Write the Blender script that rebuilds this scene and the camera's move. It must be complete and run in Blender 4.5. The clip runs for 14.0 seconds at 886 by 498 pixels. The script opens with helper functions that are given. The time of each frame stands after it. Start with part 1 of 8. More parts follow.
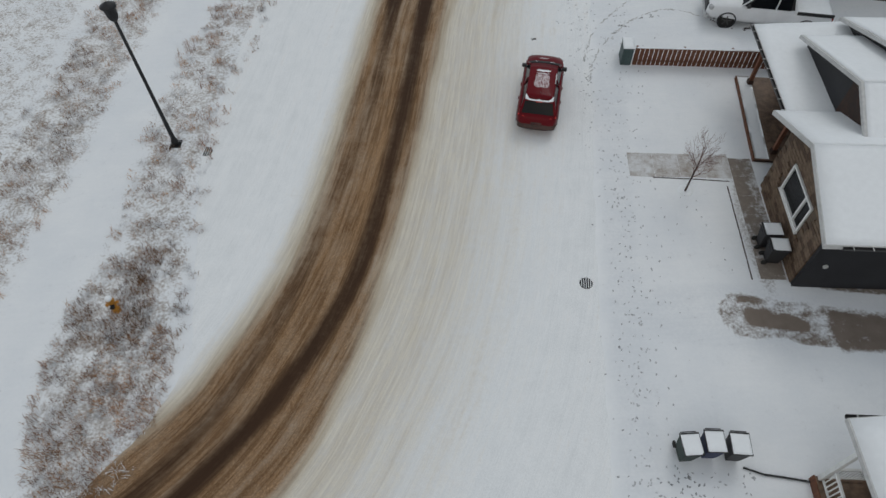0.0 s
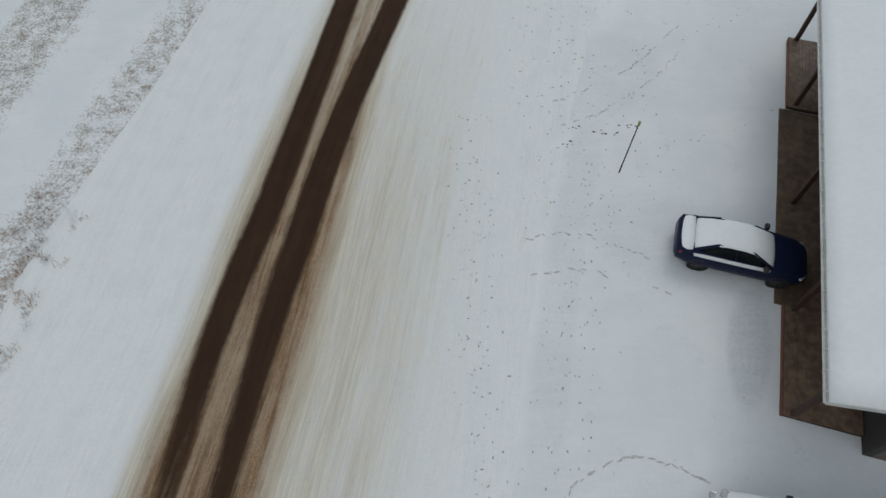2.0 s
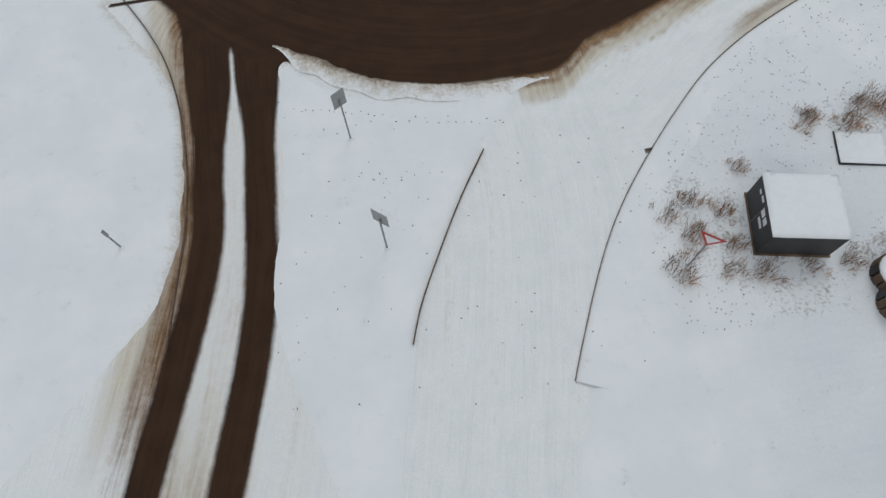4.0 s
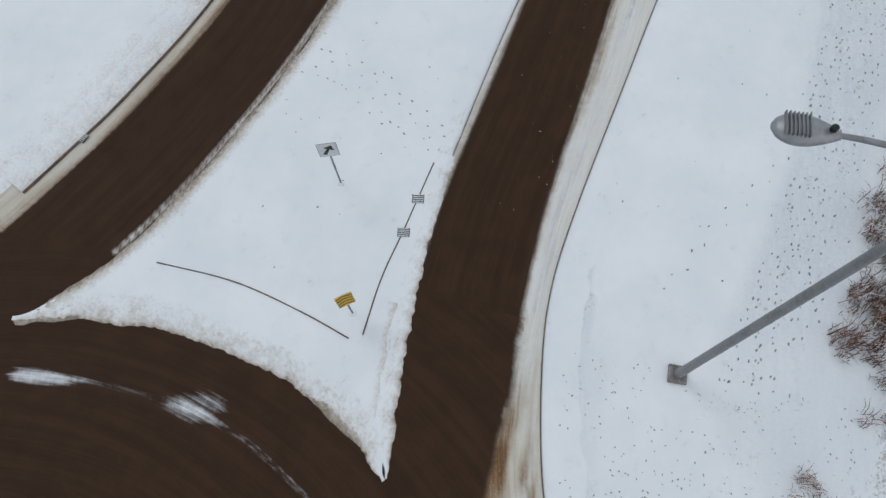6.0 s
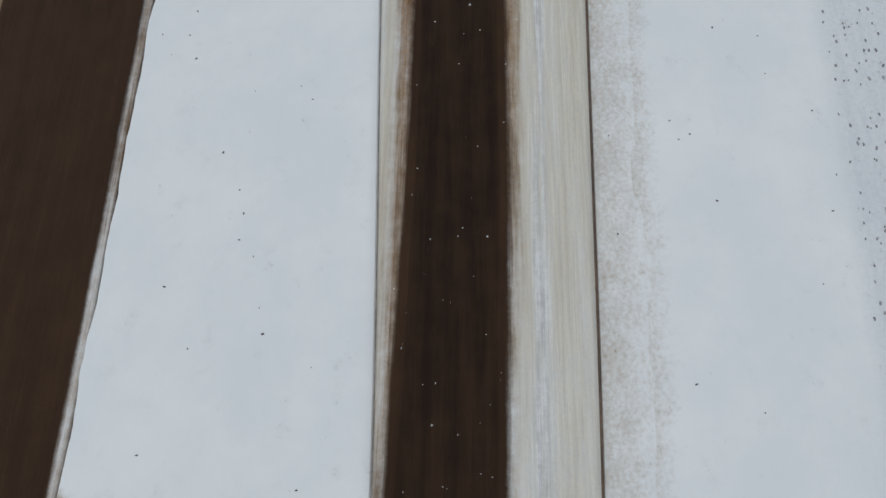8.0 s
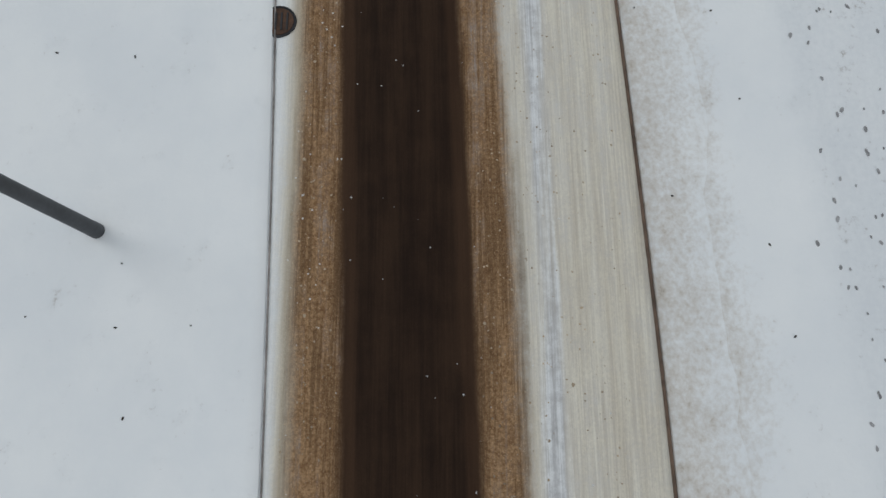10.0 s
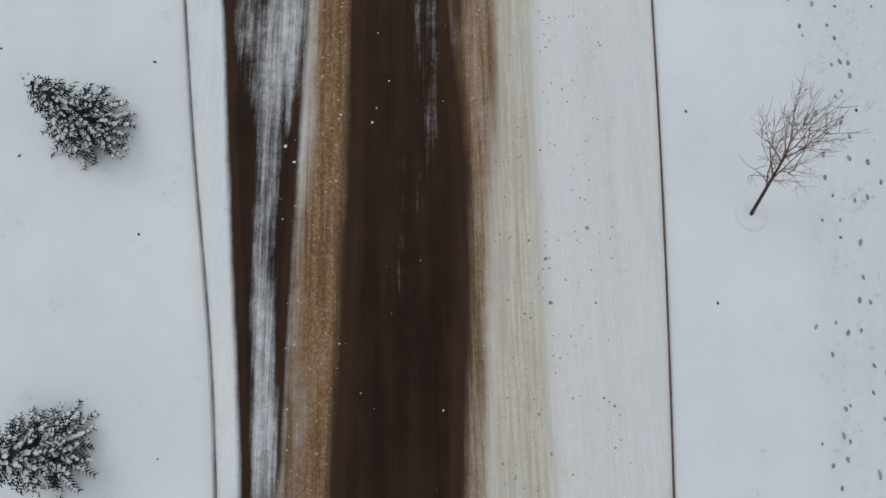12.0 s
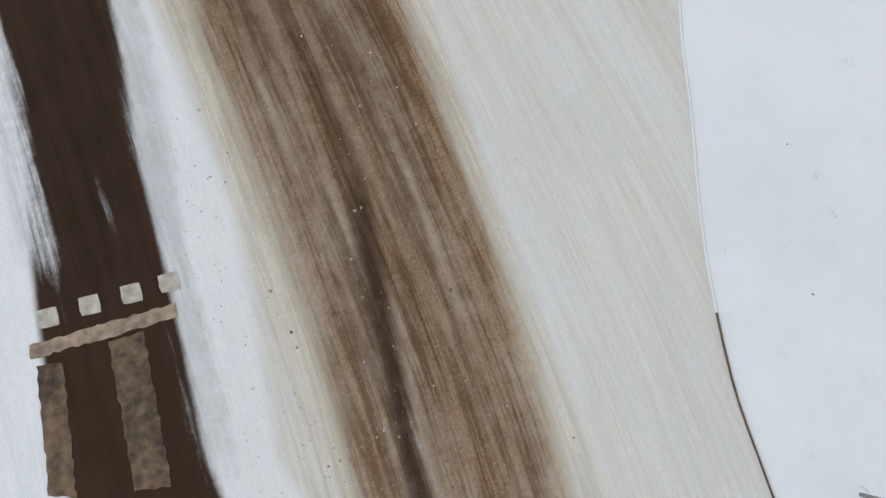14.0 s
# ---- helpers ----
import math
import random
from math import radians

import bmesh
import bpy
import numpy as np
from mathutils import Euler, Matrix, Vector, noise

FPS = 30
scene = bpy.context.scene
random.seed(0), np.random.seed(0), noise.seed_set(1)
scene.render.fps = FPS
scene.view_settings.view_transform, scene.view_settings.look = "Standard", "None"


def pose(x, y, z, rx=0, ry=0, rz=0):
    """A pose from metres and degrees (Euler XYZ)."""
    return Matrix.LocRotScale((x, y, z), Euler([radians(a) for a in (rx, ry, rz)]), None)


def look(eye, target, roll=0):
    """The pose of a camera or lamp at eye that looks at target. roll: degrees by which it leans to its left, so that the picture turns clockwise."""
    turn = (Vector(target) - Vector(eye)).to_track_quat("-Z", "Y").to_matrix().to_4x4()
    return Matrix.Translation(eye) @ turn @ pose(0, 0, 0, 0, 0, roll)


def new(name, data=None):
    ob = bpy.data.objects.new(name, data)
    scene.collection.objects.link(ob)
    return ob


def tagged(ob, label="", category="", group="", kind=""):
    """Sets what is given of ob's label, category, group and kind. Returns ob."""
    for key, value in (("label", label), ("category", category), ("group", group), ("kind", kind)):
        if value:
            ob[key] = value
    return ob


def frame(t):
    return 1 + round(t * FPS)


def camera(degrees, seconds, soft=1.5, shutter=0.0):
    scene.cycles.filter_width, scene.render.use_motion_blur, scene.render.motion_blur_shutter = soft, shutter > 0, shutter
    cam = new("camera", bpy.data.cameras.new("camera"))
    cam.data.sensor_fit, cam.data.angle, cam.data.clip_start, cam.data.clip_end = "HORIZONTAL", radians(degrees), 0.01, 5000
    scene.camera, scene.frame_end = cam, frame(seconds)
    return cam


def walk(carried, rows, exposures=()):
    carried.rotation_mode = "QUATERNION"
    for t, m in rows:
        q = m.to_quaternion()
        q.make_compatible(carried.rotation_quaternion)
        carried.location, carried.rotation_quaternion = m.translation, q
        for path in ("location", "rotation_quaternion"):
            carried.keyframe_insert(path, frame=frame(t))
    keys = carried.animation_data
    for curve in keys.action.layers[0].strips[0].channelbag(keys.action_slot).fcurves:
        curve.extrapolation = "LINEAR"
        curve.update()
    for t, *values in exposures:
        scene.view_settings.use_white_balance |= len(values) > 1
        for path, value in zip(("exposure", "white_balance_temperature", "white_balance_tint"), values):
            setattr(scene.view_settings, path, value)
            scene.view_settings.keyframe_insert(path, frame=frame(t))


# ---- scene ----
cam = camera(69.034, 14.0)
PATH = [
    (0.0, look((0.000, 0.000, 20.786), (0.000, 5.790, 12.632), -1.324)),
    (0.2, look((0.666, 3.203, 20.752), (0.678, 8.310, 12.155), -1.631)),
    (0.4, look((1.272, 5.722, 20.650), (1.258, 10.115, 11.667), -1.641)),
    (0.5, look((1.565, 6.692, 20.622), (1.518, 10.893, 11.547), -1.549)),
    (0.6, look((1.904, 8.159, 20.672), (1.851, 12.293, 11.566), -1.497)),
    (0.7, look((2.171, 9.610, 20.750), (2.130, 13.761, 11.652), -1.461)),
    (0.8, look((2.440, 10.933, 20.815), (2.425, 15.130, 11.739), -1.429)),
    (1.0, look((3.019, 13.567, 20.762), (3.044, 17.821, 11.712), -1.231)),
    (1.2, look((3.722, 16.297, 20.731), (3.722, 20.626, 11.716), -0.832)),
    (1.5, look((4.579, 19.674, 20.741), (4.594, 24.400, 11.928), -0.668)),
    (1.6, look((4.854, 20.987, 20.781), (4.869, 25.844, 12.040), -0.532)),
    (1.8, look((5.372, 23.753, 20.796), (5.401, 28.748, 12.133), -0.172)),
    (1.9, look((5.653, 25.316, 20.801), (5.681, 30.357, 12.164), 0.040)),
    (2.0, look((6.005, 26.859, 20.801), (6.035, 31.934, 12.185), 0.260)),
    (2.2, look((6.635, 30.191, 20.762), (6.673, 35.333, 12.185), 0.704)),
    (2.7, look((8.046, 38.178, 20.701), (8.020, 43.168, 12.036), 0.134)),
    (3.2, look((9.308, 45.798, 20.578), (9.247, 50.379, 11.690), -1.572)),
    (3.6, look((10.515, 51.539, 20.418), (10.594, 55.757, 11.351), -3.080)),
    (4.0, look((12.151, 56.888, 20.188), (12.604, 60.819, 11.004), -4.160)),
    (4.3, look((13.800, 60.600, 19.961), (14.745, 64.391, 10.756), -4.381)),
    (4.5, look((14.893, 62.967, 19.815), (16.264, 66.710, 10.644), -4.295)),
    (4.7, look((16.290, 65.363, 19.626), (18.076, 69.001, 10.484), -3.865)),
    (4.8, look((17.153, 66.589, 19.529), (19.135, 70.141, 10.393), -3.599)),
    (5.0, look((18.883, 68.872, 19.302), (21.224, 72.173, 10.157), -2.952)),
    (5.2, look((20.801, 71.060, 19.197), (23.537, 73.994, 10.037), -2.949)),
    (5.5, look((24.352, 73.808, 19.174), (27.549, 76.126, 9.987), -4.028)),
    (5.9, look((29.799, 76.231, 19.392), (33.244, 77.549, 10.097), -4.768)),
    (6.0, look((31.040, 76.632, 19.405), (34.571, 77.725, 10.113), -4.899)),
    (6.3, look((34.988, 77.549, 19.617), (38.869, 77.934, 10.409), -5.078)),
    (6.5, look((38.205, 77.452, 19.838), (42.329, 77.589, 10.729), -4.870)),
    (6.7, look((41.599, 76.868, 19.827), (45.849, 76.979, 10.775), -4.027)),
    (6.8, look((43.613, 76.549, 19.676), (47.855, 76.709, 10.622), -3.348)),
    (6.9, look((45.869, 76.116, 19.409), (50.061, 76.312, 10.332), -2.655)),
    (7.0, look((48.278, 75.830, 18.963), (52.357, 76.037, 9.835), -2.017)),
    (7.2, look((53.356, 75.478, 18.094), (57.245, 75.658, 8.883), -0.957)),
    (7.6, look((63.233, 74.896, 16.678), (66.873, 75.055, 7.365), -0.649)),
    (8.0, look((72.884, 74.717, 14.813), (76.100, 74.839, 5.345), -0.891)),
    (8.5, look((84.597, 74.756, 12.493), (87.216, 74.827, 2.842), -1.532)),
    (8.9, look((93.659, 74.754, 11.159), (95.902, 74.789, 1.414), -1.967)),
    (9.3, look((102.423, 74.506, 10.746), (104.522, 74.510, 0.968), -2.025)),
    (9.5, look((106.636, 74.261, 10.809), (108.747, 74.244, 1.035), -1.654)),
    (9.6, look((108.878, 74.177, 10.886), (111.018, 74.159, 1.118), -1.458)),
    (9.8, look((113.447, 74.071, 11.028), (115.690, 74.089, 1.282), -0.994)),
    (10.0, look((117.939, 74.124, 11.069), (120.278, 74.157, 1.347), -0.747)),
    (10.1, look((120.131, 74.195, 11.014), (122.473, 74.223, 1.293), -0.690)),
    (10.3, look((124.248, 74.334, 11.032), (126.562, 74.350, 1.303), -0.673)),
    (10.5, look((128.436, 74.530, 11.028), (130.727, 74.563, 1.294), -0.708)),
    (10.6, look((130.529, 74.641, 11.053), (132.837, 74.694, 1.324), -0.720)),
    (10.8, look((134.590, 74.868, 11.120), (136.940, 74.980, 1.401), -0.754)),
    (11.0, look((138.762, 75.161, 11.185), (141.189, 75.302, 1.485), -0.797)),
    (11.1, look((140.878, 75.322, 11.164), (143.327, 75.479, 1.469), -0.823)),
    (11.3, look((144.789, 75.634, 11.124), (147.242, 75.819, 1.431), -0.899)),
    (11.4, look((146.829, 75.797, 11.056), (149.267, 76.011, 1.360), -0.906)),
    (11.5, look((149.071, 76.011, 10.984), (151.491, 76.257, 1.284), -0.920)),
    (11.6, look((151.257, 76.255, 10.897), (153.655, 76.543, 1.193), -0.915)),
    (11.7, look((153.284, 76.557, 10.870), (155.666, 76.884, 1.163), -0.916)),
    (11.9, look((157.602, 77.443, 10.904), (159.918, 77.871, 1.185), -0.781)),
    (12.0, look((159.888, 77.947, 10.916), (162.189, 78.428, 1.196), -0.670)),
    (12.1, look((162.162, 78.421, 10.892), (164.450, 78.953, 1.172), -0.542)),
    (12.2, look((164.227, 78.884, 10.886), (166.522, 79.441, 1.169), -0.475)),
    (12.3, look((166.651, 79.395, 10.909), (168.967, 79.975, 1.199), -0.418)),
    (12.4, look((168.950, 79.899, 10.962), (171.300, 80.469, 1.258), -0.448)),
    (12.5, look((171.378, 80.437, 10.994), (173.757, 80.987, 1.297), -0.497)),
    (12.6, look((173.936, 81.004, 10.990), (176.332, 81.539, 1.296), -0.524)),
    (12.7, look((176.200, 81.552, 10.952), (178.589, 82.083, 1.256), -0.504)),
    (12.8, look((178.642, 82.102, 10.889), (181.013, 82.663, 1.191), -0.383)),
    (12.9, look((180.888, 82.635, 10.837), (183.237, 83.198, 1.133), -0.327)),
    (13.0, look((183.310, 83.206, 10.767), (185.632, 83.763, 1.057), -0.283)),
    (13.1, look((185.731, 83.795, 10.677), (188.027, 84.347, 0.959), -0.235)),
    (13.3, look((190.109, 84.886, 10.429), (192.313, 85.393, 0.688), -0.173)),
    (13.5, look((193.835, 85.644, 10.150), (195.962, 86.075, 0.388), -0.241)),
    (13.6, look((195.687, 85.988, 10.061), (197.799, 86.364, 0.294), -0.373)),
    (13.8, look((198.935, 86.472, 10.112), (201.118, 86.658, 0.355), -1.009)),
    (14.0, look((201.898, 86.746, 10.176), (204.325, 86.660, 0.475), -2.034)),
]
EXPOSURES = [(0.0, -0.4, 6400, 8), (2.2, -0.43, 6300, 6), (4.3, -0.22, 6400, 8), (4.8, -0.12, 6250, 8), (5.5, -0.06, 6150, 8), (6.5, -0.28, 6150, 8), (7.2, -0.3, 6200, 8), (9.3, -0.33, 6350, 7), (11.5, -0.35, 6350, 8), (12.5, -0.23, 6200, 9), (13.2, -0.05, 6300, 9), (14.0, -0.02, 6350, 10)]
walk(cam, PATH, EXPOSURES)

# ---- overcast winter daylight ----
world = bpy.data.worlds.new("overcast_sky")
scene.world = world
world.use_nodes = True
wn, wl = world.node_tree.nodes, world.node_tree.links
sky = wn.new("ShaderNodeTexSky")
sky.sky_type, sky.sun_disc = "NISHITA", False
sky.sun_elevation, sky.sun_rotation = radians(38), radians(200)
sky.air_density, sky.dust_density, sky.ozone_density = 1.0, 6.0, 1.0
veil = wn.new("ShaderNodeMix")
veil.data_type = "RGBA"
veil.inputs["Factor"].default_value = 0.82
veil.inputs["B"].default_value = (6.3, 6.75, 7.2, 1)
wl.new(sky.outputs[0], veil.inputs["A"])
wl.new(veil.outputs["Result"], wn["Background"].inputs["Color"])
wn["Background"].inputs["Strength"].default_value = 0.1
sun_data = bpy.data.lights.new("sun", "SUN")
sun_data.energy, sun_data.angle, sun_data.color = 0.7, radians(25), (1.0, 0.97, 0.93)
sun = new("sun", sun_data)
sun.matrix_world = look((0, 0, 60), (-22, -40, 0))

# ---- materials ----
def material(name, rough=0.6, metal=0.0):
    mat = bpy.data.materials.new(name)
    mat.use_nodes = True
    bsdf = mat.node_tree.nodes["Principled BSDF"]
    bsdf.inputs["Roughness"].default_value = rough
    bsdf.inputs["Metallic"].default_value = metal
    return mat, mat.node_tree.nodes, mat.node_tree.links, bsdf


def node(nodes, kind, **values):
    n = nodes.new(kind)
    for key, value in values.items():
        n.inputs[key.replace("_", " ")].default_value = value
    return n


def noise_of(nodes, links, coords, scale, detail=4.0, rough=0.55, stretch=(1, 1, 1)):
    mapping = nodes.new("ShaderNodeMapping")
    mapping.inputs["Scale"].default_value = stretch
    links.new(coords, mapping.inputs["Vector"])
    n = node(nodes, "ShaderNodeTexNoise", Scale=scale, Detail=detail, Roughness=rough)
    links.new(mapping.outputs[0], n.inputs["Vector"])
    return n.outputs["Fac"]


def math_of(nodes, links, op, a, b=None, c=None, clamp=False):
    n = nodes.new("ShaderNodeMath")
    n.operation, n.use_clamp = op, clamp
    for k, v in enumerate((a, b, c)):
        if v is None:
            continue
        if isinstance(v, (int, float)):
            n.inputs[k].default_value = v
        else:
            links.new(v, n.inputs[k])
    return n.outputs[0]


def step_of(nodes, links, value, lo, hi):
    n = nodes.new("ShaderNodeMapRange")
    n.interpolation_type = "SMOOTHSTEP"
    n.inputs["From Min"].default_value, n.inputs["From Max"].default_value = lo, hi
    links.new(value, n.inputs["Value"])
    return n.outputs["Result"]


def mix_of(nodes, links, factor, a, b):
    n = nodes.new("ShaderNodeMix")
    n.data_type = "RGBA"
    for key, v in (("Factor", factor), ("A", a), ("B", b)):
        if isinstance(v, (int, float)):
            n.inputs[key].default_value = v
        elif isinstance(v, tuple):
            n.inputs[key].default_value = (*v, 1)
        else:
            links.new(v, n.inputs[key])
    return n.outputs["Result"]


def attr_of(nodes, name):
    n = nodes.new("ShaderNodeAttribute")
    n.attribute_name = name
    return n


def bump_of(nodes, links, height, strength, distance, bsdf):
    n = nodes.new("ShaderNodeBump")
    n.inputs["Strength"].default_value, n.inputs["Distance"].default_value = strength, distance
    links.new(height, n.inputs["Height"])
    links.new(n.outputs[0], bsdf.inputs["Normal"])


def plain(name, colour, rough=0.6, metal=0.0, grain=0.12, scale=14.0, bump=0.1, stretch=(1, 1, 1), coat=0.0):
    """A surface with grain and blotches at two scales."""
    mat, n, l, bsdf = material(name, rough, metal)
    co = n.new("ShaderNodeTexCoord").outputs["Object"]
    fine = noise_of(n, l, co, scale, 5, 0.6, stretch)
    broad = noise_of(n, l, co, scale * 0.13, 3, 0.5, stretch)
    both = math_of(n, l, "ADD", math_of(n, l, "MULTIPLY", fine, 0.6), math_of(n, l, "MULTIPLY", broad, 0.4))
    dark = tuple(c * (1 - 2 * grain) for c in colour)
    light = tuple(min(c * (1 + 2 * grain), 1) for c in colour)
    l.new(mix_of(n, l, step_of(n, l, both, 0.3, 0.7), dark, light), bsdf.inputs["Base Color"])
    l.new(math_of(n, l, "MULTIPLY_ADD", fine, 0.25, rough - 0.12, clamp=True), bsdf.inputs["Roughness"])
    if coat:
        bsdf.inputs["Coat Weight"].default_value = coat
    if bump:
        bump_of(n, l, fine, bump, 0.02, bsdf)
    return mat


def snow_ground():
    """Snow sheet: dirt (meltwater grit) and turf (dead grass showing) come from the mesh."""
    mat, n, l, bsdf = material("snow", 0.85)
    geo = n.new("ShaderNodeTexCoord").outputs["Object"]
    mask = n.new("ShaderNodeSeparateColor")
    cover = attr_of(n, "cover")
    l.new(cover.outputs["Color"], mask.inputs[0])
    dirt, turf, gravel = mask.outputs[0], mask.outputs[1], mask.outputs[2]
    broad = noise_of(n, l, geo, 0.35, 5, 0.6)
    mid = noise_of(n, l, geo, 1.6, 5, 0.6)
    fine = noise_of(n, l, geo, 9.0, 5, 0.65)
    grit = noise_of(n, l, geo, 34.0, 3, 0.7)
    white = mix_of(n, l, step_of(n, l, broad, 0.3, 0.72), (0.785, 0.805, 0.825), (0.855, 0.865, 0.87))
    white = mix_of(n, l, math_of(n, l, "MULTIPLY", step_of(n, l, mid, 0.55, 0.8), 0.3), white, (0.66, 0.68, 0.70))
    furrow = noise_of(n, l, geo, 5.0, 4, 0.65, (0.14, 1, 1))
    scuff = math_of(n, l, "ADD", math_of(n, l, "MULTIPLY", furrow, 0.4), math_of(n, l, "MULTIPLY", fine, 0.6))
    scuff = math_of(n, l, "MULTIPLY", math_of(n, l, "MULTIPLY_ADD", step_of(n, l, scuff, 0.34, 0.64), 0.55, 0.45), cover.outputs["Alpha"])
    white = mix_of(n, l, scuff, white, (0.56, 0.59, 0.63))
    rim = math_of(n, l, "ADD", dirt, math_of(n, l, "MULTIPLY_ADD", fine, 0.9, -0.45))
    rim = math_of(n, l, "ADD", rim, math_of(n, l, "MULTIPLY_ADD", mid, 0.5, -0.25))
    col = mix_of(n, l, math_of(n, l, "MULTIPLY", step_of(n, l, rim, 0.2, 1.0), 0.85), white, (0.47, 0.40, 0.32))
    col = mix_of(n, l, math_of(n, l, "MULTIPLY", step_of(n, l, rim, 0.75, 1.25), 0.8), col, (0.14, 0.10, 0.07))
    grass = math_of(n, l, "ADD", turf, math_of(n, l, "MULTIPLY_ADD", fine, 1.5, -0.75))
    grass = math_of(n, l, "ADD", grass, math_of(n, l, "MULTIPLY_ADD", mid, 1.1, -0.55))
    straw = mix_of(n, l, grit, (0.10, 0.064, 0.040), (0.32, 0.23, 0.15))
    col = mix_of(n, l, math_of(n, l, "MULTIPLY", step_of(n, l, grass, 0.25, 0.85), 0.8), col, straw)
    pav = math_of(n, l, "ADD", gravel, math_of(n, l, "MULTIPLY_ADD", fine, 0.7, -0.35))
    concrete = mix_of(n, l, mid, (0.15, 0.117, 0.095), (0.275, 0.23, 0.195))
    col = mix_of(n, l, step_of(n, l, pav, 0.35, 0.75), col, concrete)
    l.new(col, bsdf.inputs["Base Color"])
    bsdf.inputs["Specular IOR Level"].default_value = 0.15
    height = math_of(n, l, "ADD", math_of(n, l, "MULTIPLY", mid, 0.9), math_of(n, l, "MULTIPLY", fine, 0.35))
    bump_of(n, l, height, 0.35, 0.06, bsdf)
    return mat


def road_surface():
    """Winter road: packed snow, beige and brown slush, and wet asphalt, streaked along the traffic."""
    mat, n, l, bsdf = material("winter_road", 0.6)
    add = lambda a, b: math_of(n, l, "ADD", a, b)
    mul = lambda a, b: math_of(n, l, "MULTIPLY", a, b)
    even = lambda a, k: math_of(n, l, "MULTIPLY_ADD", a, k, -k / 2)
    geo = n.new("ShaderNodeTexCoord").outputs["Object"]
    flow = attr_of(n, "flow").outputs["Vector"]
    mask = n.new("ShaderNodeSeparateColor")
    l.new(attr_of(n, "cover").outputs["Color"], mask.inputs[0])
    wet, brown, tan = mask.outputs[0], mask.outputs[1], mask.outputs[2]
    snowy = attr_of(n, "streaks").outputs["Fac"]
    broad = noise_of(n, l, flow, 1.15, 3, 0.55, (0.05, 1.0, 1.0))
    lines = noise_of(n, l, flow, 3.2, 5, 0.65, (0.06, 1.0, 1.0))
    fine = noise_of(n, l, flow, 11.0, 4, 0.65, (0.035, 1.0, 1.0))
    hair = noise_of(n, l, flow, 30.0, 3, 0.7, (0.016, 1.0, 1.0))
    blots = noise_of(n, l, geo, 1.1, 5, 0.6)
    mottle = noise_of(n, l, geo, 4.2, 5, 0.68)
    crumbs = noise_of(n, l, geo, 17.0, 4, 0.72)
    grain = noise_of(n, l, geo, 46.0, 3, 0.75)
    streak = add(add(even(lines, 1.0), even(fine, 0.7)), add(even(broad, 0.7), even(hair, 0.45)))
    rag = add(even(blots, 0.5), add(even(mottle, 0.4), even(crumbs, 0.4)))
    packed = mix_of(n, l, step_of(n, l, add(blots, mul(streak, 0.9)), 0.0, 1.0), (0.755, 0.77, 0.775), (0.855, 0.865, 0.87))
    sand = mix_of(n, l, step_of(n, l, add(add(fine, even(hair, 0.6)), mul(rag, 0.9)), 0.25, 0.75), (0.43, 0.355, 0.255), (0.67, 0.62, 0.515))
    t = add(tan, mul(add(streak, mul(rag, 1.7)), 0.6))
    col = mix_of(n, l, mul(step_of(n, l, t, 0.0, 1.05), 0.95), packed, sand)
    slush = mix_of(n, l, step_of(n, l, add(add(crumbs, even(grain, 0.4)), mul(streak, 0.45)), 0.28, 0.76), (0.162, 0.082, 0.036), (0.40, 0.255, 0.14))
    slush = mix_of(n, l, mul(step_of(n, l, add(lines, add(even(fine, 0.7), even(hair, 0.5))), 0.43, 0.62), 0.66), slush, (0.09, 0.048, 0.024))
    slush = mix_of(n, l, mul(step_of(n, l, grain, 0.57, 0.70), 0.55), slush, (0.47, 0.37, 0.265))
    b = add(brown, mul(add(streak, rag), 0.85))
    col = mix_of(n, l, step_of(n, l, b, 0.1, 1.05), col, slush)
    tone = step_of(n, l, add(add(lines, even(blots, 0.6)), even(hair, 0.35)), 0.25, 0.75)
    asphalt = mix_of(n, l, tone, (0.0395, 0.0218, 0.0134), (0.0545, 0.0305, 0.0184))
    asphalt = mix_of(n, l, step_of(n, l, wet, 1.32, 1.5), asphalt, mix_of(n, l, tone, (0.0185, 0.0108, 0.0076), (0.040, 0.0228, 0.0142)))
    asphalt = mix_of(n, l, mul(step_of(n, l, grain, 0.62, 0.8), 0.35), asphalt, (0.085, 0.055, 0.036))
    w = add(wet, add(mul(streak, 0.34), mul(rag, 0.5)))
    damp = step_of(n, l, w, 0.26, 0.98)
    col = mix_of(n, l, damp, col, asphalt)
    smear = noise_of(n, l, flow, 1.7, 5, 0.66, (0.06, 1.0, 1.0))
    old = mix_of(n, l, step_of(n, l, add(add(fine, even(mottle, 0.7)), even(hair, 0.5)), 0.25, 0.72), (0.41, 0.405, 0.415), (0.74, 0.75, 0.765))
    patch = add(snowy, add(even(smear, 2.2), mul(add(streak, rag), 0.6)))
    col = mix_of(n, l, mul(step_of(n, l, patch, 0.28, 0.95), mul(step_of(n, l, snowy, 0.02, 0.3), 0.9)), col, old)
    speckle = add(add(even(grain, 0.42), even(crumbs, 0.26)), even(hair, 0.18))
    shade = n.new("ShaderNodeVectorMath")
    shade.operation = "SCALE"
    l.new(col, shade.inputs[0])
    l.new(add(speckle, 1.0), shade.inputs["Scale"])
    l.new(shade.outputs[0], bsdf.inputs["Base Color"])
    l.new(math_of(n, l, "MULTIPLY_ADD", damp, -0.25, 0.85), bsdf.inputs["Roughness"])
    bsdf.inputs["Specular IOR Level"].default_value = 0.05
    bump_of(n, l, add(mul(crumbs, 0.6), mul(fine, 0.8)), 0.35, 0.03, bsdf)
    return mat


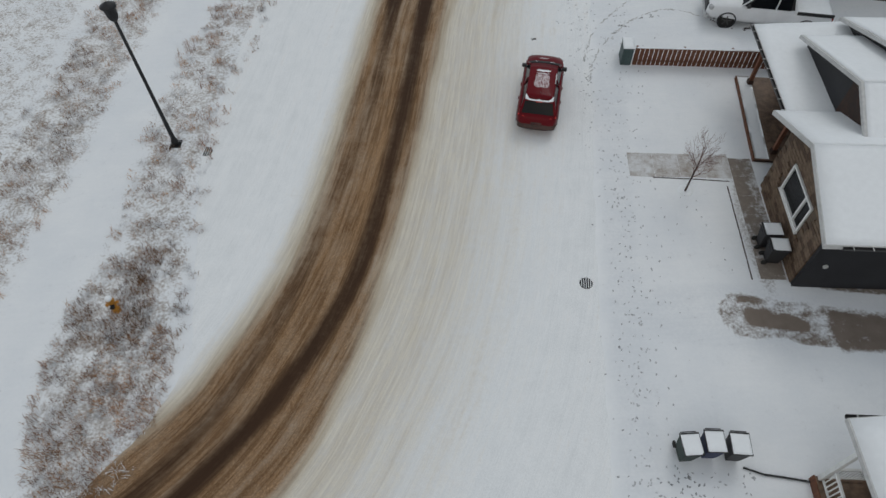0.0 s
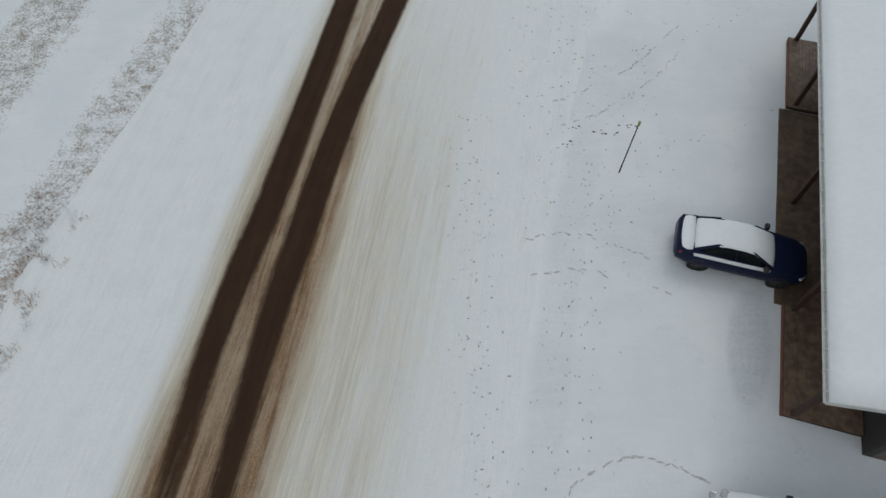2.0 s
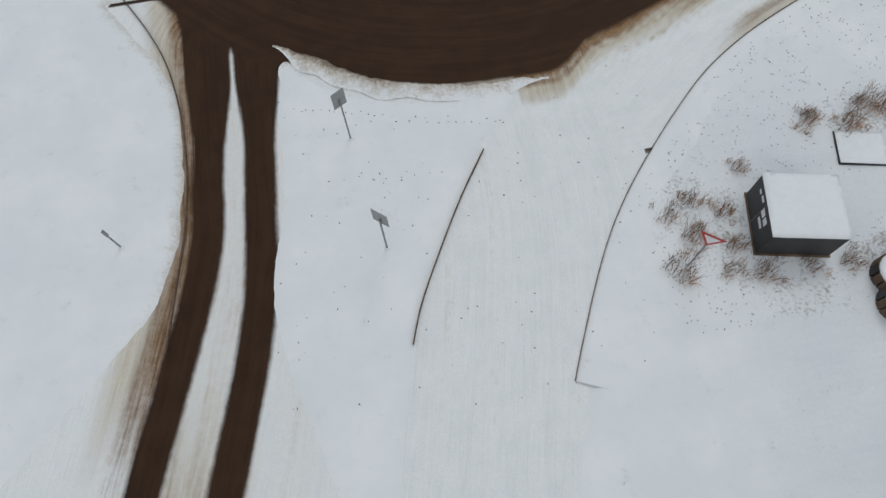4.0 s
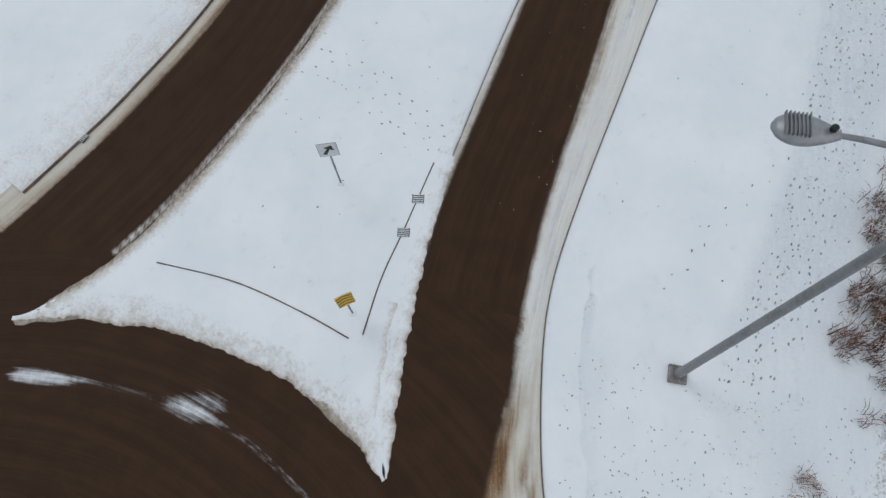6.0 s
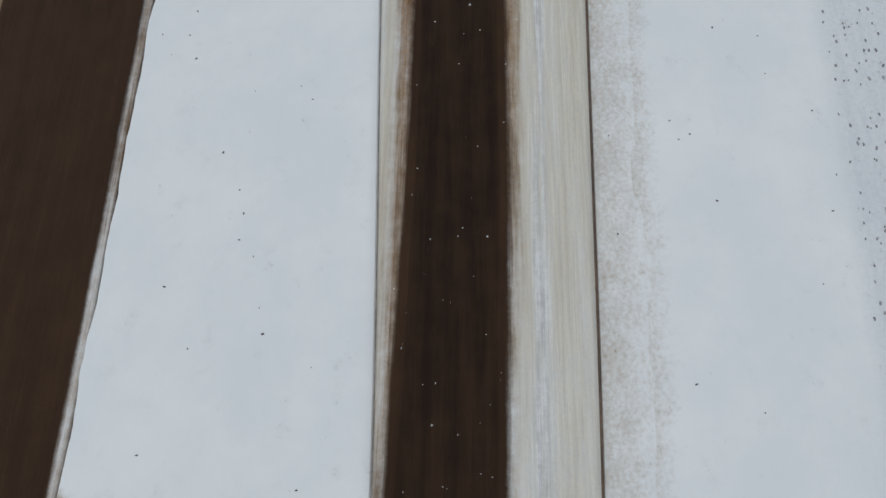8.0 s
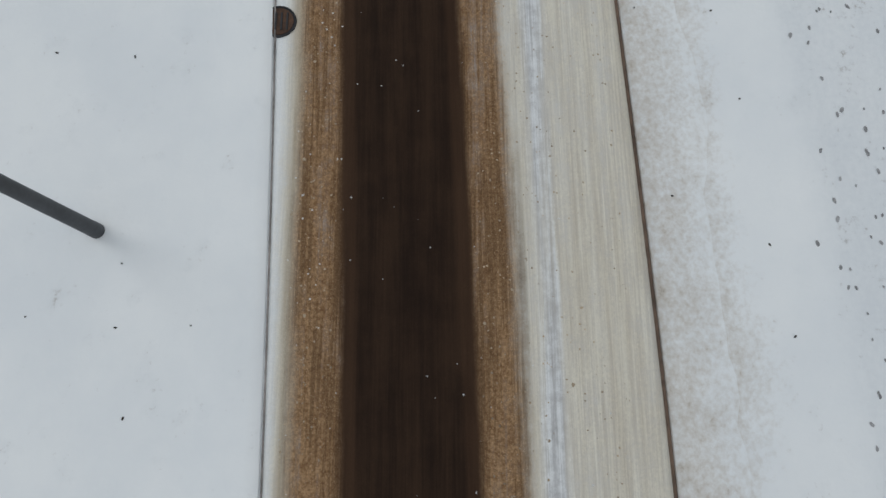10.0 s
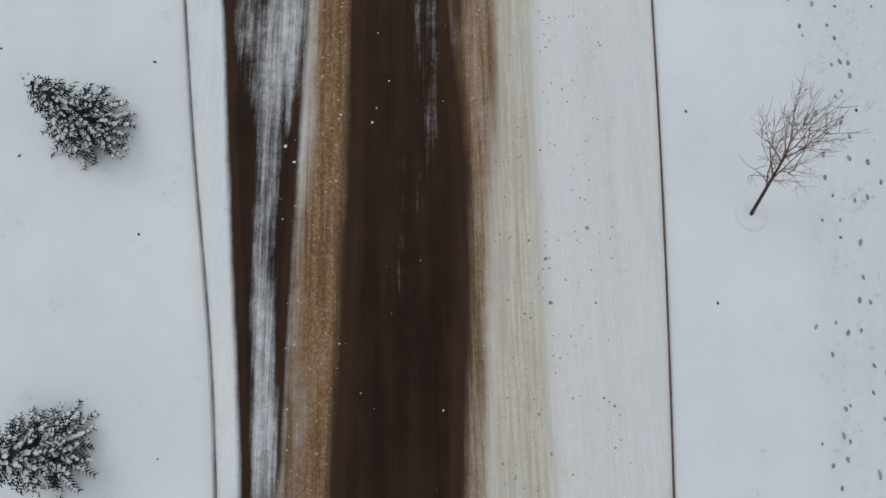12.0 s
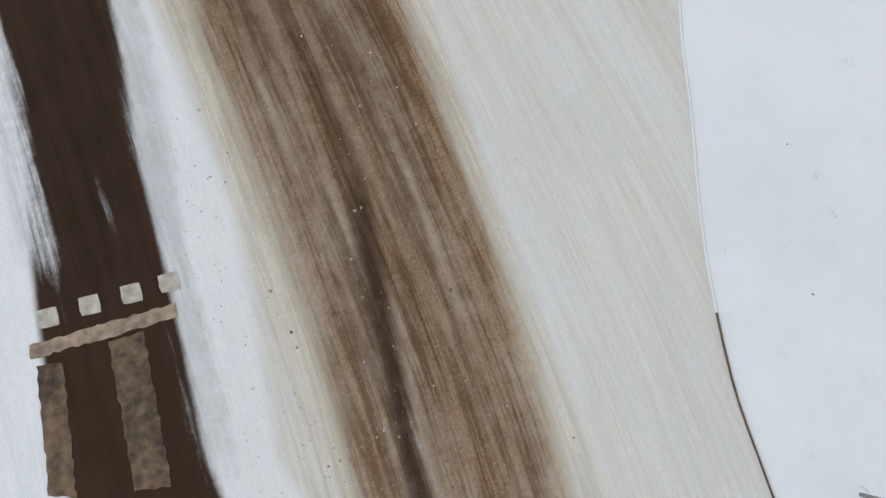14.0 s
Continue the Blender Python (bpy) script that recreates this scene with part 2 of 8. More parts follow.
SNOW, ROAD = snow_ground(), road_surface()
KERB = plain("kerb_concrete", (0.12, 0.078, 0.055), 0.8, grain=0.25, scale=6)
KERB_PALE = plain("pale_kerb_concrete", (0.24, 0.22, 0.21), 0.8, grain=0.25, scale=6)

# ---- plan of the place ----
def spline(points, gap=0.5):
    """A smooth line through the points, as rows of x, y about gap metres apart."""
    p = np.array(points, float)
    p = np.vstack([2 * p[0] - p[1], p, 2 * p[-1] - p[-2]])
    out = []
    for a, b, c, d in zip(p, p[1:], p[2:], p[3:]):
        steps = max(2, int(np.hypot(*(c - b)) / gap))
        t = np.linspace(0, 1, steps, endpoint=False)[:, None]
        out.append(0.5 * (2 * b + (c - a) * t + (2 * a - 5 * b + 4 * c - d) * t**2 + (3 * b - a - 3 * c + d) * t**3))
    return np.vstack(out + [p[-2][None]])


def near(x, y, line, reach=3.0):
    """For each place: its distance to the line (at most reach), the way along it and the side (left positive)."""
    dist, along, side = np.full(x.shape, reach), np.zeros(x.shape), np.full(x.shape, -reach)
    gone = 0.0
    lo, hi = line.min(0) - reach, line.max(0) + reach
    pick = np.nonzero((x > lo[0]) & (x < hi[0]) & (y > lo[1]) & (y < hi[1]))[0]
    px, py = x[pick], y[pick]
    d2, a2, s2 = dist[pick], along[pick], side[pick]
    for p, q in zip(line[:-1], line[1:]):
        way = q - p
        length = np.hypot(*way)
        if length < 1e-6:
            continue
        way = way / length
        box = np.nonzero((px > min(p[0], q[0]) - reach) & (px < max(p[0], q[0]) + reach) & (py > min(p[1], q[1]) - reach) & (py < max(p[1], q[1]) + reach))[0]
        dx, dy = px[box] - p[0], py[box] - p[1]
        s = np.clip(dx * way[0] + dy * way[1], 0, length)
        ex, ey = dx - s * way[0], dy - s * way[1]
        d = np.hypot(ex, ey)
        better = d < d2[box]
        hit = box[better]
        d2[hit], a2[hit] = d[better], gone + s[better]
        s2[hit] = np.where(way[0] * ey[better] - way[1] * ex[better] > 0, d[better], -d[better])
        gone += length
    dist[pick], along[pick], side[pick] = d2, a2, s2
    return dist, along, side


def within(x, y, ring):
    """Whether each place lies inside the closed ring."""
    inside = np.zeros(x.shape, bool)
    for (ax, ay), (bx, by) in zip(ring, np.roll(ring, -1, 0)):
        if ay == by:
            continue
        cross = (ay > y) != (by > y)
        inside ^= cross & (x < (bx - ax) * (y - ay) / (by - ay) + ax)
    return inside


def smooth(v, lo, hi):
    t = np.clip((v - lo) / (hi - lo), 0, 1)
    return t * t * (3 - 2 * t)


def wobble(x, y, size, seed=0):
    """Gentle uneven numbers between -1 and 1."""
    rng, out = np.random.RandomState(seed), 0.0
    for k in range(5):
        a, b, c, d = rng.uniform(0.6, 1.7, 2).tolist() + rng.uniform(0, 6.28, 2).tolist()
        turn = rng.uniform(0, 3.14)
        u, v = x * math.cos(turn) + y * math.sin(turn), -x * math.sin(turn) + y * math.cos(turn)
        out = out + np.sin(u * a * 6.28 / size + c) * np.sin(v * b * 6.28 / size + d)
    return out / 3.0


HUB, ISLE, ISLAND_R, RING_R = (17.3, 88.6), (17.7, 88.52), 10.1, 16.75
STREET_LEFT = spline([(-16, -14), (-14, 1), (-9.3, 9), (-9.7, 15), (-10.4, 20), (-9.8, 30), (-9.2, 38), (-6.6, 47), (-3.8, 56.7), (0, 61.5), (3.6, 65.5), (4.5, 70), (4.1, 74.5), (1.5, 79)])
KERB_RIGHT = spline([(4.0, -14), (4.4, 0), (5.1, 6.6), (5.8, 13.6), (6.7, 20.5), (8, 30), (9.1, 36.6), (10.6, 42.8), (12.6, 50), (15, 57), (17, 61.6), (19.5, 65.9), (23.3, 70), (26, 72), (29.1, 73.5), (31.6, 74.5), (34.7, 75.1), (37.6, 75.3), (40.9, 74.9), (47.4, 73.7), (53.8, 72.6), (62, 71.9), (71, 71.4), (85, 71.1), (100.6, 70.8), (109.3, 70.5), (116, 70.4), (126.9, 70.9), (137.4, 71.6), (147.8, 72.6), (156.3, 73.7), (163.2, 74.7), (170.3, 75.9), (177.6, 77.2), (184.6, 78.6), (193.6, 80.7), (200, 82.0), (202.6, 82.4), (206, 82.3), (212, 81.4), (230, 76)])
MEDIAN_RIGHT = spline([(31.1, 79), (35.3, 79.5), (39.9, 79.5), (43.6, 79.1), (47.8, 78.5), (54, 77.5), (62.3, 76.7), (70.8, 76.3), (85, 76.8), (100.8, 77.4), (110, 77.0), (122.8, 77.3), (133.1, 77.9), (143.5, 78.8), (151.5, 79.7), (155.5, 80.6), (159.5, 81.8), (163.8, 83.4), (168.1, 84.9), (172.9, 86.5), (177.7, 87.7), (182.3, 88.7), (187, 89.7), (191.3, 90.6), (195, 91.3), (197.5, 91.9), (198.8, 93.2)])
MEDIAN_LEFT = spline([(31.1, 79), (32.9, 82), (33.9, 85.4), (34.1, 88.4), (32.9, 92), (35.7, 89.7), (39.5, 87.8), (45.8, 85.8), (54, 84.2), (62.8, 83.4), (70.7, 83.2), (90, 83.4), (120, 84.4), (150, 87.6), (170, 91.0), (182, 92.2), (192, 93.6), (198.8, 93.2)])
FAR_LEFT = spline([(28, 101.5), (31.5, 97.5), (35.5, 94.5), (39.7, 92.4), (42.4, 91.3), (46.8, 89.9), (54.1, 88.5), (63, 87.7), (70.6, 87.7), (90, 88.2), (120, 89.4), (150, 92.6), (175, 96.4), (200, 99.5), (230, 104)])
SPLITTER = spline([(9.6, 55), (7.3, 63.5), (7.8, 68.5), (8.2, 74.6), (9.6, 73.4), (11.2, 72.4), (14, 71.6), (17, 71.4), (15.3, 69.1), (13, 65.4), (12, 63.2), (10.6, 58), (9.6, 55)])
MAIN = spline([(20.4, 70.9), (23.8, 73.6), (26.2, 75.1), (28.8, 76.1), (33.2, 77.2), (39.3, 77.2), (45.9, 76.3), (53.3, 75.4), (59.5, 74.7), (71, 74.5), (90, 74.5), (106.3, 74.5), (123, 74.6), (131.1, 74.9), (144, 75.8), (152.3, 76.7), (163.6, 79.1), (172.9, 81.1), (186.5, 84.2), (193.5, 85.6), (200.6, 87.0), (206.5, 88.8), (214, 91.5), (230, 97)])
BAND = spline([(-16, -1), (-8.2, 6), (-5.7, 10), (-4.0, 14.7), (-2.8, 20.8), (-1.5, 30), (-0.5, 35.5), (0, 39), (1.0, 45), (1.9, 50), (3.5, 56.8), (5.9, 66), (6.2, 70), (6.2, 76)])
TRACK_LEFT = spline([(-16.5, -1), (-9.5, 5.9), (-6.3, 11.2), (-4.4, 18.2), (-3.1, 24.4), (-1.9, 35.2), (-0.6, 41.6), (0.5, 47.8), (2.2, 56.8), (4.9, 66), (5.3, 70), (5.45, 74), (5.2, 79)])
TRACK_RIGHT = spline([(-15, -1.5), (-7.2, 6.9), (-4.1, 11.8), (-2.8, 16), (-1.5, 24.4), (-0.2, 34.6), (0.7, 39.8), (1.7, 45), (3.1, 50.4), (4.8, 56.8), (6.7, 64), (7.1, 68.5), (7.35, 74), (7.3, 79)])
WET_EDGE = spline([(8.2, 75.3), (10.8, 73.4), (13.9, 72.3), (16.5, 72.1), (18.7, 72.15), (19.8, 72.8), (20.8, 73.5), (23.5, 74.4), (25.9, 75.4), (28.4, 76.1), (31, 76.2), (34, 75.95), (37, 75.85)])
SNOW_ARC = spline([(31.7, 90.9), (31.9, 89.2), (32.1, 88.0), (31.9, 85.9), (31.6, 84.5), (31.4, 83.4), (30.7, 81.9), (29.9, 80.4)])
EDGES = (STREET_LEFT, KERB_RIGHT, MEDIAN_RIGHT, MEDIAN_LEFT, FAR_LEFT, SPLITTER)
STREET_RING = np.vstack([STREET_LEFT, [(10, 80), (30, 80)], KERB_RIGHT[(KERB_RIGHT[:, 0] < 31)][::-1]])
MAIN_RING = np.vstack([KERB_RIGHT[KERB_RIGHT[:, 0] > 28], [(230, 104)], FAR_LEFT[::-1], [(22, 98), (22, 78)]])
MEDIAN_RING = np.vstack([MEDIAN_RIGHT, MEDIAN_LEFT[::-1]])


def on_road(x, y):
    """How far each place lies outside the carriageway (positive) or inside it (negative), up to 2.5 m."""
    r = np.hypot(x - HUB[0], y - HUB[1])
    road = within(x, y, STREET_RING) | within(x, y, MAIN_RING) | (r < RING_R + 0.3)
    ri = np.hypot(x - ISLE[0], y - ISLE[1])
    road &= ~within(x, y, MEDIAN_RING) & ~within(x, y, SPLITTER) & (ri > ISLAND_R)
    d = np.full(x.shape, 2.5)
    for line in EDGES:
        d = np.minimum(d, near(x, y, line, 2.5)[0])
    d = np.minimum(d, np.abs(ri - ISLAND_R))
    free = ~within(x, y, STREET_RING) & ~within(x, y, MAIN_RING)
    d = np.where(free, np.minimum(d, np.abs(r - RING_R - 0.3)), d)
    return np.where(road, -d, d)


def sheet(name, x, y, z, faces, mat, cover, flow=None, streaks=None):
    me = bpy.data.meshes.new(name)
    me.vertices.add(len(x))
    me.vertices.foreach_set("co", np.stack([x, y, z], 1).astype(np.float32).ravel())
    me.loops.add(faces.size)
    me.loops.foreach_set("vertex_index", faces.astype(np.int32).ravel())
    me.polygons.add(len(faces))
    me.polygons.foreach_set("loop_start", np.arange(0, faces.size, 4, dtype=np.int32))
    me.update(calc_edges=True)
    me.polygons.foreach_set("use_smooth", np.ones(len(faces), bool))
    a = me.attributes.new("cover", "FLOAT_COLOR", "POINT")
    a.data.foreach_set("color", (cover if cover.shape[1] == 4 else np.concatenate([cover, np.zeros((len(x), 1))], 1)).astype(np.float32).ravel())
    if flow is not None:
        a = me.attributes.new("flow", "FLOAT_VECTOR", "POINT")
        a.data.foreach_set("vector", flow.astype(np.float32).ravel())
        a = me.attributes.new("streaks", "FLOAT", "POINT")
        a.data.foreach_set("value", streaks.astype(np.float32))
    me.materials.append(mat)
    return new(name, me)


def lattice(xs, ys):
    gx, gy = np.meshgrid(xs, ys)
    k = np.arange(gx.size).reshape(gx.shape)
    faces = np.stack([k[:-1, :-1], k[:-1, 1:], k[1:, 1:], k[1:, :-1]], -1).reshape(-1, 4)
    return gx.ravel(), gy.ravel(), faces


def oval(x, y, cx, cy, rx, ry, turn=0.0, soft=0.35):
    """1 inside an oval patch, falling to 0 at its rim."""
    c, s = math.cos(radians(turn)), math.sin(radians(turn))
    u, v = (x - cx) * c + (y - cy) * s, -(x - cx) * s + (y - cy) * c
    return 1 - smooth(np.hypot(u / rx, v / ry), 1 - soft, 1 + soft)


def lane(v, left, right, soft):
    return smooth(v, right - soft, right + soft) * (1 - smooth(v, left - soft, left + soft))


def between(x, y, left, right, soft=0.5, reach=4.0):
    return smooth(near(x, y, left, reach)[2], -soft, soft) * smooth(-near(x, y, right, reach)[2], -soft, soft)


# ---- ground: one snow sheet to the horizon ----
def build_ground():
    far = [-1500, -700, -300, -140, -80, -50, -35]
    xs = np.concatenate([far, np.arange(-26, 0, 0.4), np.arange(0, 9, 0.2), np.arange(9, 17, 0.1), np.arange(17, 58, 0.2), np.arange(58, 226, 0.4), [232, 245, 270, 330, 450, 800, 1700]])
    ys = np.concatenate([[-1500, -700, -300, -140, -80, -50, -30], np.arange(-14, 10, 0.4), np.arange(10, 13.2, 0.1), np.arange(13.2, 58, 0.4), np.arange(58, 98, 0.2), np.arange(98, 110, 0.4), [114, 122, 140, 180, 260, 450, 800, 1600]])
    x, y, faces = lattice(xs, ys)
    sd = on_road(x, y)
    kerbed = np.minimum(np.minimum(near(x, y, KERB_RIGHT[KERB_RIGHT[:, 1] > 58], 1.5)[0], near(x, y, MEDIAN_RIGHT[14:], 1.5)[0]), near(x, y, FAR_LEFT, 1.5)[0]) < 1.4
    ragged = np.where(kerbed, sd - 0.45, sd + 0.08 * wobble(x, y, 3.6, 3) + 0.03 * wobble(x, y, 1.1, 4))
    z = -0.07 + 0.16 * smooth(ragged, -0.25, 0.5)
    z += 0.03 * wobble(x, y, 7, 1) * smooth(sd, 0.3, 2) + 0.012 * wobble(x, y, 1.7, 2) * smooth(sd, 0.2, 1.5)
    r = np.hypot(x - HUB[0], y - HUB[1])
    # Grit thrown onto the snow beside wet lanes
    inner = (y > 62) & (x < 72)
    dirt = np.where(inner, smooth(y, 61.5, 68) * np.where(x < 6, 0.65, 1.15) * np.exp(-(np.maximum(sd, 0) / 0.55) ** 2), 0.0)
    dirt = np.where(within(x, y, SPLITTER), np.exp(-(np.maximum(np.interp(x, WET_EDGE[:, 0], WET_EDGE[:, 1]) - y, 0) / 0.75) ** 2) * 0.95, dirt)
    arc = within(x, y, MEDIAN_RING) & (x < 36) & (y > 79.6)
    dirt = np.maximum(dirt, np.where(arc, 0.25 * (1 - smooth(r, 17.0, 18.2)), 0))
    right = -near(x, y, KERB_RIGHT, 4.0)[2]
    shoulder = (right > 0) & (x > 50) & (x < 185)
    dirt = np.where(shoulder, np.maximum(dirt, 0.62 * smooth(x, 54, 62) * smooth(x, 162, 148) * (1 - smooth(right, 0.5 * smooth(x, 54, 66) + 0.3, 0.6 + smooth(x, 54, 68) * (1.7 + 0.5 * wobble(x, y, 8, 7))))), dirt)
    beyond = near(x, y, FAR_LEFT, 3.0)[2]
    dirt = np.where((beyond > 0) & (x > 36) & (x < 90), np.maximum(dirt, 0.4 * (1 - smooth(beyond, 1.2, 2.6))), dirt)
    # Dead grass showing through
    turf = np.zeros(len(x))
    strip = spline([(-12.6, 4), (-11.4, 10), (-11.5, 15), (-11.9, 20), (-11.4, 26), (-10.6, 32), (-9.8, 38), (-8.2, 44), (-6.2, 51), (-4.2, 57)])
    turf = np.maximum(turf, 0.46 * (1 - smooth(near(x, y, strip, 3.0)[0], 0.8, 2.1)))
    turf = np.maximum(turf, 0.5 * oval(x, y, -11.9, 10.2, 2.2, 5.0, 6))
    field = spline([(-19, 6), (-18.6, 14), (-17.8, 20), (-17.2, 27), (-16.6, 34), (-15, 42), (-13, 50), (-11.5, 58)])
    turf = np.maximum(turf, 0.5 * (1 - smooth(near(x, y, field, 3.0)[0], 1.2, 2.4)))
    turf = np.maximum(turf, 0.4 * smooth(-x, 18.5, 20) * (y < 70))
    for cx, cy, rx, ry, turn, v in ((22.3, 64.6, 1.5, 2.8, 20, 0.34), (24.5, 61.7, 1.8, 0.9, -12, 0.32), (31.0, 67.3, 3.2, 0.9, -25, 0.45), (29.0, 67.6, 1.4, 0.6, 0, 0.5), (27.5, 62.5, 0.9, 0.9, 0, 0.5)):
        turf = np.maximum(turf, v * oval(x, y, cx, cy, rx, ry, turn, 0.5))
    slope = between(x, y, spline([(19.5, 66.6), (24.4, 70.6), (31, 73.2), (36, 73.8)]), spline([(24, 60), (30, 64), (38, 66.4), (43, 66)]), 1.0)
    turf = np.maximum(turf, 0.18 * slope)
    hedge = spline([(32, 66.0), (38.6, 65.2), (42.6, 64.6), (47.2, 63.6), (54.5, 62.4), (61.4, 61.8), (66.3, 61.3), (74, 61.2), (90, 60)])
    turf = np.maximum(turf, (0.44 + 0.22 * wobble(x, y, 5, 12)) * smooth(near(x, y, hedge, 3.0)[2] * -1, -0.6, 0.8) * (near(x, y, hedge, 3.0)[0] < 2.99) * (x > 33))
    path = spline([(34, 69.8), (42.6, 67.2), (51.2, 65.9), (61.5, 64.3), (71.1, 63.8), (90, 63.6), (104, 65.6), (113.5, 65.7), (124, 66.3), (133, 67.4), (140.6, 68.2), (147.9, 68.8), (161.3, 70.7), (169, 71.7)])
    turf = np.maximum(turf, 0.10 * (1 - smooth(near(x, y, path, 2.5)[0], 0.5, 1.5)))
    # Bare wet concrete of the drive, the walk and the path along the house
    bare = np.zeros(len(x))
    for cx, cy, rx, ry, turn, v in ((16.8, 12.35, 3.6, 0.3, -6, 0.7), (12.35, 15.2, 0.55, 3.4, -3, 0.5), (10.0, 18.75, 2.3, 0.55, -3, 0.42), (12.2, 18.6, 0.9, 0.7, 0, 0.5), (16.85, 34.9, 0.5, 1.7, -16, 0.3)):
        bare = np.maximum(bare, v * oval(x, y, cx, cy, rx, ry, turn, 0.3))
    along, across = (x - 10.0) * 0.985 - (y - 11.6) * 0.17, (x - 10.0) * 0.17 + (y - 11.6) * 0.985
    edge = np.hypot(np.minimum(along - 0.95, 0), across) + 0.07 * wobble(x, y, 1.3, 41)
    cleared = (1 - smooth(edge, 0.7, 1.15)) * smooth(along, 8.5, 7.5)
    bare = np.maximum(bare, cleared * (0.52 + 0.14 * wobble(x, y, 0.9, 42)))
    bare = np.maximum(bare, (0.58 + 0.2 * wobble(x, y, 0.8, 44)) * lane(edge, 1.0, 0.7, 0.18) * smooth(along, 2.2, 0.9))
    bare = np.maximum(bare, 1.1 * lane(across, 0.55 - 0.12 * along + 0.08 * wobble(x, y, 1.1, 45), -0.45, 0.28) * lane(along, 3.3, 0.9, 0.35))
    bare = np.maximum(bare, (0.85 + 0.2 * wobble(x, y, 0.8, 46)) * lane(across, 0.72 + 0.08 * wobble(x, y, 1.5, 43), -0.95, 0.25) * smooth(along, 3.3, 4.3) * smooth(along, 8.5, 7.5))
    bare = np.maximum(bare, 0.75 * lane(across, 0.9, 0.45, 0.15) * lane(along, 1.7, 0.6, 0.25))
    bare = np.maximum(bare, 0.7 * lane(across, -0.55, -0.95, 0.12) * lane(along, 4.0, 2.6, 0.3))
    # Greyer snow: thin or trodden on the pavement, drives and the footpath
    walked = near(x, y, KERB_RIGHT[KERB_RIGHT[:, 1] < 62], 3.0)[2]
    greyed = 0.36 * lane(walked, -0.35, -1.75, 0.25) * smooth(y, 50, 44)
    for cx, cy, rx, ry, turn, v in ((10.6, 11.4, 4.6, 1.5, -4, 0.36), (14.5, 39.6, 3.2, 2.1, -14, 0.4), (16.6, 35.2, 0.75, 2.3, -16, 0.75), (11.4, 29.6, 3.6, 2.2, -12, 0.3), (12.5, 48.0, 4.0, 2.6, 25, 0.35)):
        greyed = np.maximum(greyed, v * oval(x, y, cx, cy, rx, ry, turn, 0.25))
    greyed = np.maximum(greyed, 0.62 * (1 - smooth(near(x, y, path, 2.5)[0], 0.9, 1.7)) * smooth(x, 34, 40) * (1 - 0.45 * smooth(x, 80, 100)))
    greyed = np.maximum(greyed, 0.5 * slope)
    # Broad grey tone over all snow right of the pavement and behind the bank
    greyed = np.maximum(greyed, 0.17 * smooth(-walked, 0.8, 1.6) * (y < 56) * (x < 30))
    greyed = np.maximum(greyed, 0.3 * smooth(x, 19, 24) * smooth(69.5 - 0.12 * np.maximum(x - 36, 0) - y, -1.5, 1.5) * (y > 56) * (x < 80))
    return tagged(sheet("ground", x, y, z, faces, SNOW, np.stack([dirt, turf, bare, greyed], 1)), "trampled snow over dead winter grass", "ground", kind="structure")


build_ground()


# ---- carriageways ----
def table(at, *rows):
    """Numbers along the main road: rows of (x, value)."""
    return np.interp(at, [r[0] for r in rows], [r[1] for r in rows])


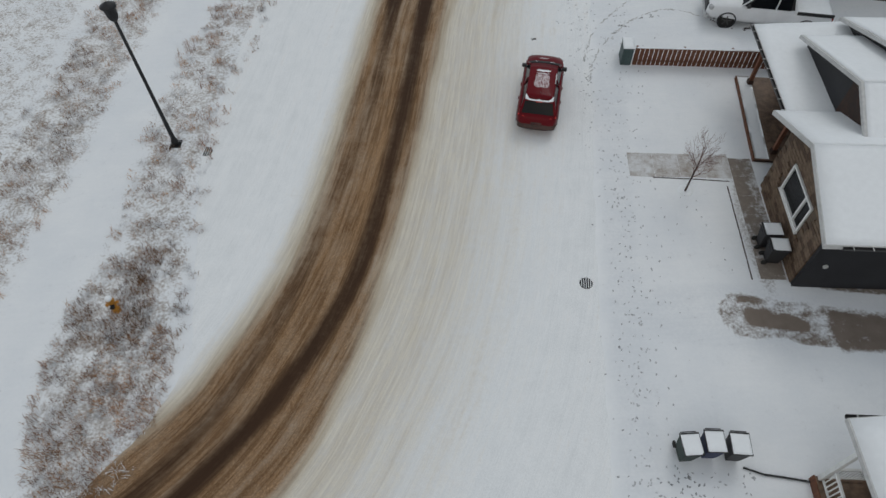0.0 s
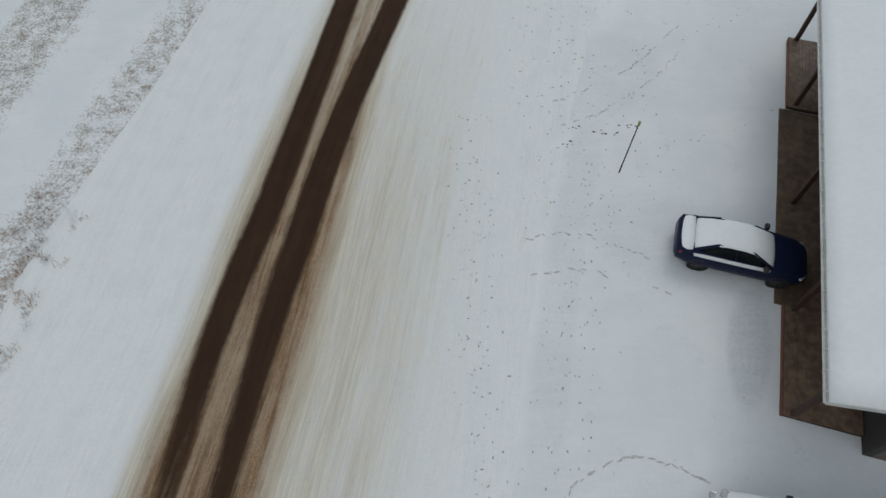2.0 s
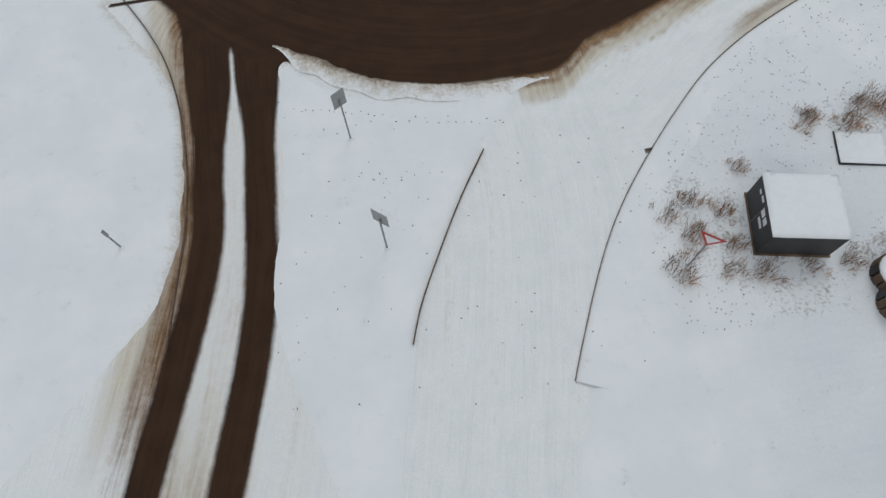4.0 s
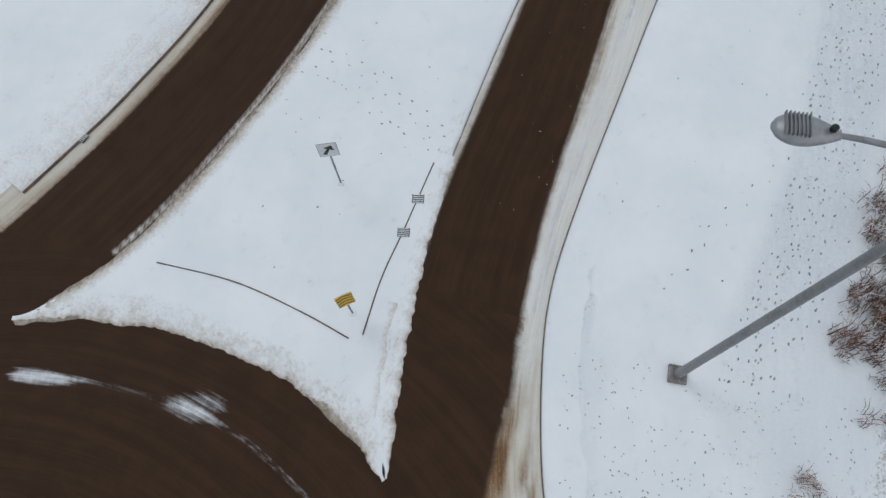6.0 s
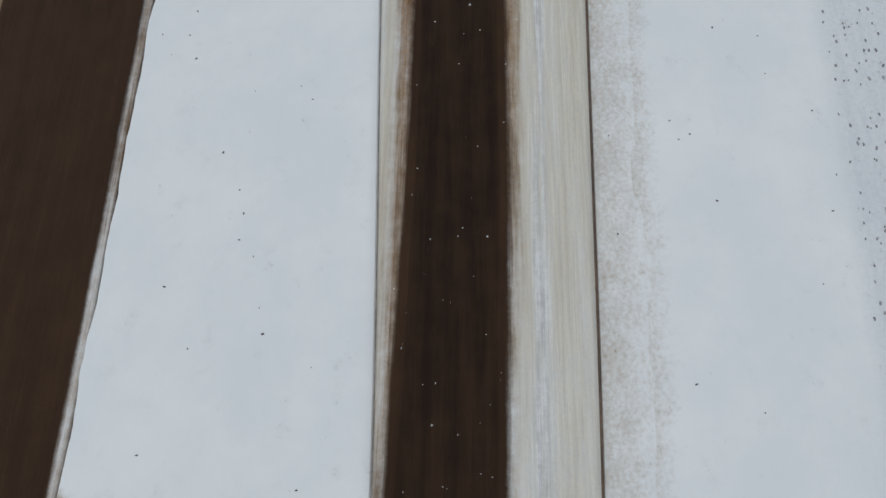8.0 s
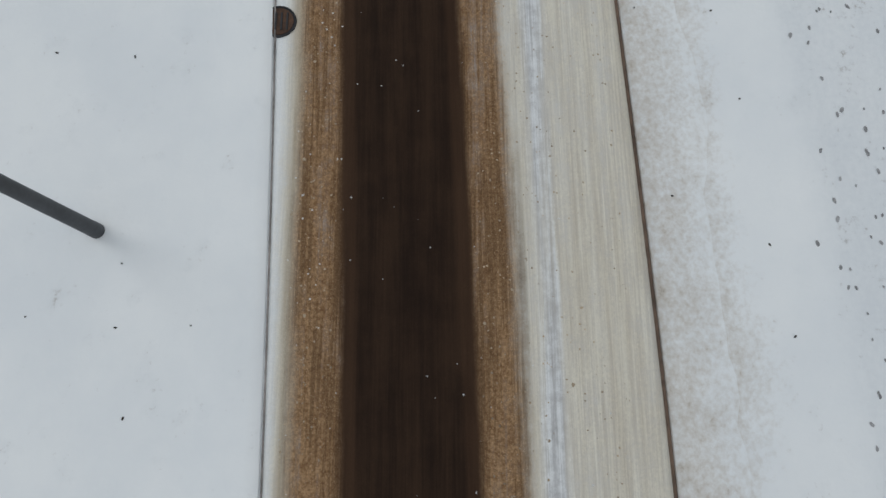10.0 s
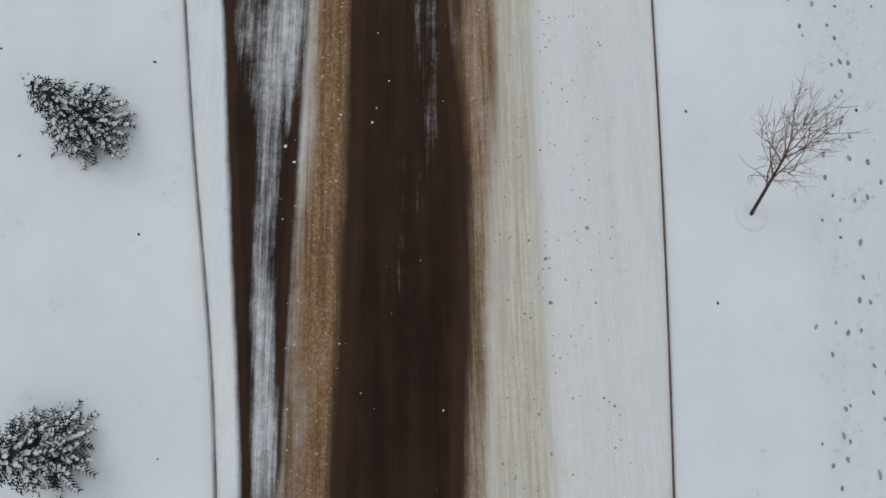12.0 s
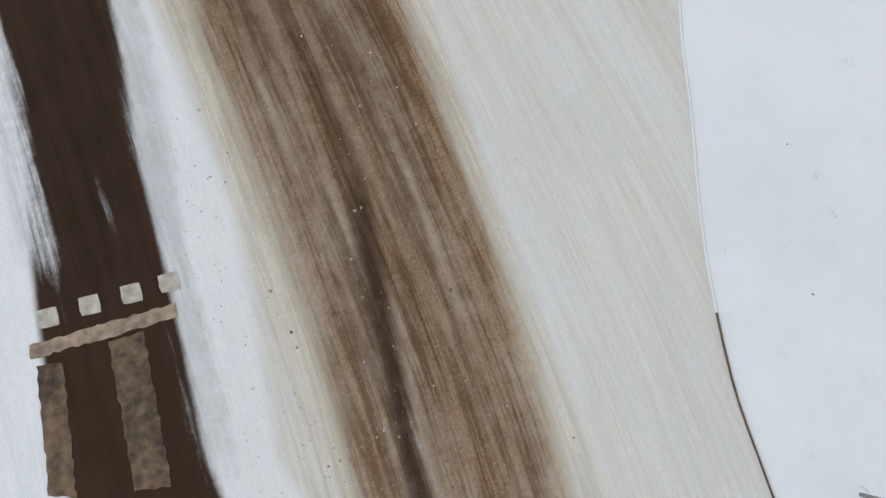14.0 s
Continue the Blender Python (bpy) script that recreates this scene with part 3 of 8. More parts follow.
# Bands along the main road: rows of x, left edge, right edge (metres to the left of the lane's centre line), strength
WET_LANES = (
    (((36, 2.2, -1.3, 1.3), (47, 2.2, -1.0, 1.3), (54, 2.05, -1.0, 1.3), (65.7, 1.76, -1.1, 1.4), (80, 1.4, -1.2, 1.5), (105.5, 1.45, -0.95, 1.5), (113, 1.2, -1.12, 1.5), (127.4, 1.52, -0.7, 1.5), (135.3, 1.43, -0.75, 1.5), (148, 1.84, -0.25, 1.5), (154.5, 1.75, -0.36, 1.45), (161.9, 1.39, -0.82, 1.45), (164, 1.35, -0.86, 1.42), (168, 1.35, -0.5, 1.4), (170.7, 1.3, 0.0, 1.35), (173, 1.18, -0.11, 1.35), (180.7, 0.68, -0.32, 1.25), (182.6, 0.5, -0.34, 1.2), (190, 0.36, -0.5, 1.1), (193, 0.35, -0.5, 1.0), (196, 0.4, -0.36, 1.0), (201.2, 0.42, 0.02, 0.95), (204.5, 0.05, -0.5, 0.85), (206, -0.25, -0.85, 0.7), (208.6, -0.1, -0.66, 0.6), (214, -0.6, -1.1, 0.6)), 0.34),
    (((164, -0.4, -0.9, 0), (168, -0.4, -0.95, 1.0), (170.9, -0.36, -0.95, 1.0), (173.4, -0.7, -1.22, 0.85), (181, -1.01, -1.57, 0.8), (182.8, -1.13, -1.64, 0.8), (190.2, -1.15, -1.7, 0.72), (193, -1.0, -1.6, 0.6), (197, -1.0, -1.6, 0.45), (203, -1.4, -2.0, 0.42), (208.4, -1.6, -2.2, 0.5)), 0.25),
    (((188, 0.6, -1.5, 0), (196, 0.9, -1.5, 0.2), (201, 0.8, -1.7, 0.42), (208.7, 0.9, -2.2, 0.52), (214, 0.7, -2.5, 0.52)), 0.4),
    (((199, 3.2, 2.6, 0), (201.5, 3.4, 2.5, 0.45), (204.7, 3.1, 2.4, 0.5), (206.2, 3.1, 2.1, 0.52), (208.8, 2.6, 1.75, 0.5), (214, 2.1, 1.3, 0.5)), 0.25),
    (((100, 2.42, 2.28, 0.3), (110, 2.44, 2.3, 0.4), (113, 2.3, 2.15, 0.4), (123, 2.4, 2.24, 0.42), (135, 2.42, 2.28, 0.45), (148, 2.75, 2.6, 0.4), (156, 2.75, 2.6, 0.3)), 0.07),
    (((98, -1.7, -1.88, 0), (101, -1.7, -1.9, 0.55), (104, -1.7, -1.9, 0.3), (109, -1.68, -1.88, 0.35), (112, -1.7, -1.92, 0.62), (117, -1.72, -1.96, 0.4), (120, -1.66, -1.9, 0.62), (124, -1.64, -1.88, 0.3), (128, -1.5, -1.75, 0.55), (131, -1.52, -1.8, 0.7), (136, -1.6, -1.85, 0.45), (141, -1.55, -1.8, 0.3), (147, -1.6, -1.9, 0.62), (151, -1.65, -1.95, 0.6), (154, -1.72, -1.98, 0.4), (156, -1.75, -2.0, 0.25), (158, -1.75, -2.0, 0)), 0.1),
    (((150, 2.5, 2.5, 0), (153.5, 2.9, 2.75, 0.6), (155.8, 2.95, 2.7, 1.3), (158.4, 3.0, 2.35, 1.45), (166, 3.73, 2.15, 1.45), (169.8, 4.32, 2.15, 1.45), (177.3, 4.81, 2.52, 1.45), (189, 4.9, 2.64, 1.45), (196, 5.04, 2.76, 1.4), (199, 5.05, 2.8, 1.4), (201.5, 5.2, 3.1, 1.2), (203, 5.1, 3.0, 1.3), (204.7, 4.9, 2.9, 1.4), (206.2, 4.6, 2.8, 1.4), (208.8, 4.3, 2.4, 1.4), (214, 3.8, 1.9, 1.3)), 0.2),
)
MUD_LANES = (
    (((36, 2.45, 1.75, 0.6), (65, 2.0, 1.35, 0.6), (80, 1.8, 1.05, 0.8), (105.5, 2.35, 1.1, 1), (113, 2.2, 0.8, 1), (127.4, 2.3, 1.15, 1), (135.3, 2.28, 1.05, 1), (148, 2.65, 1.45, 1), (154.3, 2.58, 1.5, 0.98), (161.8, 2.3, 1.2, 1), (164, 2.05, 1.1, 1), (170.5, 2.0, 1.1, 0.95), (173, 1.8, 1.0, 0.95), (178, 1.55, 0.55, 0.9), (182.3, 1.25, 0.2, 0.7), (190, 1.2, 0.03, 0.6), (193, 0.9, -0.05, 0.65), (201.2, 1.1, -0.13, 0.75), (208.7, 0.8, -0.55, 0.8)), 0.3),
    (((36, -0.75, -1.5, 0.5), (54, -0.6, -1.3, 0.45), (70, -0.75, -1.4, 0.5), (90, -0.75, -1.6, 0.85), (105.4, -0.55, -1.7, 1), (113, -0.75, -1.9, 1), (127.4, -0.3, -1.5, 1), (135.3, -0.37, -1.6, 1), (148.3, 0.15, -0.85, 0.95), (156, -0.25, -1.0, 0.7), (159, 0.05, -1.0, 0.85), (166.7, -0.55, -1.5, 0.8), (170.8, -0.15, -1.65, 0.9), (178.5, -0.55, -1.7, 0.9), (182.7, -0.45, -1.75, 0.8), (190.3, -0.85, -1.85, 0.85), (200.1, -0.55, -1.8, 0.75), (208.4, -0.4, -2.2, 0.7)), 0.3),
    (((165, 0.3, -1.2, 0), (170, 0.3, -1.4, 0.75), (175, 0.3, -1.5, 0.8), (182, 0.5, -1.7, 0.7), (189, 0.75, -1.6, 0.6), (196, 1.1, -1.65, 0.7), (201, 0.95, -1.9, 0.75), (204.5, 1.05, -2.2, 0.78), (208.7, 1.05, -2.5, 0.8), (214, 0.9, -2.9, 0.8)), 0.35),
)
SILT_LANES = (
    (((196, 1.6, -2.1, 0.5), (201, 1.5, -2.2, 0.9), (208.7, 1.6, -3.0, 1.0), (214, 1.5, -3.3, 1.0)), 0.4),
    (((36, -1.0, -9, 0.5), (60, -1.0, -9, 0.5), (95, -1.0, -9, 0.75), (135, -0.8, -9, 0.72), (148, -0.5, -9, 0.6), (156, -0.8, -9, 0.35), (166, -0.9, -9, 0.28), (178, -1.2, -9, 0.12), (184, -1.2, -9, 0.12), (190, -1.2, -9, 0.2), (193, -1.2, -9, 0.5), (201, -1.2, -9, 0.55), (212, -1.5, -9, 0.5)), 0.4),
    (((150, -1, -1.6, 0.4), (159.3, -0.9, -2.15, 0.85), (166.9, -1.1, -2.2, 0.85), (171, -1.6, -2.4, 0.75), (178.9, -1.6, -3.1, 0.75), (183.2, -1.7, -3.5, 0.7), (190.8, -1.8, -3.8, 0.7), (193.2, -1.8, -2.4, 0.75), (208.4, -2, -2.7, 0.8)), 0.35),
    (((36, 2.6, 2.2, 0.6), (71, 2.1, 1.6, 0.6), (105.5, 2.55, 2.0, 1.1), (113, 2.4, 1.9, 1.1), (135, 2.55, 2.0, 1.1), (148, 2.8, 2.2, 1.0), (159, 2.4, 1.6, 0.7), (170.2, 1.9, 1.2, 0.6), (177.8, 1.75, 1.2, 0.75), (182, 1.5, 0.5, 0.8), (189.5, 1.85, 0.4, 0.8), (199.5, 1.3, 0.3, 0.85), (201.3, 2.2, 0.4, 0.6), (208.7, 1.15, 0.5, 0.9)), 0.3),
    (((178, 0.4, -1.9, 0.3), (190, 0.4, -1.9, 0.8), (208, -0.4, -2.1, 0.85)), 0.3),
    (((158, 2.5, 1.4, 0.5), (166, 2.6, 1.4, 0.7), (177.7, 2.6, 1.3, 0.7), (182, 2.7, 1.3, 0.62), (189, 2.65, 1.8, 0.4), (199, 2.85, 1.9, 0.3), (206, 2.4, 1.5, 0.2)), 0.2),
    (((36, 2.2, -1.2, 0.6), (100, 1.5, -1.0, 0.6), (170, 1.2, -1.2, 0.7), (190, 0.5, -1.8, 0.7)), 0.3),
)
SNOW_LANES = (
    (((38, -1.5, -2.0, 0.5), (65, -1.5, -2.0, 0.62), (80, -1.7, -2.2, 0.65), (98, -1.85, -2.4, 0.85), (105.4, -1.92, -2.45, 0.9), (113, -2.0, -2.6, 0.9), (120, -1.95, -2.5, 0.9), (127.4, -1.8, -2.4, 0.9), (135.3, -1.85, -2.35, 0.9), (148.4, -1.95, -2.4, 0.75), (156, -2.05, -2.5, 0.5), (160, -2.1, -2.4, 0)), 0.2),
    (((157, 2.85, 2.4, 0), (158.5, 2.85, 2.4, 0.48), (163.6, 3.0, 2.5, 0.48), (166, 3.6, 2.5, 0.45), (168.5, 3.5, 2.5, 0.4), (170.3, 2.85, 2.4, 0.36), (173, 3.2, 2.6, 0.25), (176, 2.9, 2.5, 0.25), (178, 2.9, 2.5, 0)), 0.12),
    (((160, 2.4, 2.2, 0), (166, 2.6, 2.1, 0.6), (170, 2.36, 2.13, 0.4), (177.7, 2.5, 1.75, 0.8), (182, 2.62, 1.7, 0.75), (189.4, 2.62, 2.0, 0.7), (192.4, 2.7, 2.1, 0.65), (199.4, 2.85, 2.4, 0.5), (201.3, 3.4, 3.0, 0.4), (208.7, 2.3, 1.9, 0.5)), 0.16),
    (((173, 4.7, 4.4, 0), (174.2, 4.65, 4.42, 1), (178, 4.65, 4.42, 1), (183, 4.7, 4.3, 0.6), (184, 4.7, 4.3, 0), (187.8, 4.8, 4.4, 0), (189, 4.9, 4.0, 0.95), (190.5, 4.9, 4.4, 0.25), (195, 4.9, 4.4, 0.25), (197.5, 4.95, 4.3, 0.85), (200, 5.0, 4.2, 0.8), (200.8, 5.0, 4.3, 0.1), (204, 5.1, 4.5, 0.2), (205, 5.2, 4.45, 0.7), (206.5, 5.0, 4.4, 0.6), (208, 4.6, 4.2, 0.6)), 0.12),
    (((164, 3.5, 3.4, 0), (166, 3.5, 3.4, 0.5), (170, 3.48, 3.34, 0.9), (177, 4.02, 3.9, 0.85), (182, 3.95, 3.85, 0.7), (186, 3.9, 3.8, 0)), 0.06),
    (((177.5, 3.4, 3.1, 0), (180, 3.6, 3.2, 0.9), (182, 3.55, 3.2, 0.9), (183.5, 3.5, 3.3, 0), (195.2, 3.9, 3.3, 0), (195.8, 3.9, 3.35, 1), (197, 3.9, 3.3, 1), (199.2, 3.85, 3.2, 0.7), (201, 3.8, 3.2, 0), (204.8, 3.7, 3.2, 0), (205.6, 3.7, 3.2, 0.3), (207, 3.5, 3.1, 0)), 0.12),
    (((150, 0.5, 0.25, 0), (154.6, 0.5, 0.25, 0.2), (162, 0.55, 0.22, 0.22), (164.3, 0.4, -0.4, 0.25), (168, 0.2, -0.4, 0.25), (170.8, 0.02, -0.36, 0.32), (173.4, -0.15, -0.75, 0.2), (178.3, -0.3, -0.9, 0.26), (181, -0.41, -1.0, 0.2), (182.7, -0.55, -0.9, 0.2), (190.1, -0.55, -1.15, 0.2), (193, -0.6, -0.9, 0.35), (197, -0.45, -0.95, 0.3), (201, -0.15, -0.75, 0.14), (203, -0.3, -1.2, 0.12), (206, -0.95, -1.3, 0.1), (208.5, -1.1, -1.4, 0.1)), 0.16),
    (((199, 3.3, 2.8, 0), (201.5, 3.5, 2.9, 0.35), (204.7, 2.9, 2.6, 0.3), (206.2, 2.95, 2.5, 0.35), (208.8, 2.45, 2.0, 0.4), (214, 2, 1.4, 0.4)), 0.16),
)


def build_roads():
    parts = (("road_street", (-20, 34), (-14, 74)), ("road_roundabout", (-2, 47), (68, 108)), ("road_main", (28, 228), (66, 106)))
    for name, xr, yr in parts:
        x, y, faces = lattice(np.arange(xr[0], xr[1], 0.3 if name == "road_main" else 0.2), np.arange(yr[0], yr[1], 0.1 if name == "road_main" else 0.2))
        sd = on_road(x, y)
        r = np.hypot(x - HUB[0], y - HUB[1])
        keep = sd < 1.0
        if name == "road_street":
            keep &= (y < 70.1) & ~((x > 17) & (y > 66) & (x - 17 + y - 66 > 6.1))
        elif name == "road_roundabout":
            keep &= ((y > 69.5) | ((x > 17) & (y > 65.9) & (x - 17 + y - 66 > 5.4))) & (x < 36.1)
        else:
            keep &= x > 35.3
        faces = faces[keep[faces].all(1)]
        used = np.unique(faces)
        back = np.zeros(len(x), np.int64)
        back[used] = np.arange(len(used))
        faces, x, y, sd, r = back[faces], x[used], y[used], sd[used], r[used]
        wet, brown, tan, white = (np.zeros(len(x)) for _ in range(4))
        d, u, v = near(x, y, MAIN, 16.0)
        u2, v2 = u, v
        # The street: a brown worn band with two dark wheel tracks, and a beige packed lane
        db, ub, vb = near(x, y, BAND, 16.0)
        street = (y < 79) & (x < 20)
        wide = table(y, (6, 2.6), (14, 1.75), (30, 1.95), (40, 1.9), (50, 1.5), (57, 1.6), (66, 1.4))
        worn = 1 - smooth(db, wide - 0.55, wide + 0.55)
        brown = np.where(street, worn * table(y, (0, 0.95), (30, 0.85), (45, 0.7), (56, 0.45), (63, 0.12)), brown)
        tan = np.where(street, np.maximum(table(y, (45, 1.1), (58, 0.7), (63, 0.35)) * (1 - smooth(db, wide - 0.2, wide + 1.3)), table(y, (40, 0.72), (56, 0.2)) * smooth(vb, -9.5, -2.5) * (1 - smooth(vb, -1.5, 0.5))), tan)
        for line, strength in ((TRACK_LEFT, table(y, (4, 0.85), (11, 0.62), (20, 0.5), (27, 0.66), (34, 1.0), (42, 1.3))), (TRACK_RIGHT, table(y, (4, 0.95), (12, 0.88), (20, 0.82), (28, 0.92), (35, 1.1), (41, 1.3)))):
            dt = near(x, y, line, 3.0)[0]
            wet = np.where(street, np.maximum(wet, strength * (1 - smooth(dt, 0.08 + 0.22 * smooth(y, 26, 40) + 0.4 * smooth(y, 70.5, 74.5), 0.85 + 0.25 * smooth(y, 71, 75)))), wet)
        beside = near(x, y, TRACK_LEFT, 3.0)[2]
        leaving = street & (y > 56)
        brown = np.where(leaving, np.maximum(brown, 0.85 * lane(beside, 1.35, 0.2, 0.35) * smooth(y, 57, 63)), brown)
        tan = np.where(leaving, np.maximum(tan, 0.8 * lane(beside, 2.2, 0.6, 0.5) * smooth(y, 58, 64)), tan)
        u2, v2 = np.where(street, ub, u2), np.where(street, vb, v2)
        # Wet ring of the roundabout, with a soft slushy rim
        ri = np.hypot(x - ISLE[0], y - ISLE[1])
        edge = y - np.interp(x, WET_EDGE[:, 0], WET_EDGE[:, 1]) + 0.10 * wobble(x, y, 5.1, 6) + 0.03 * wobble(x, y, 1.3, 7)
        middle = (x > 8.6) & (x < 37.0)
        soaked = np.where(middle, smooth(edge, -0.35, 0.35), 1 - smooth(r, RING_R - 0.3, RING_R + 0.5)) * (ri > ISLAND_R - 0.7)
        soaked = np.where((sd < 0) & (y > 79) & (x < 36.8), 1.0, soaked)
        # Slush where the entry lane joins the ring
        joined = (x > 17) & (x < 37.0) & (y < 79)
        kerbside = near(x, y, KERB_RIGHT, 4.0)[0]
        tan = np.where(joined, np.maximum(1.0 * (1 - smooth(-edge, 0.5, 1.9)), 0.75 * (1 - smooth(kerbside, 0.3, 1.1)) * smooth(x, 24, 27)), tan)
        brown = np.where(joined, np.maximum(0.95 * (1 - smooth(-edge, 0.0, 1.1)), 0.55 * lane(kerbside, 0.75, 0.15, 0.2) * smooth(x, 24, 27)), brown)
        ribs = wobble(0.07 * x, 1.5 * edge, 0.7, 61) + 0.5 * wobble(0.2 * x, 3.4 * edge, 0.7, 63)
        tan = np.where(joined, tan + 0.3 * ribs * lane(-edge, 2.4, -0.2, 0.4), tan)
        brown = np.where(joined, brown + 0.35 * ribs * lane(-edge, 1.6, -0.2, 0.3), brown)
        wet = np.where(joined, np.maximum(wet, 0.5 * smooth(wobble(0.06 * x, 1.3 * edge, 0.6, 62), 0.25, 0.8) * lane(-edge, 1.2, 0.0, 0.3)), wet)
        meet = smooth(x, 31.5, 35.3) * joined
        tan, brown = tan * (1 - meet) + 0.6 * meet, brown * (1 - meet) + 0.6 * meet * lane(-edge, 0.5, -0.1, 0.25)
        rim = middle & ~joined
        tan = np.where(rim, np.maximum(tan, 1 - smooth(-edge, 0.0, 1.0)), tan)
        wet = wet * (1 - soaked) + 1.3 * soaked
        ring = (soaked > 0.5)
        u2, v2 = np.where(ring, np.arctan2(y - HUB[1], x - HUB[0]) * 13, u2), np.where(ring, r, v2)
        # A thin line of old snow left between the lanes of the ring
        old = near(x, y, SNOW_ARC, 2.0)[0]
        white = np.where(ring, 0.5 * (1 - smooth(old, 0.0, 0.24)) + 0.62 * oval(x, y, 32.0, 84.9, 0.4, 0.9, 5, 0.6) + 0.5 * oval(x, y, 31.8, 90.2, 0.3, 0.9, 5, 0.6), white)
        # The main road
        main = (x >= 33.5) & ((y < 79.6) | (x > 36.8)) & (v > -8) & (v < 7) & (sd < 1.2)
        def wide(rows, soft):
            left, right = table(x, *[r[:2] for r in rows]), table(x, *[(r[0], r[2]) for r in rows])
            return table(x, *[(r[0], r[3]) for r in rows]) * lane(v, left, right, np.minimum(soft, np.maximum(left - right, 0.02) * 0.5))

        core = np.maximum.reduce([wide(rows, soft) for rows, soft in WET_LANES])
        mud = np.maximum.reduce([wide(rows, soft) for rows, soft in MUD_LANES])
        silt = np.maximum.reduce([wide(rows, soft) for rows, soft in SILT_LANES])
        smeared = np.maximum.reduce([wide(rows, soft) for rows, soft in SNOW_LANES])
        blend = np.where(main, smooth(x, 33.5, 36.8), 0)
        wet, brown, tan = wet + blend * (core - wet), brown + blend * (mud - brown), tan + blend * (silt - tan)
        white = np.where(main & (x > 36.8), smeared, white)
        # Far carriageway
        far = (x > 36.0) & (near(x, y, FAR_LEFT, 12.0)[2] < 0.9) & (y > np.where(x > 50, 81.8, 84)) & ~main
        off = -near(x, y, FAR_LEFT, 12.0)[2]
        wet = np.where(far, 1.3 * smooth(off, 0.45, 0.75), wet)
        tan = np.where(far, 0.8 - 0.6 * smooth(off, 1.2, 2.0), tan)
        inner = near(x, y, MEDIAN_LEFT, 3.0)[0]
        wet = np.where(far, wet * smooth(inner, -0.1, 0.3), wet)
        brown = np.where(far, np.maximum(0.3 + 0.5 * lane(off, 0.9, 0.4, 0.2), 0.55 * (1 - smooth(inner, 0.15, 0.55))), brown)
        u2, v2 = np.where(far, x, u2), np.where(far, off, v2)
        z = 0.012 * smooth(0.8 - wet, 0.0, 1.0) + 0.006 * wobble(x, y, 1.3, 8)
        z += {"road_street": 0.0, "road_roundabout": 0.004, "road_main": 0.008}[name]
        flow = np.stack([u2, v2, np.zeros(len(x))], 1)
        label = {"road_street": "snow-packed street with a brown slushy wheel band", "road_roundabout": "wet brown asphalt ring of the roundabout", "road_main": "wet dark lane between slushy brown snow edges"}[name]
        tagged(sheet(name, x, y, z, faces, ROAD, np.stack([wet, brown, tan], 1), flow, white), label, "road", kind="structure")


build_roads()


# ---- kerbs and the ploughed snow edge behind them ----
def offset_line(line, off):
    way = np.gradient(line, axis=0)
    way /= np.maximum(np.linalg.norm(way, axis=1, keepdims=True), 1e-6)
    return line + off * np.stack([-way[:, 1], way[:, 0]], 1)


def ribbon(name, line, profile, mat, label, category, cover=None, ramp=None):
    """A strip along a line: profile rows of (offset to the left, height)."""
    cols = [offset_line(line, o) for o, _ in profile]
    x = np.stack([c[:, 0] for c in cols], 1).ravel()
    y = np.stack([c[:, 1] for c in cols], 1).ravel()
    z = np.tile([h for _, h in profile], len(line))
    n, m = len(line), len(profile)
    k = np.arange(n * m).reshape(n, m)
    faces = np.stack([k[:-1, :-1], k[1:, :-1], k[1:, 1:], k[:-1, 1:]], -1).reshape(-1, 4)
    if profile[-1][0] > profile[0][0]:
        faces = faces[:, ::-1]
    dirt = np.zeros((len(x), 3))
    if cover is not None:
        dirt[:, 0] = np.tile(cover, n) * (smooth(x + 2.5 * wobble(x, y, 6, 9), *ramp) if ramp else 1)
    return tagged(sheet(name, x, y, z, faces, mat, dirt), label, category, kind="structure")


def kerb(name, line, side, label, worn=0.3, half=0.035, mat=None, ramp=None, top=0.083):
    """Kerb stone edge along a line with the snow lying behind it on that side (1 left, -1 right)."""
    s = side
    ribbon(name, line, [(-half * s, -0.05), (-half * 0.9 * s, top - 0.005), (half * s, top), (half * 1.2 * s, top - 0.05)], mat or KERB, label, "kerb")
    ribbon("verge", line, [(0.03 * s, 0.01), (0.06 * s, top - 0.001), (0.3 * s, 0.10), (0.7 * s, 0.105), (1.1 * s, 0.097), (1.6 * s, 0.04)], SNOW, "clean snow lying behind the kerb", "snow", [worn, worn, worn * 0.9, worn * 0.8, worn * 0.6, worn * 0.4], ramp)


RIGHT = KERB_RIGHT[KERB_RIGHT[:, 1] > 60]


def stretch(a, b):
    """The right kerb line between two x; neighbours share their end point."""
    i, j = np.searchsorted(RIGHT[:, 0], (a, b))
    return RIGHT[i : j + 1]


kerb("kerb_right", stretch(0, 56), -1, "thin dark kerb edge along the roundabout exit", 0.1, 0.014, None, None, 0.055)
kerb("kerb_bend", stretch(140, 184), -1, "thin dark kerb edge along clean snow", 0.62, 0.013, None, (160, 146), 0.05)
kerb("kerb_shoulder", stretch(56, 140), -1, "rust-brown kerb edge between slush and snow", 0.66, 0.021, None, (50, 62))
kerb("kerb_corner", stretch(184, 203), -1, "thin dark kerb edge curving round the corner", 0.0, 0.012, None, None, 0.045)
kerb("snow_lip", stretch(203, 214), -1, "soft snow lip where the kerb is buried", 0.0, 0.02, SNOW, None, 0.04)
kerb("kerb_median", MEDIAN_RIGHT[(MEDIAN_RIGHT[:, 0] > 36)], 1, "grey kerb edge along the snowy median", 0.05, 0.014, KERB_PALE, None, 0.06)
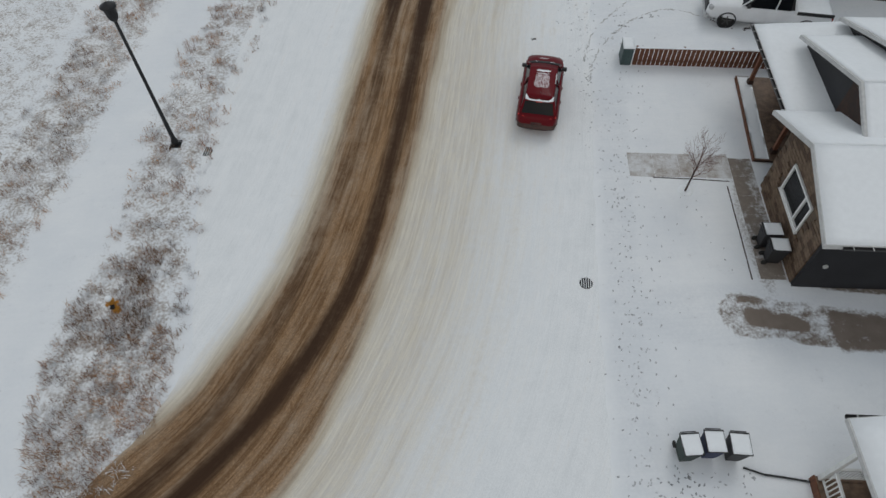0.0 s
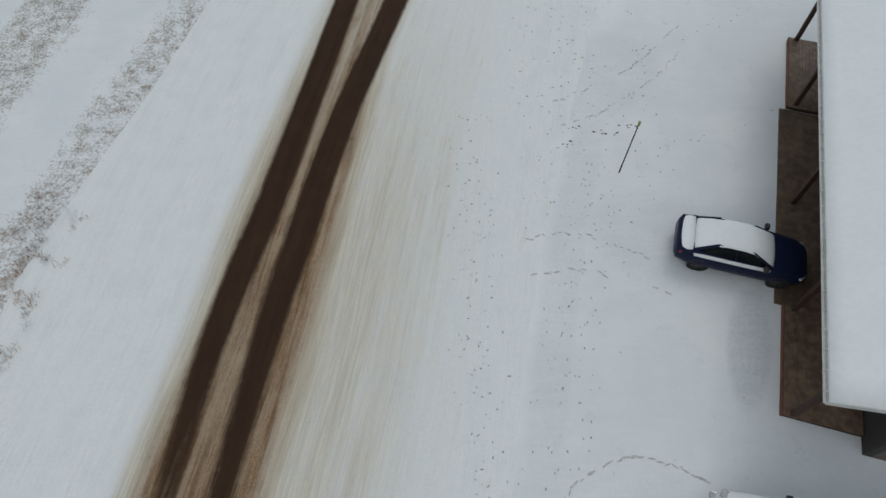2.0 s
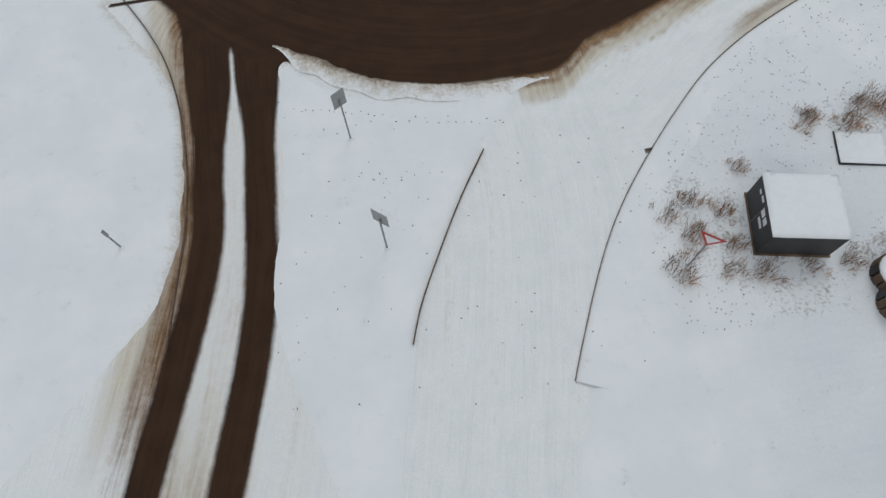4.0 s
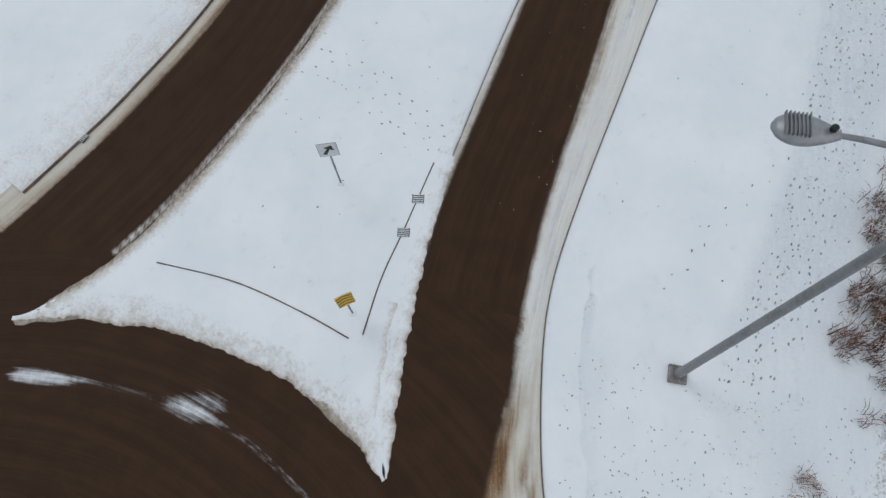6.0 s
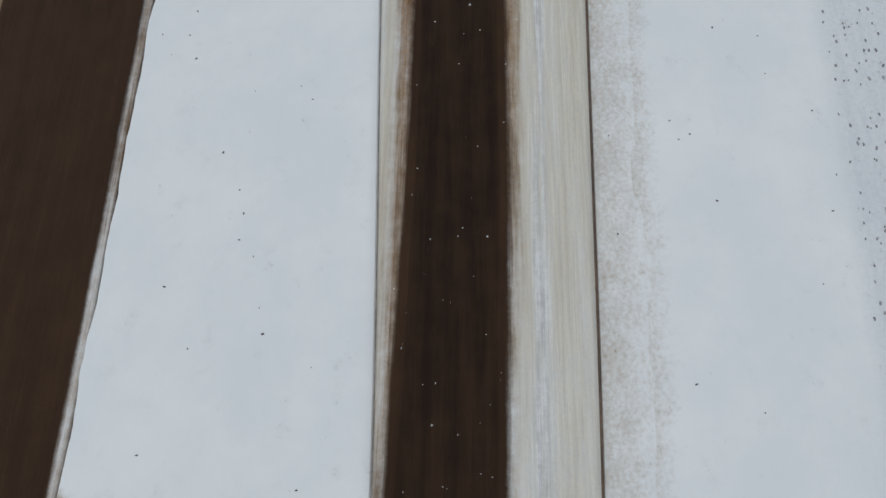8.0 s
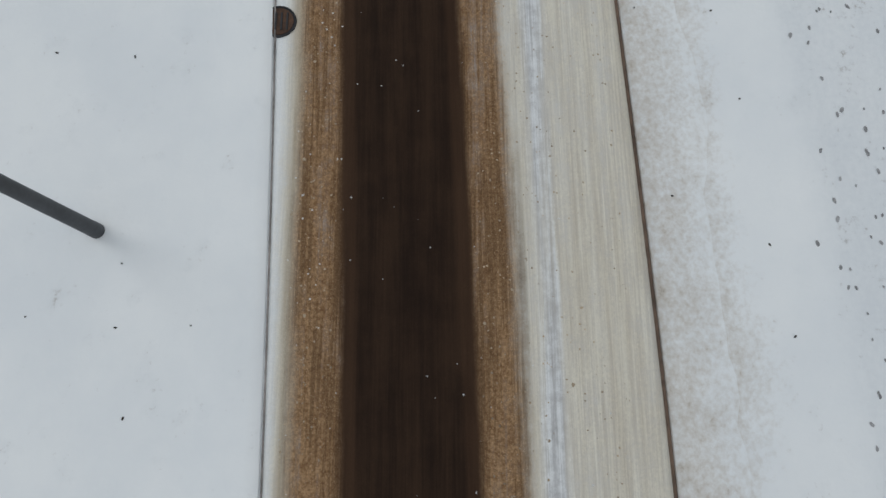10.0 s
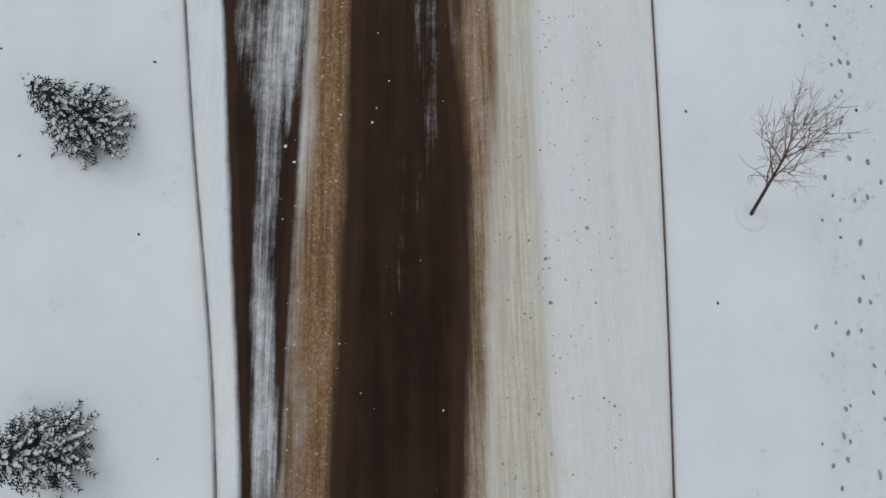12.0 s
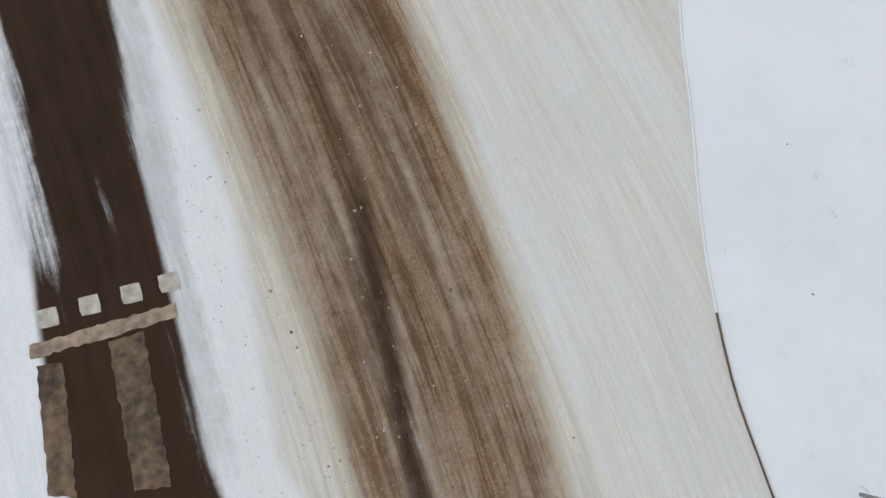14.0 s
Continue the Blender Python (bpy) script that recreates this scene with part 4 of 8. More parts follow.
kerb("kerb_far", FAR_LEFT[(FAR_LEFT[:, 0] > 37) & (FAR_LEFT[:, 0] < 215)], 1, "dark kerb edge of the far carriageway", 0.55)
ring_angles = np.linspace(0, 2 * math.pi, 160)
ribbon("kerb_island", np.stack([ISLE[0] - 0.25 + 5.2 * np.cos(ring_angles), ISLE[1] + 5.2 * np.sin(ring_angles)], 1), [(-0.026, 0.05), (-0.024, 0.125), (0.02, 0.125), (0.024, 0.05)], KERB, "thin dark ring kerb on the central island", "kerb")
for name, pts in (("kerb_splitter", [(11.6, 62.4), (12.1, 63.7), (13, 65.4), (14.1, 67.3), (15.3, 69.1)]), ("kerb_entry", [(3.7, 63.6), (4.0, 65.3), (4.5, 68.6), (4.5, 71.8), (4.0, 74.9), (3.2, 77.1), (2, 79.4)]), ("kerb_nose", [(36, 87.9), (35.9, 85.2), (35.4, 82.8), (34.9, 81.1)]), ("kerb_nose_right", [(35.1, 80.7), (37, 80.6), (38.8, 80.3), (41.4, 79.9)])):
    ribbon(name, spline(pts, 0.25), [(-0.022, 0.03), (-0.02, 0.115), (0.018, 0.115), (0.02, 0.03)], KERB, "dark kerb edge showing through the snow", "kerb")

# ---- ploughed banks of lumpy, gritty snow along the wet lanes ----
def snow_bank(name, points, side, width, height, dirt, label, closed=False):
    """A ploughed bank along a line; dirt gives the grit at its start and its end."""
    line = np.array(points) if closed else spline(points, 0.08)
    cols = 18
    way = np.gradient(line, axis=0)
    way /= np.maximum(np.linalg.norm(way, axis=1, keepdims=True), 1e-6)
    across = np.stack([-way[:, 1], way[:, 0]], 1) * side
    u = np.linspace(0, 1, cols)
    ends = np.ones(len(line)) if closed else smooth(np.arange(len(line)), 0, 20) * smooth(np.arange(len(line))[::-1], 0, 30)
    ragged = np.array([0.10 * noise.noise((a * 1.7, b * 1.7, 1)) + 0.07 * noise.noise((a * 5.1, b * 5.1, 2)) for a, b in line])
    off = -0.12 + (width * (0.9 + 0.15 * wobble(line[:, 0], line[:, 1], 2.7, 23)) * (0.12 + 0.88 * ends))[:, None] * u[None] + (0.45 if closed else 1) * ragged[:, None] * (1 - u[None])
    x = (line[:, 0, None] + across[:, 0, None] * off).ravel()
    y = (line[:, 1, None] + across[:, 1, None] * off).ravel()
    uu = np.tile(u, len(line))
    lumps = np.array([0.6 * noise.noise((a * 2.3, b * 2.3, 3)) + 0.5 * noise.noise((a * 6.3, b * 6.3, 5)) + 0.5 * noise.noise((a * 14, b * 14, 7)) for a, b in zip(x, y)])
    z = -0.02 + (0.135 + height * lumps) * smooth(uu, 0.0, 0.3) - 0.075 * smooth(uu, 0.55, 1.0)
    z = z * np.repeat(0.3 + 0.7 * ends, cols)
    k = np.arange(len(line) * cols).reshape(len(line), cols)
    faces = np.stack([k[:-1, :-1], k[1:, :-1], k[1:, 1:], k[:-1, 1:]], -1).reshape(-1, 4)
    if side > 0:
        faces = faces[:, ::-1]
    grit = np.clip(np.repeat(np.linspace(dirt[0], dirt[1], len(line)), cols) * (1.25 - 0.95 * uu) + 0.35 * lumps + 0.45 * (1 - smooth(uu, 0.03, 0.22)), 0, 1.4)
    cover = np.stack([grit, np.zeros(len(x)), np.zeros(len(x))], 1)
    return tagged(sheet(name, x, y, z, faces, SNOW, cover), label, "snow bank", kind="structure")


snow_bank("bank_nose", [(31.15, 79.0), (31.9, 79.9), (32.75, 81.3), (33.35, 83.0), (33.75, 85), (33.9, 87), (33.75, 89.2), (33.55, 90.6), (33.3, 91.8)], -1, 1.45, 0.05, (0.55, 0.5), "lumpy ploughed snow bank with grit along the ring")
snow_bank("bank_arm", [(31.2, 79.02), (32.3, 79.1), (34.5, 79.32), (37.8, 79.45), (40.3, 79.36), (42.6, 79.28), (45.5, 79.05)], 1, 0.95, 0.03, (0.5, 0.3), "low ploughed snow edge along the exit lane")
snow_bank("bank_splitter", [(8.05, 75.45), (9.9, 74.4), (11.0, 73.5), (12.6, 72.75), (15.2, 72.1), (17.2, 71.9), (18.4, 71.7)], -1, 1.0, 0.035, (1.15, 0.62), "gritty ploughed snow edge of the splitter island")
rim_turn = np.linspace(0, 2 * math.pi, 560)
snow_bank("bank_island", np.stack([ISLE[0] + 10.05 * np.cos(rim_turn), ISLE[1] + 10.05 * np.sin(rim_turn)], 1), 1, 0.6, 0.012, (0.75, 0.75), "dirty snow rim round the central island", True)

# ---- building blocks ----
def part(name, bm, mat, parent, label="", smooth_faces=False):
    me = bpy.data.meshes.new(name)
    if smooth_faces:
        for f in bm.faces:
            f.smooth = True
    bm.to_mesh(me)
    bm.free()
    me.materials.append(mat)
    ob = new(name, me)
    ob.parent = parent
    if label:
        ob["label"] = label
    return ob


def thing(name, m, label, category, group="", kind=""):
    ob = new(name)
    ob.empty_display_size = 0.2
    ob.matrix_world = m
    return tagged(ob, label, category, group, kind)


def single(name, bm, mat, m, label, category, group="", kind="", smooth_faces=False):
    ob = part(name, bm, mat, None, "", smooth_faces)
    ob.matrix_world = m
    return tagged(ob, label, category, group, kind)


def box(bm, lo, hi, bevel=0.0, m=None):
    made = bmesh.ops.create_cube(bm, size=1.0)["verts"]
    lo, hi = Vector(lo), Vector(hi)
    for v in made:
        v.co = Vector([(lo[k] + hi[k]) / 2 + v.co[k] * (hi[k] - lo[k]) for k in range(3)])
    if bevel:
        edges = list({e for v in made for e in v.link_edges})
        out = bmesh.ops.bevel(bm, geom=edges, offset=bevel, segments=2, profile=0.6, affect="EDGES")
        made = list({v for f in out["faces"] for v in f.verts} | {v for v in made if v.is_valid})
    if m is not None:
        bmesh.ops.transform(bm, matrix=m, verts=made)
    return bm


def tube(bm, p, q, r0, r1=None, n=10, caps=True):
    p, q = Vector(p), Vector(q)
    r1 = r0 if r1 is None else r1
    turn = (q - p).to_track_quat("Z", "Y")
    rings = []
    for c, r in ((p, r0), (q, r1)):
        rings.append([bm.verts.new(c + turn @ Vector((r * math.cos(6.2832 * k / n), r * math.sin(6.2832 * k / n), 0))) for k in range(n)])
    for k in range(n):
        bm.faces.new((rings[0][k], rings[0][(k + 1) % n], rings[1][(k + 1) % n], rings[1][k]))
    if caps:
        bm.faces.new(rings[0][::-1])
        bm.faces.new(rings[1])
    return bm


def loft(bm, rings, caps=True, closed=True):
    rows = [[bm.verts.new(p) for p in ring] for ring in rings]
    n = len(rows[0])
    for a, b in zip(rows, rows[1:]):
        for k in range(n if closed else n - 1):
            bm.faces.new((a[k], a[(k + 1) % n], b[(k + 1) % n], b[k]))
    if caps:
        bm.faces.new(rows[0][::-1])
        bm.faces.new(rows[-1])
    bmesh.ops.recalc_face_normals(bm, faces=bm.faces[:])
    return bm


def slab(bm, corners, thick):
    """A plate under a polygon of 3D corners."""
    top = [bm.verts.new(c) for c in corners]
    low = [bm.verts.new(Vector(c) - Vector((0, 0, thick))) for c in corners]
    bm.faces.new(top)
    bm.faces.new(low[::-1])
    n = len(top)
    for k in range(n):
        bm.faces.new((top[k], low[k], low[(k + 1) % n], top[(k + 1) % n]))
    bmesh.ops.recalc_face_normals(bm, faces=bm.faces[:])
    return bm


def lathe(bm, rows, n=14, centre=(0, 0, 0)):
    return loft(bm, [[(centre[0] + r * math.cos(6.2832 * k / n), centre[1] + r * math.sin(6.2832 * k / n), centre[2] + z) for k in range(n)] for r, z in rows])


def hoop(bm, rows, n=24):
    """An open ring with the given section."""
    return loft(bm, [[(r * math.cos(6.2832 * k / n), r * math.sin(6.2832 * k / n), z) for k in range(n)] for r, z in rows], caps=False)


def new_bm():
    return bmesh.new()


def snow_cap(bm, x0, y0, x1, y1, z, height=0.09, rim=0.05, cell=0.25, seed=0, slope=None):
    """A soft layer of snow with rounded rims on a flat or sloping top."""
    nx, ny = max(3, int((x1 - x0) / cell)), max(3, int((y1 - y0) / cell))
    grid = []
    for i in range(nx + 1):
        row = []
        for j in range(ny + 1):
            u, v = x0 + (x1 - x0) * i / nx, y0 + (y1 - y0) * j / ny
            edge = min(i, j, nx - i, ny - j)
            lift = height * (0.12 if edge == 0 else 1.0) + 0.012 * noise.noise((u * 1.3 + seed, v * 1.3, seed))
            row.append(bm.verts.new((u, v, (slope(u, v) if slope else z) + lift)))
        grid.append(row)
    for i in range(nx):
        for j in range(ny):
            bm.faces.new((grid[i][j], grid[i + 1][j], grid[i + 1][j + 1], grid[i][j + 1]))
    border = [grid[i][0] for i in range(nx + 1)] + [grid[nx][j] for j in range(1, ny + 1)] + [grid[i][ny] for i in range(nx - 1, -1, -1)] + [grid[0][j] for j in range(ny - 1, 0, -1)]
    low = [bm.verts.new((v.co.x, v.co.y, (slope(v.co.x, v.co.y) if slope else z) + 0.004)) for v in border]
    for k in range(len(border)):
        bm.faces.new((border[k], low[k], low[(k + 1) % len(border)], border[(k + 1) % len(border)]))
    bmesh.ops.recalc_face_normals(bm, faces=bm.faces[:])
    return bm


FRESH = plain("fresh_snow", (0.82, 0.84, 0.855), 0.85, grain=0.015, scale=5, bump=0.06)
BLACK = plain("black_metal", (0.018, 0.018, 0.02), 0.5, 0.3, scale=20)
STEEL = plain("galvanised_steel", (0.25, 0.255, 0.26), 0.55, 0.35, scale=9)
RUBBER = plain("rubber", (0.02, 0.019, 0.018), 0.85)
PLASTIC = plain("black_plastic", (0.022, 0.022, 0.024), 0.6)
GLASS = plain("dark_glass", (0.006, 0.007, 0.009), 0.16, grain=0.05, bump=0.0)
GLASS.node_tree.nodes["Principled BSDF"].inputs["Specular IOR Level"].default_value = 0.16
WHITE = plain("white_paint", (0.72, 0.72, 0.70), 0.5, grain=0.05, scale=8)
CHROME = plain("chrome", (0.5, 0.5, 0.5), 0.3, 0.9, bump=0)
CEDAR = plain("red_brown_cedar", (0.135, 0.052, 0.026), 0.75, grain=0.28, scale=5, stretch=(6, 6, 0.7))
DECKWOOD = plain("wet_deck_boards", (0.15, 0.098, 0.066), 0.6, grain=0.28, scale=4, stretch=(1, 1, 1))
CONCRETE = plain("damp_concrete", (0.135, 0.09, 0.06), 0.8, grain=0.25, scale=3)

# ---- vehicles (nose along +y, wheels on z = 0) ----
def paint(name, colour, grime, grime_top=0.62):
    """Car lacquer with road salt on the lower flanks."""
    mat, n, l, bsdf = material(name, 0.32)
    co = n.new("ShaderNodeTexCoord").outputs["Object"]
    axes = n.new("ShaderNodeSeparateXYZ")
    l.new(co, axes.inputs[0])
    spots = noise_of(n, l, co, 9.0, 5, 0.65)
    film = noise_of(n, l, co, 1.3, 3, 0.5)
    salt = math_of(n, l, "ADD", math_of(n, l, "MULTIPLY", axes.outputs[2], -1.6), math_of(n, l, "MULTIPLY_ADD", spots, 0.7, 1.6 * grime_top - 0.35))
    base = mix_of(n, l, film, tuple(c * 0.8 for c in colour), tuple(min(1, c * 1.12) for c in colour))
    l.new(mix_of(n, l, math_of(n, l, "MULTIPLY", step_of(n, l, salt, 0.0, 0.9), grime), base, (0.21, 0.165, 0.125)), bsdf.inputs["Base Color"])
    bsdf.inputs["Coat Weight"].default_value, bsdf.inputs["Coat Roughness"].default_value = 0.08, 0.12
    bsdf.inputs["Specular IOR Level"].default_value = 0.08
    return mat


RED_PAINT = paint("dark_red_lacquer", (0.125, 0.0045, 0.009), 0.4)
WHITE_PAINT = paint("white_lacquer", (0.76, 0.775, 0.79), 0.6, 0.66)
BLUE_PAINT = paint("navy_lacquer", (0.011, 0.016, 0.045), 0.35)
LAMP_RED = plain("red_lamp_glass", (0.22, 0.012, 0.010), 0.3, grain=0.2)
LAMP_CLEAR = plain("clear_lamp_glass", (0.42, 0.43, 0.44), 0.25, grain=0.1)
LAMP_LIT, ln, ll, lb = material("lit_red_lamp", 0.4)
lb.inputs["Base Color"].default_value = (0.5, 0.02, 0.015, 1)
lb.inputs["Emission Color"].default_value, lb.inputs["Emission Strength"].default_value = (1.0, 0.06, 0.03, 1), 0.16


def hull_ring(y, w, low, top, crown=0.02, tuck=0.1):
    half = [(0.0, low), (w * 0.8, low), (w * 0.95, low + 0.07), (w, low + 0.22), (w, (low + top) / 2 + 0.05), (w * 0.985, top - 0.16), (w * 0.94, top - 0.05), (w - tuck, top), (w * 0.5, top + crown * 0.8), (0.0, top + crown)]
    return [(x, y, z) for x, z in half] + [(-x, y, z) for x, z in half[-2:0:-1]]


def pane(bm, a, b, c, d, bulge, steps=6):
    """A curved sheet over the four corners a b c d, with its rim turned in."""
    a, b, c, d = map(Vector, (a, b, c, d))
    nrm = (b - a).cross(d - a).normalized()
    rows = []
    for i in range(steps + 1):
        row = []
        for j in range(steps + 1):
            u, v = i / steps, j / steps
            p = a * (1 - u) * (1 - v) + b * u * (1 - v) + c * u * v + d * (1 - u) * v
            p = p + nrm * bulge * (1 - (2 * u - 1) ** 2) * (1 - 0.5 * (2 * v - 1) ** 2)
            row.append(bm.verts.new(p))
        rows.append(row)
    for i in range(steps):
        for j in range(steps):
            bm.faces.new((rows[i][j], rows[i + 1][j], rows[i + 1][j + 1], rows[i][j + 1]))
    return bm


DULL_RIM = plain("dull_alloy", (0.07, 0.068, 0.066), 0.6, 0.4, grain=0.2)


def wheel(parent, x, y, radius, width):
    s = 1 if x > 0 else -1
    w = part("wheel", lathe(new_bm(), [(radius * 0.68, -width / 2), (radius * 0.96, -width / 2), (radius, -width * 0.3), (radius, width * 0.3), (radius * 0.96, width / 2), (radius * 0.68, width / 2)], 22), RUBBER, parent, "black winter tyre with packed snow", True)
    w.matrix_local = pose(x, y, radius, 0, 90, 0)
    rim = new_bm()
    lathe(rim, [(radius * 0.7, -0.02), (radius * 0.7, 0.01), (radius * 0.6, 0.015), (radius * 0.16, 0.03), (0.02, 0.035)], 20)
    for k in range(5):
        box(rim, (radius * 0.1, -0.03, 0.012), (radius * 0.66, 0.03, 0.05), 0.008, pose(0, 0, 0, 0, 0, 72 * k))
    r = part("rim", rim, DULL_RIM, w, "dull grey alloy rim")
    r.matrix_local = pose(0, 0, s * width * 0.36, 0, 0 if s > 0 else 180, 0)
    return w


def vehicle(name, m, lacquer, spec, label, category):
    car = thing(name, m, label, category)
    body = part("body", loft(new_bm(), [hull_ring(*row) for row in spec["hull"]]), lacquer, car, "", True)
    (fy, fw, fz), (ty, tw, tz), (ry, rw, rz), (by, bw, bz) = spec["cab"]  # windscreen foot, windscreen head, rear head, rear foot
    core = new_bm()
    loft(core, [[(-fw + 0.05, fy - 0.05, fz - 0.08), (fw - 0.05, fy - 0.05, fz - 0.08), (bw - 0.05, by + 0.05, bz - 0.08), (-bw + 0.05, by + 0.05, bz - 0.08)], [(-tw + 0.05, ty - 0.04, tz - 0.05), (tw - 0.05, ty - 0.04, tz - 0.05), (rw - 0.05, ry + 0.04, rz - 0.05), (-rw + 0.05, ry + 0.04, rz - 0.05)]])
    part("cabin", core, PLASTIC, car)
    part("windscreen", pane(new_bm(), (-fw, fy, fz), (fw, fy, fz), (tw, ty, tz), (-tw, ty, tz), 0.05), GLASS, car, "dark curved windscreen", True)
    part("rear_window", pane(new_bm(), (bw, by, bz), (-bw, by, bz), (-rw, ry, rz), (rw, ry, rz), 0.03), GLASS, car, "black rear window", True)
    for s in (1, -1):
        a, b, c, d = (s * (fw + 0.05), fy - 0.22, fz), (s * (bw + 0.05), by + 0.28, bz), (s * (rw + 0.015), ry + 0.12, rz - 0.02), (s * (tw + 0.015), ty - 0.08, tz - 0.02)
        part("side_window", pane(new_bm(), *((a, b, c, d) if s > 0 else (b, a, d, c)), 0.03), GLASS, car, "", True)
        part("pillar", tube(new_bm(), (s * fw, fy, fz), (s * tw, ty, tz), 0.035, 0.03, 8), lacquer, car)
        part("pillar", tube(new_bm(), (s * (bw + 0.02), by + 0.03, bz), (s * rw, ry, rz), 0.06, 0.05, 8), lacquer, car)
        mid = spec["pillar"]
        t = (fy - 0.22 - mid) / (fy - 0.22 - by - 0.28)
        part("pillar", tube(new_bm(), (s * (fw + 0.05 + (bw - fw) * t), mid, fz), (s * (tw + 0.02), mid - 0.05, tz - 0.01), 0.03, 0.03, 8), lacquer, car)
        my = spec["mirror"]
        mir = new_bm()
        box(mir, (s * 0.93 - 0.11, my - 0.07, fz + 0.02), (s * 0.93 + 0.11, my + 0.09, fz + 0.17), 0.035)
        tube(mir, (s * 0.80, my, fz + 0.03), (s * 0.90, my, fz + 0.07), 0.03, 0.03, 8)
        part("mirror", mir, PLASTIC, car, "black door mirror", True)
        for kind, key, mat in (("headlight", "head", LAMP_CLEAR), ("tail_light", "tail", spec["lamp"])):
            hx, hy, hz, sx, sy, sz, turn = spec[key]
            lamp = part(kind, box(new_bm(), (-sx, -sy, -sz), (sx, sy, sz), min(sx, sy, sz) * 0.6), mat, car, "", True)
            lamp.matrix_local = pose(s * hx, hy, hz, 0, 0, s * turn)
        for wy in spec["axles"]:
            wheel(car, s * spec["track"], wy, spec["radius"], 0.22)
            arch = part("wheel_arch", hoop(new_bm(), [(spec["radius"] * 1.0, -0.05), (spec["radius"] * 1.16, -0.05), (spec["radius"] * 1.16, 0.012), (spec["radius"] * 1.0, 0.018), (spec["radius"] * 1.0, -0.05)], 24), PLASTIC, car, "black wheel arch trim")
            arch.matrix_local = pose(s * spec["flank"], wy, spec["radius"] + 0.02, 0, 90 * s, 0)
        for hy in spec["handles"]:
            part("door_handle", box(new_bm(), (s * 0.945 - 0.02, hy - 0.09, fz - 0.22), (s * 0.945 + 0.02, hy + 0.09, fz - 0.18), 0.012), lacquer, car)
    roof = new_bm()
    rows = []
    for k in range(9):
        u = k / 8
        y, w, z = ty + (ry - ty) * u, tw + (rw - tw) * u, tz + (rz - tz) * u
        lift = 0.05 * (1 - (2 * u - 1) ** 2)
        rows.append([(w * q, y + 0.05 * (1 - q * q) * (1 if k == 0 else (-1 if k == 8 else 0)), z + (0.045 + lift) * (1 - abs(q) ** 3)) for q in (-1, -0.94, -0.7, -0.35, 0, 0.35, 0.7, 0.94, 1)] + [(w * q, y, z - 0.03) for q in (0.9, 0, -0.9)])
    loft(roof, rows)
    part("roof", roof, lacquer, car, "", True)
    return car, body


def patch_of_snow(bm, outline, z_of, lift=0.012):
    """Thin snow left on a panel: outline rows of (x, y)."""
    ring = [bm.verts.new((x, y, z_of(x, y) + 0.003)) for x, y in outline]
    cx, cy = sum(p[0] for p in outline) / len(outline), sum(p[1] for p in outline) / len(outline)
    inner = [bm.verts.new((cx + (x - cx) * 0.86, cy + (y - cy) * 0.86, z_of(cx + (x - cx) * 0.86, cy + (y - cy) * 0.86) + lift)) for x, y in outline]
    mid = bm.verts.new((cx, cy, z_of(cx, cy) + lift))
    n = len(ring)
    for k in range(n):
        bm.faces.new((ring[k], ring[(k + 1) % n], inner[(k + 1) % n], inner[k]))
        bm.faces.new((inner[k], inner[(k + 1) % n], mid))
    bmesh.ops.recalc_face_normals(bm, faces=bm.faces[:])
    return bm


def ragged(x0, y0, x1, y1, seed, wobbly=0.06, n=26):
    rng = random.Random(seed)
    out = []
    for k in range(n):
        a = 6.2832 * k / n
        c, s = math.cos(a), math.sin(a)
        e = (abs(c) ** 4 + abs(s) ** 4) ** 0.25
        r = (1 + rng.uniform(-wobbly, wobbly) * 2) / e
        out.append(((x0 + x1) / 2 + (x1 - x0) / 2 * c * r, (y0 + y1) / 2 + (y1 - y0) / 2 * s * r))
    return out


THIN_SNOW, tn, tl, tb = material("melting_snow_film", 0.7)
film = noise_of(tn, tl, tn.new("ShaderNodeTexCoord").outputs["Object"], 16, 5, 0.7, (1.5, 0.5, 1))
tl.new(mix_of(tn, tl, step_of(tn, tl, film, 0.38, 0.6), (0.16, 0.03, 0.033), (0.62, 0.56, 0.57)), tb.inputs["Base Color"])

SUV = dict(
    hull=[(-2.34, 0.56, 0.42, 0.80, 0.0, 0.05), (-2.30, 0.72, 0.36, 0.93, 0.01, 0.06), (-2.18, 0.84, 0.30, 1.03), (-1.95, 0.91, 0.26, 1.07), (-1.2, 0.935, 0.24, 1.07), (0, 0.935, 0.24, 1.05), (0.9, 0.93, 0.24, 1.05), (1.3, 0.92, 0.24, 1.06, 0.03), (1.65, 0.90, 0.26, 1.02, 0.05), (1.9, 0.855, 0.28, 0.97, 0.05), (2.06, 0.79, 0.30, 0.92, 0.05), (2.18, 0.69, 0.34, 0.86, 0.04), (2.27, 0.55, 0.40, 0.78, 0.02), (2.31, 0.40, 0.46, 0.70, 0.0)],
    cab=[(1.34, 0.77, 1.06), (0.66, 0.63, 1.55), (-1.70, 0.62, 1.57), (-2.12, 0.74, 1.07)], pillar=-0.25, mirror=0.98, axles=(1.4, -1.33), track=0.80, flank=0.925, radius=0.35,
    handles=(0.0, -0.95), head=(0.68, 1.98, 0.86, 0.15, 0.10, 0.05, -44), tail=(0.70, -2.16, 0.98, 0.15, 0.035, 0.022, 24), lamp=LAMP_LIT)
suv, _ = vehicle("suv", pose(4.71, 23.2, 0.02, 0, 0, -11.8), RED_PAINT, SUV, "dark red suv with melting snow on its roof, tail lights lit", "car")
GRIME = plain("salted_bumper_plastic", (0.06, 0.032, 0.026), 0.75, grain=0.3, scale=9)
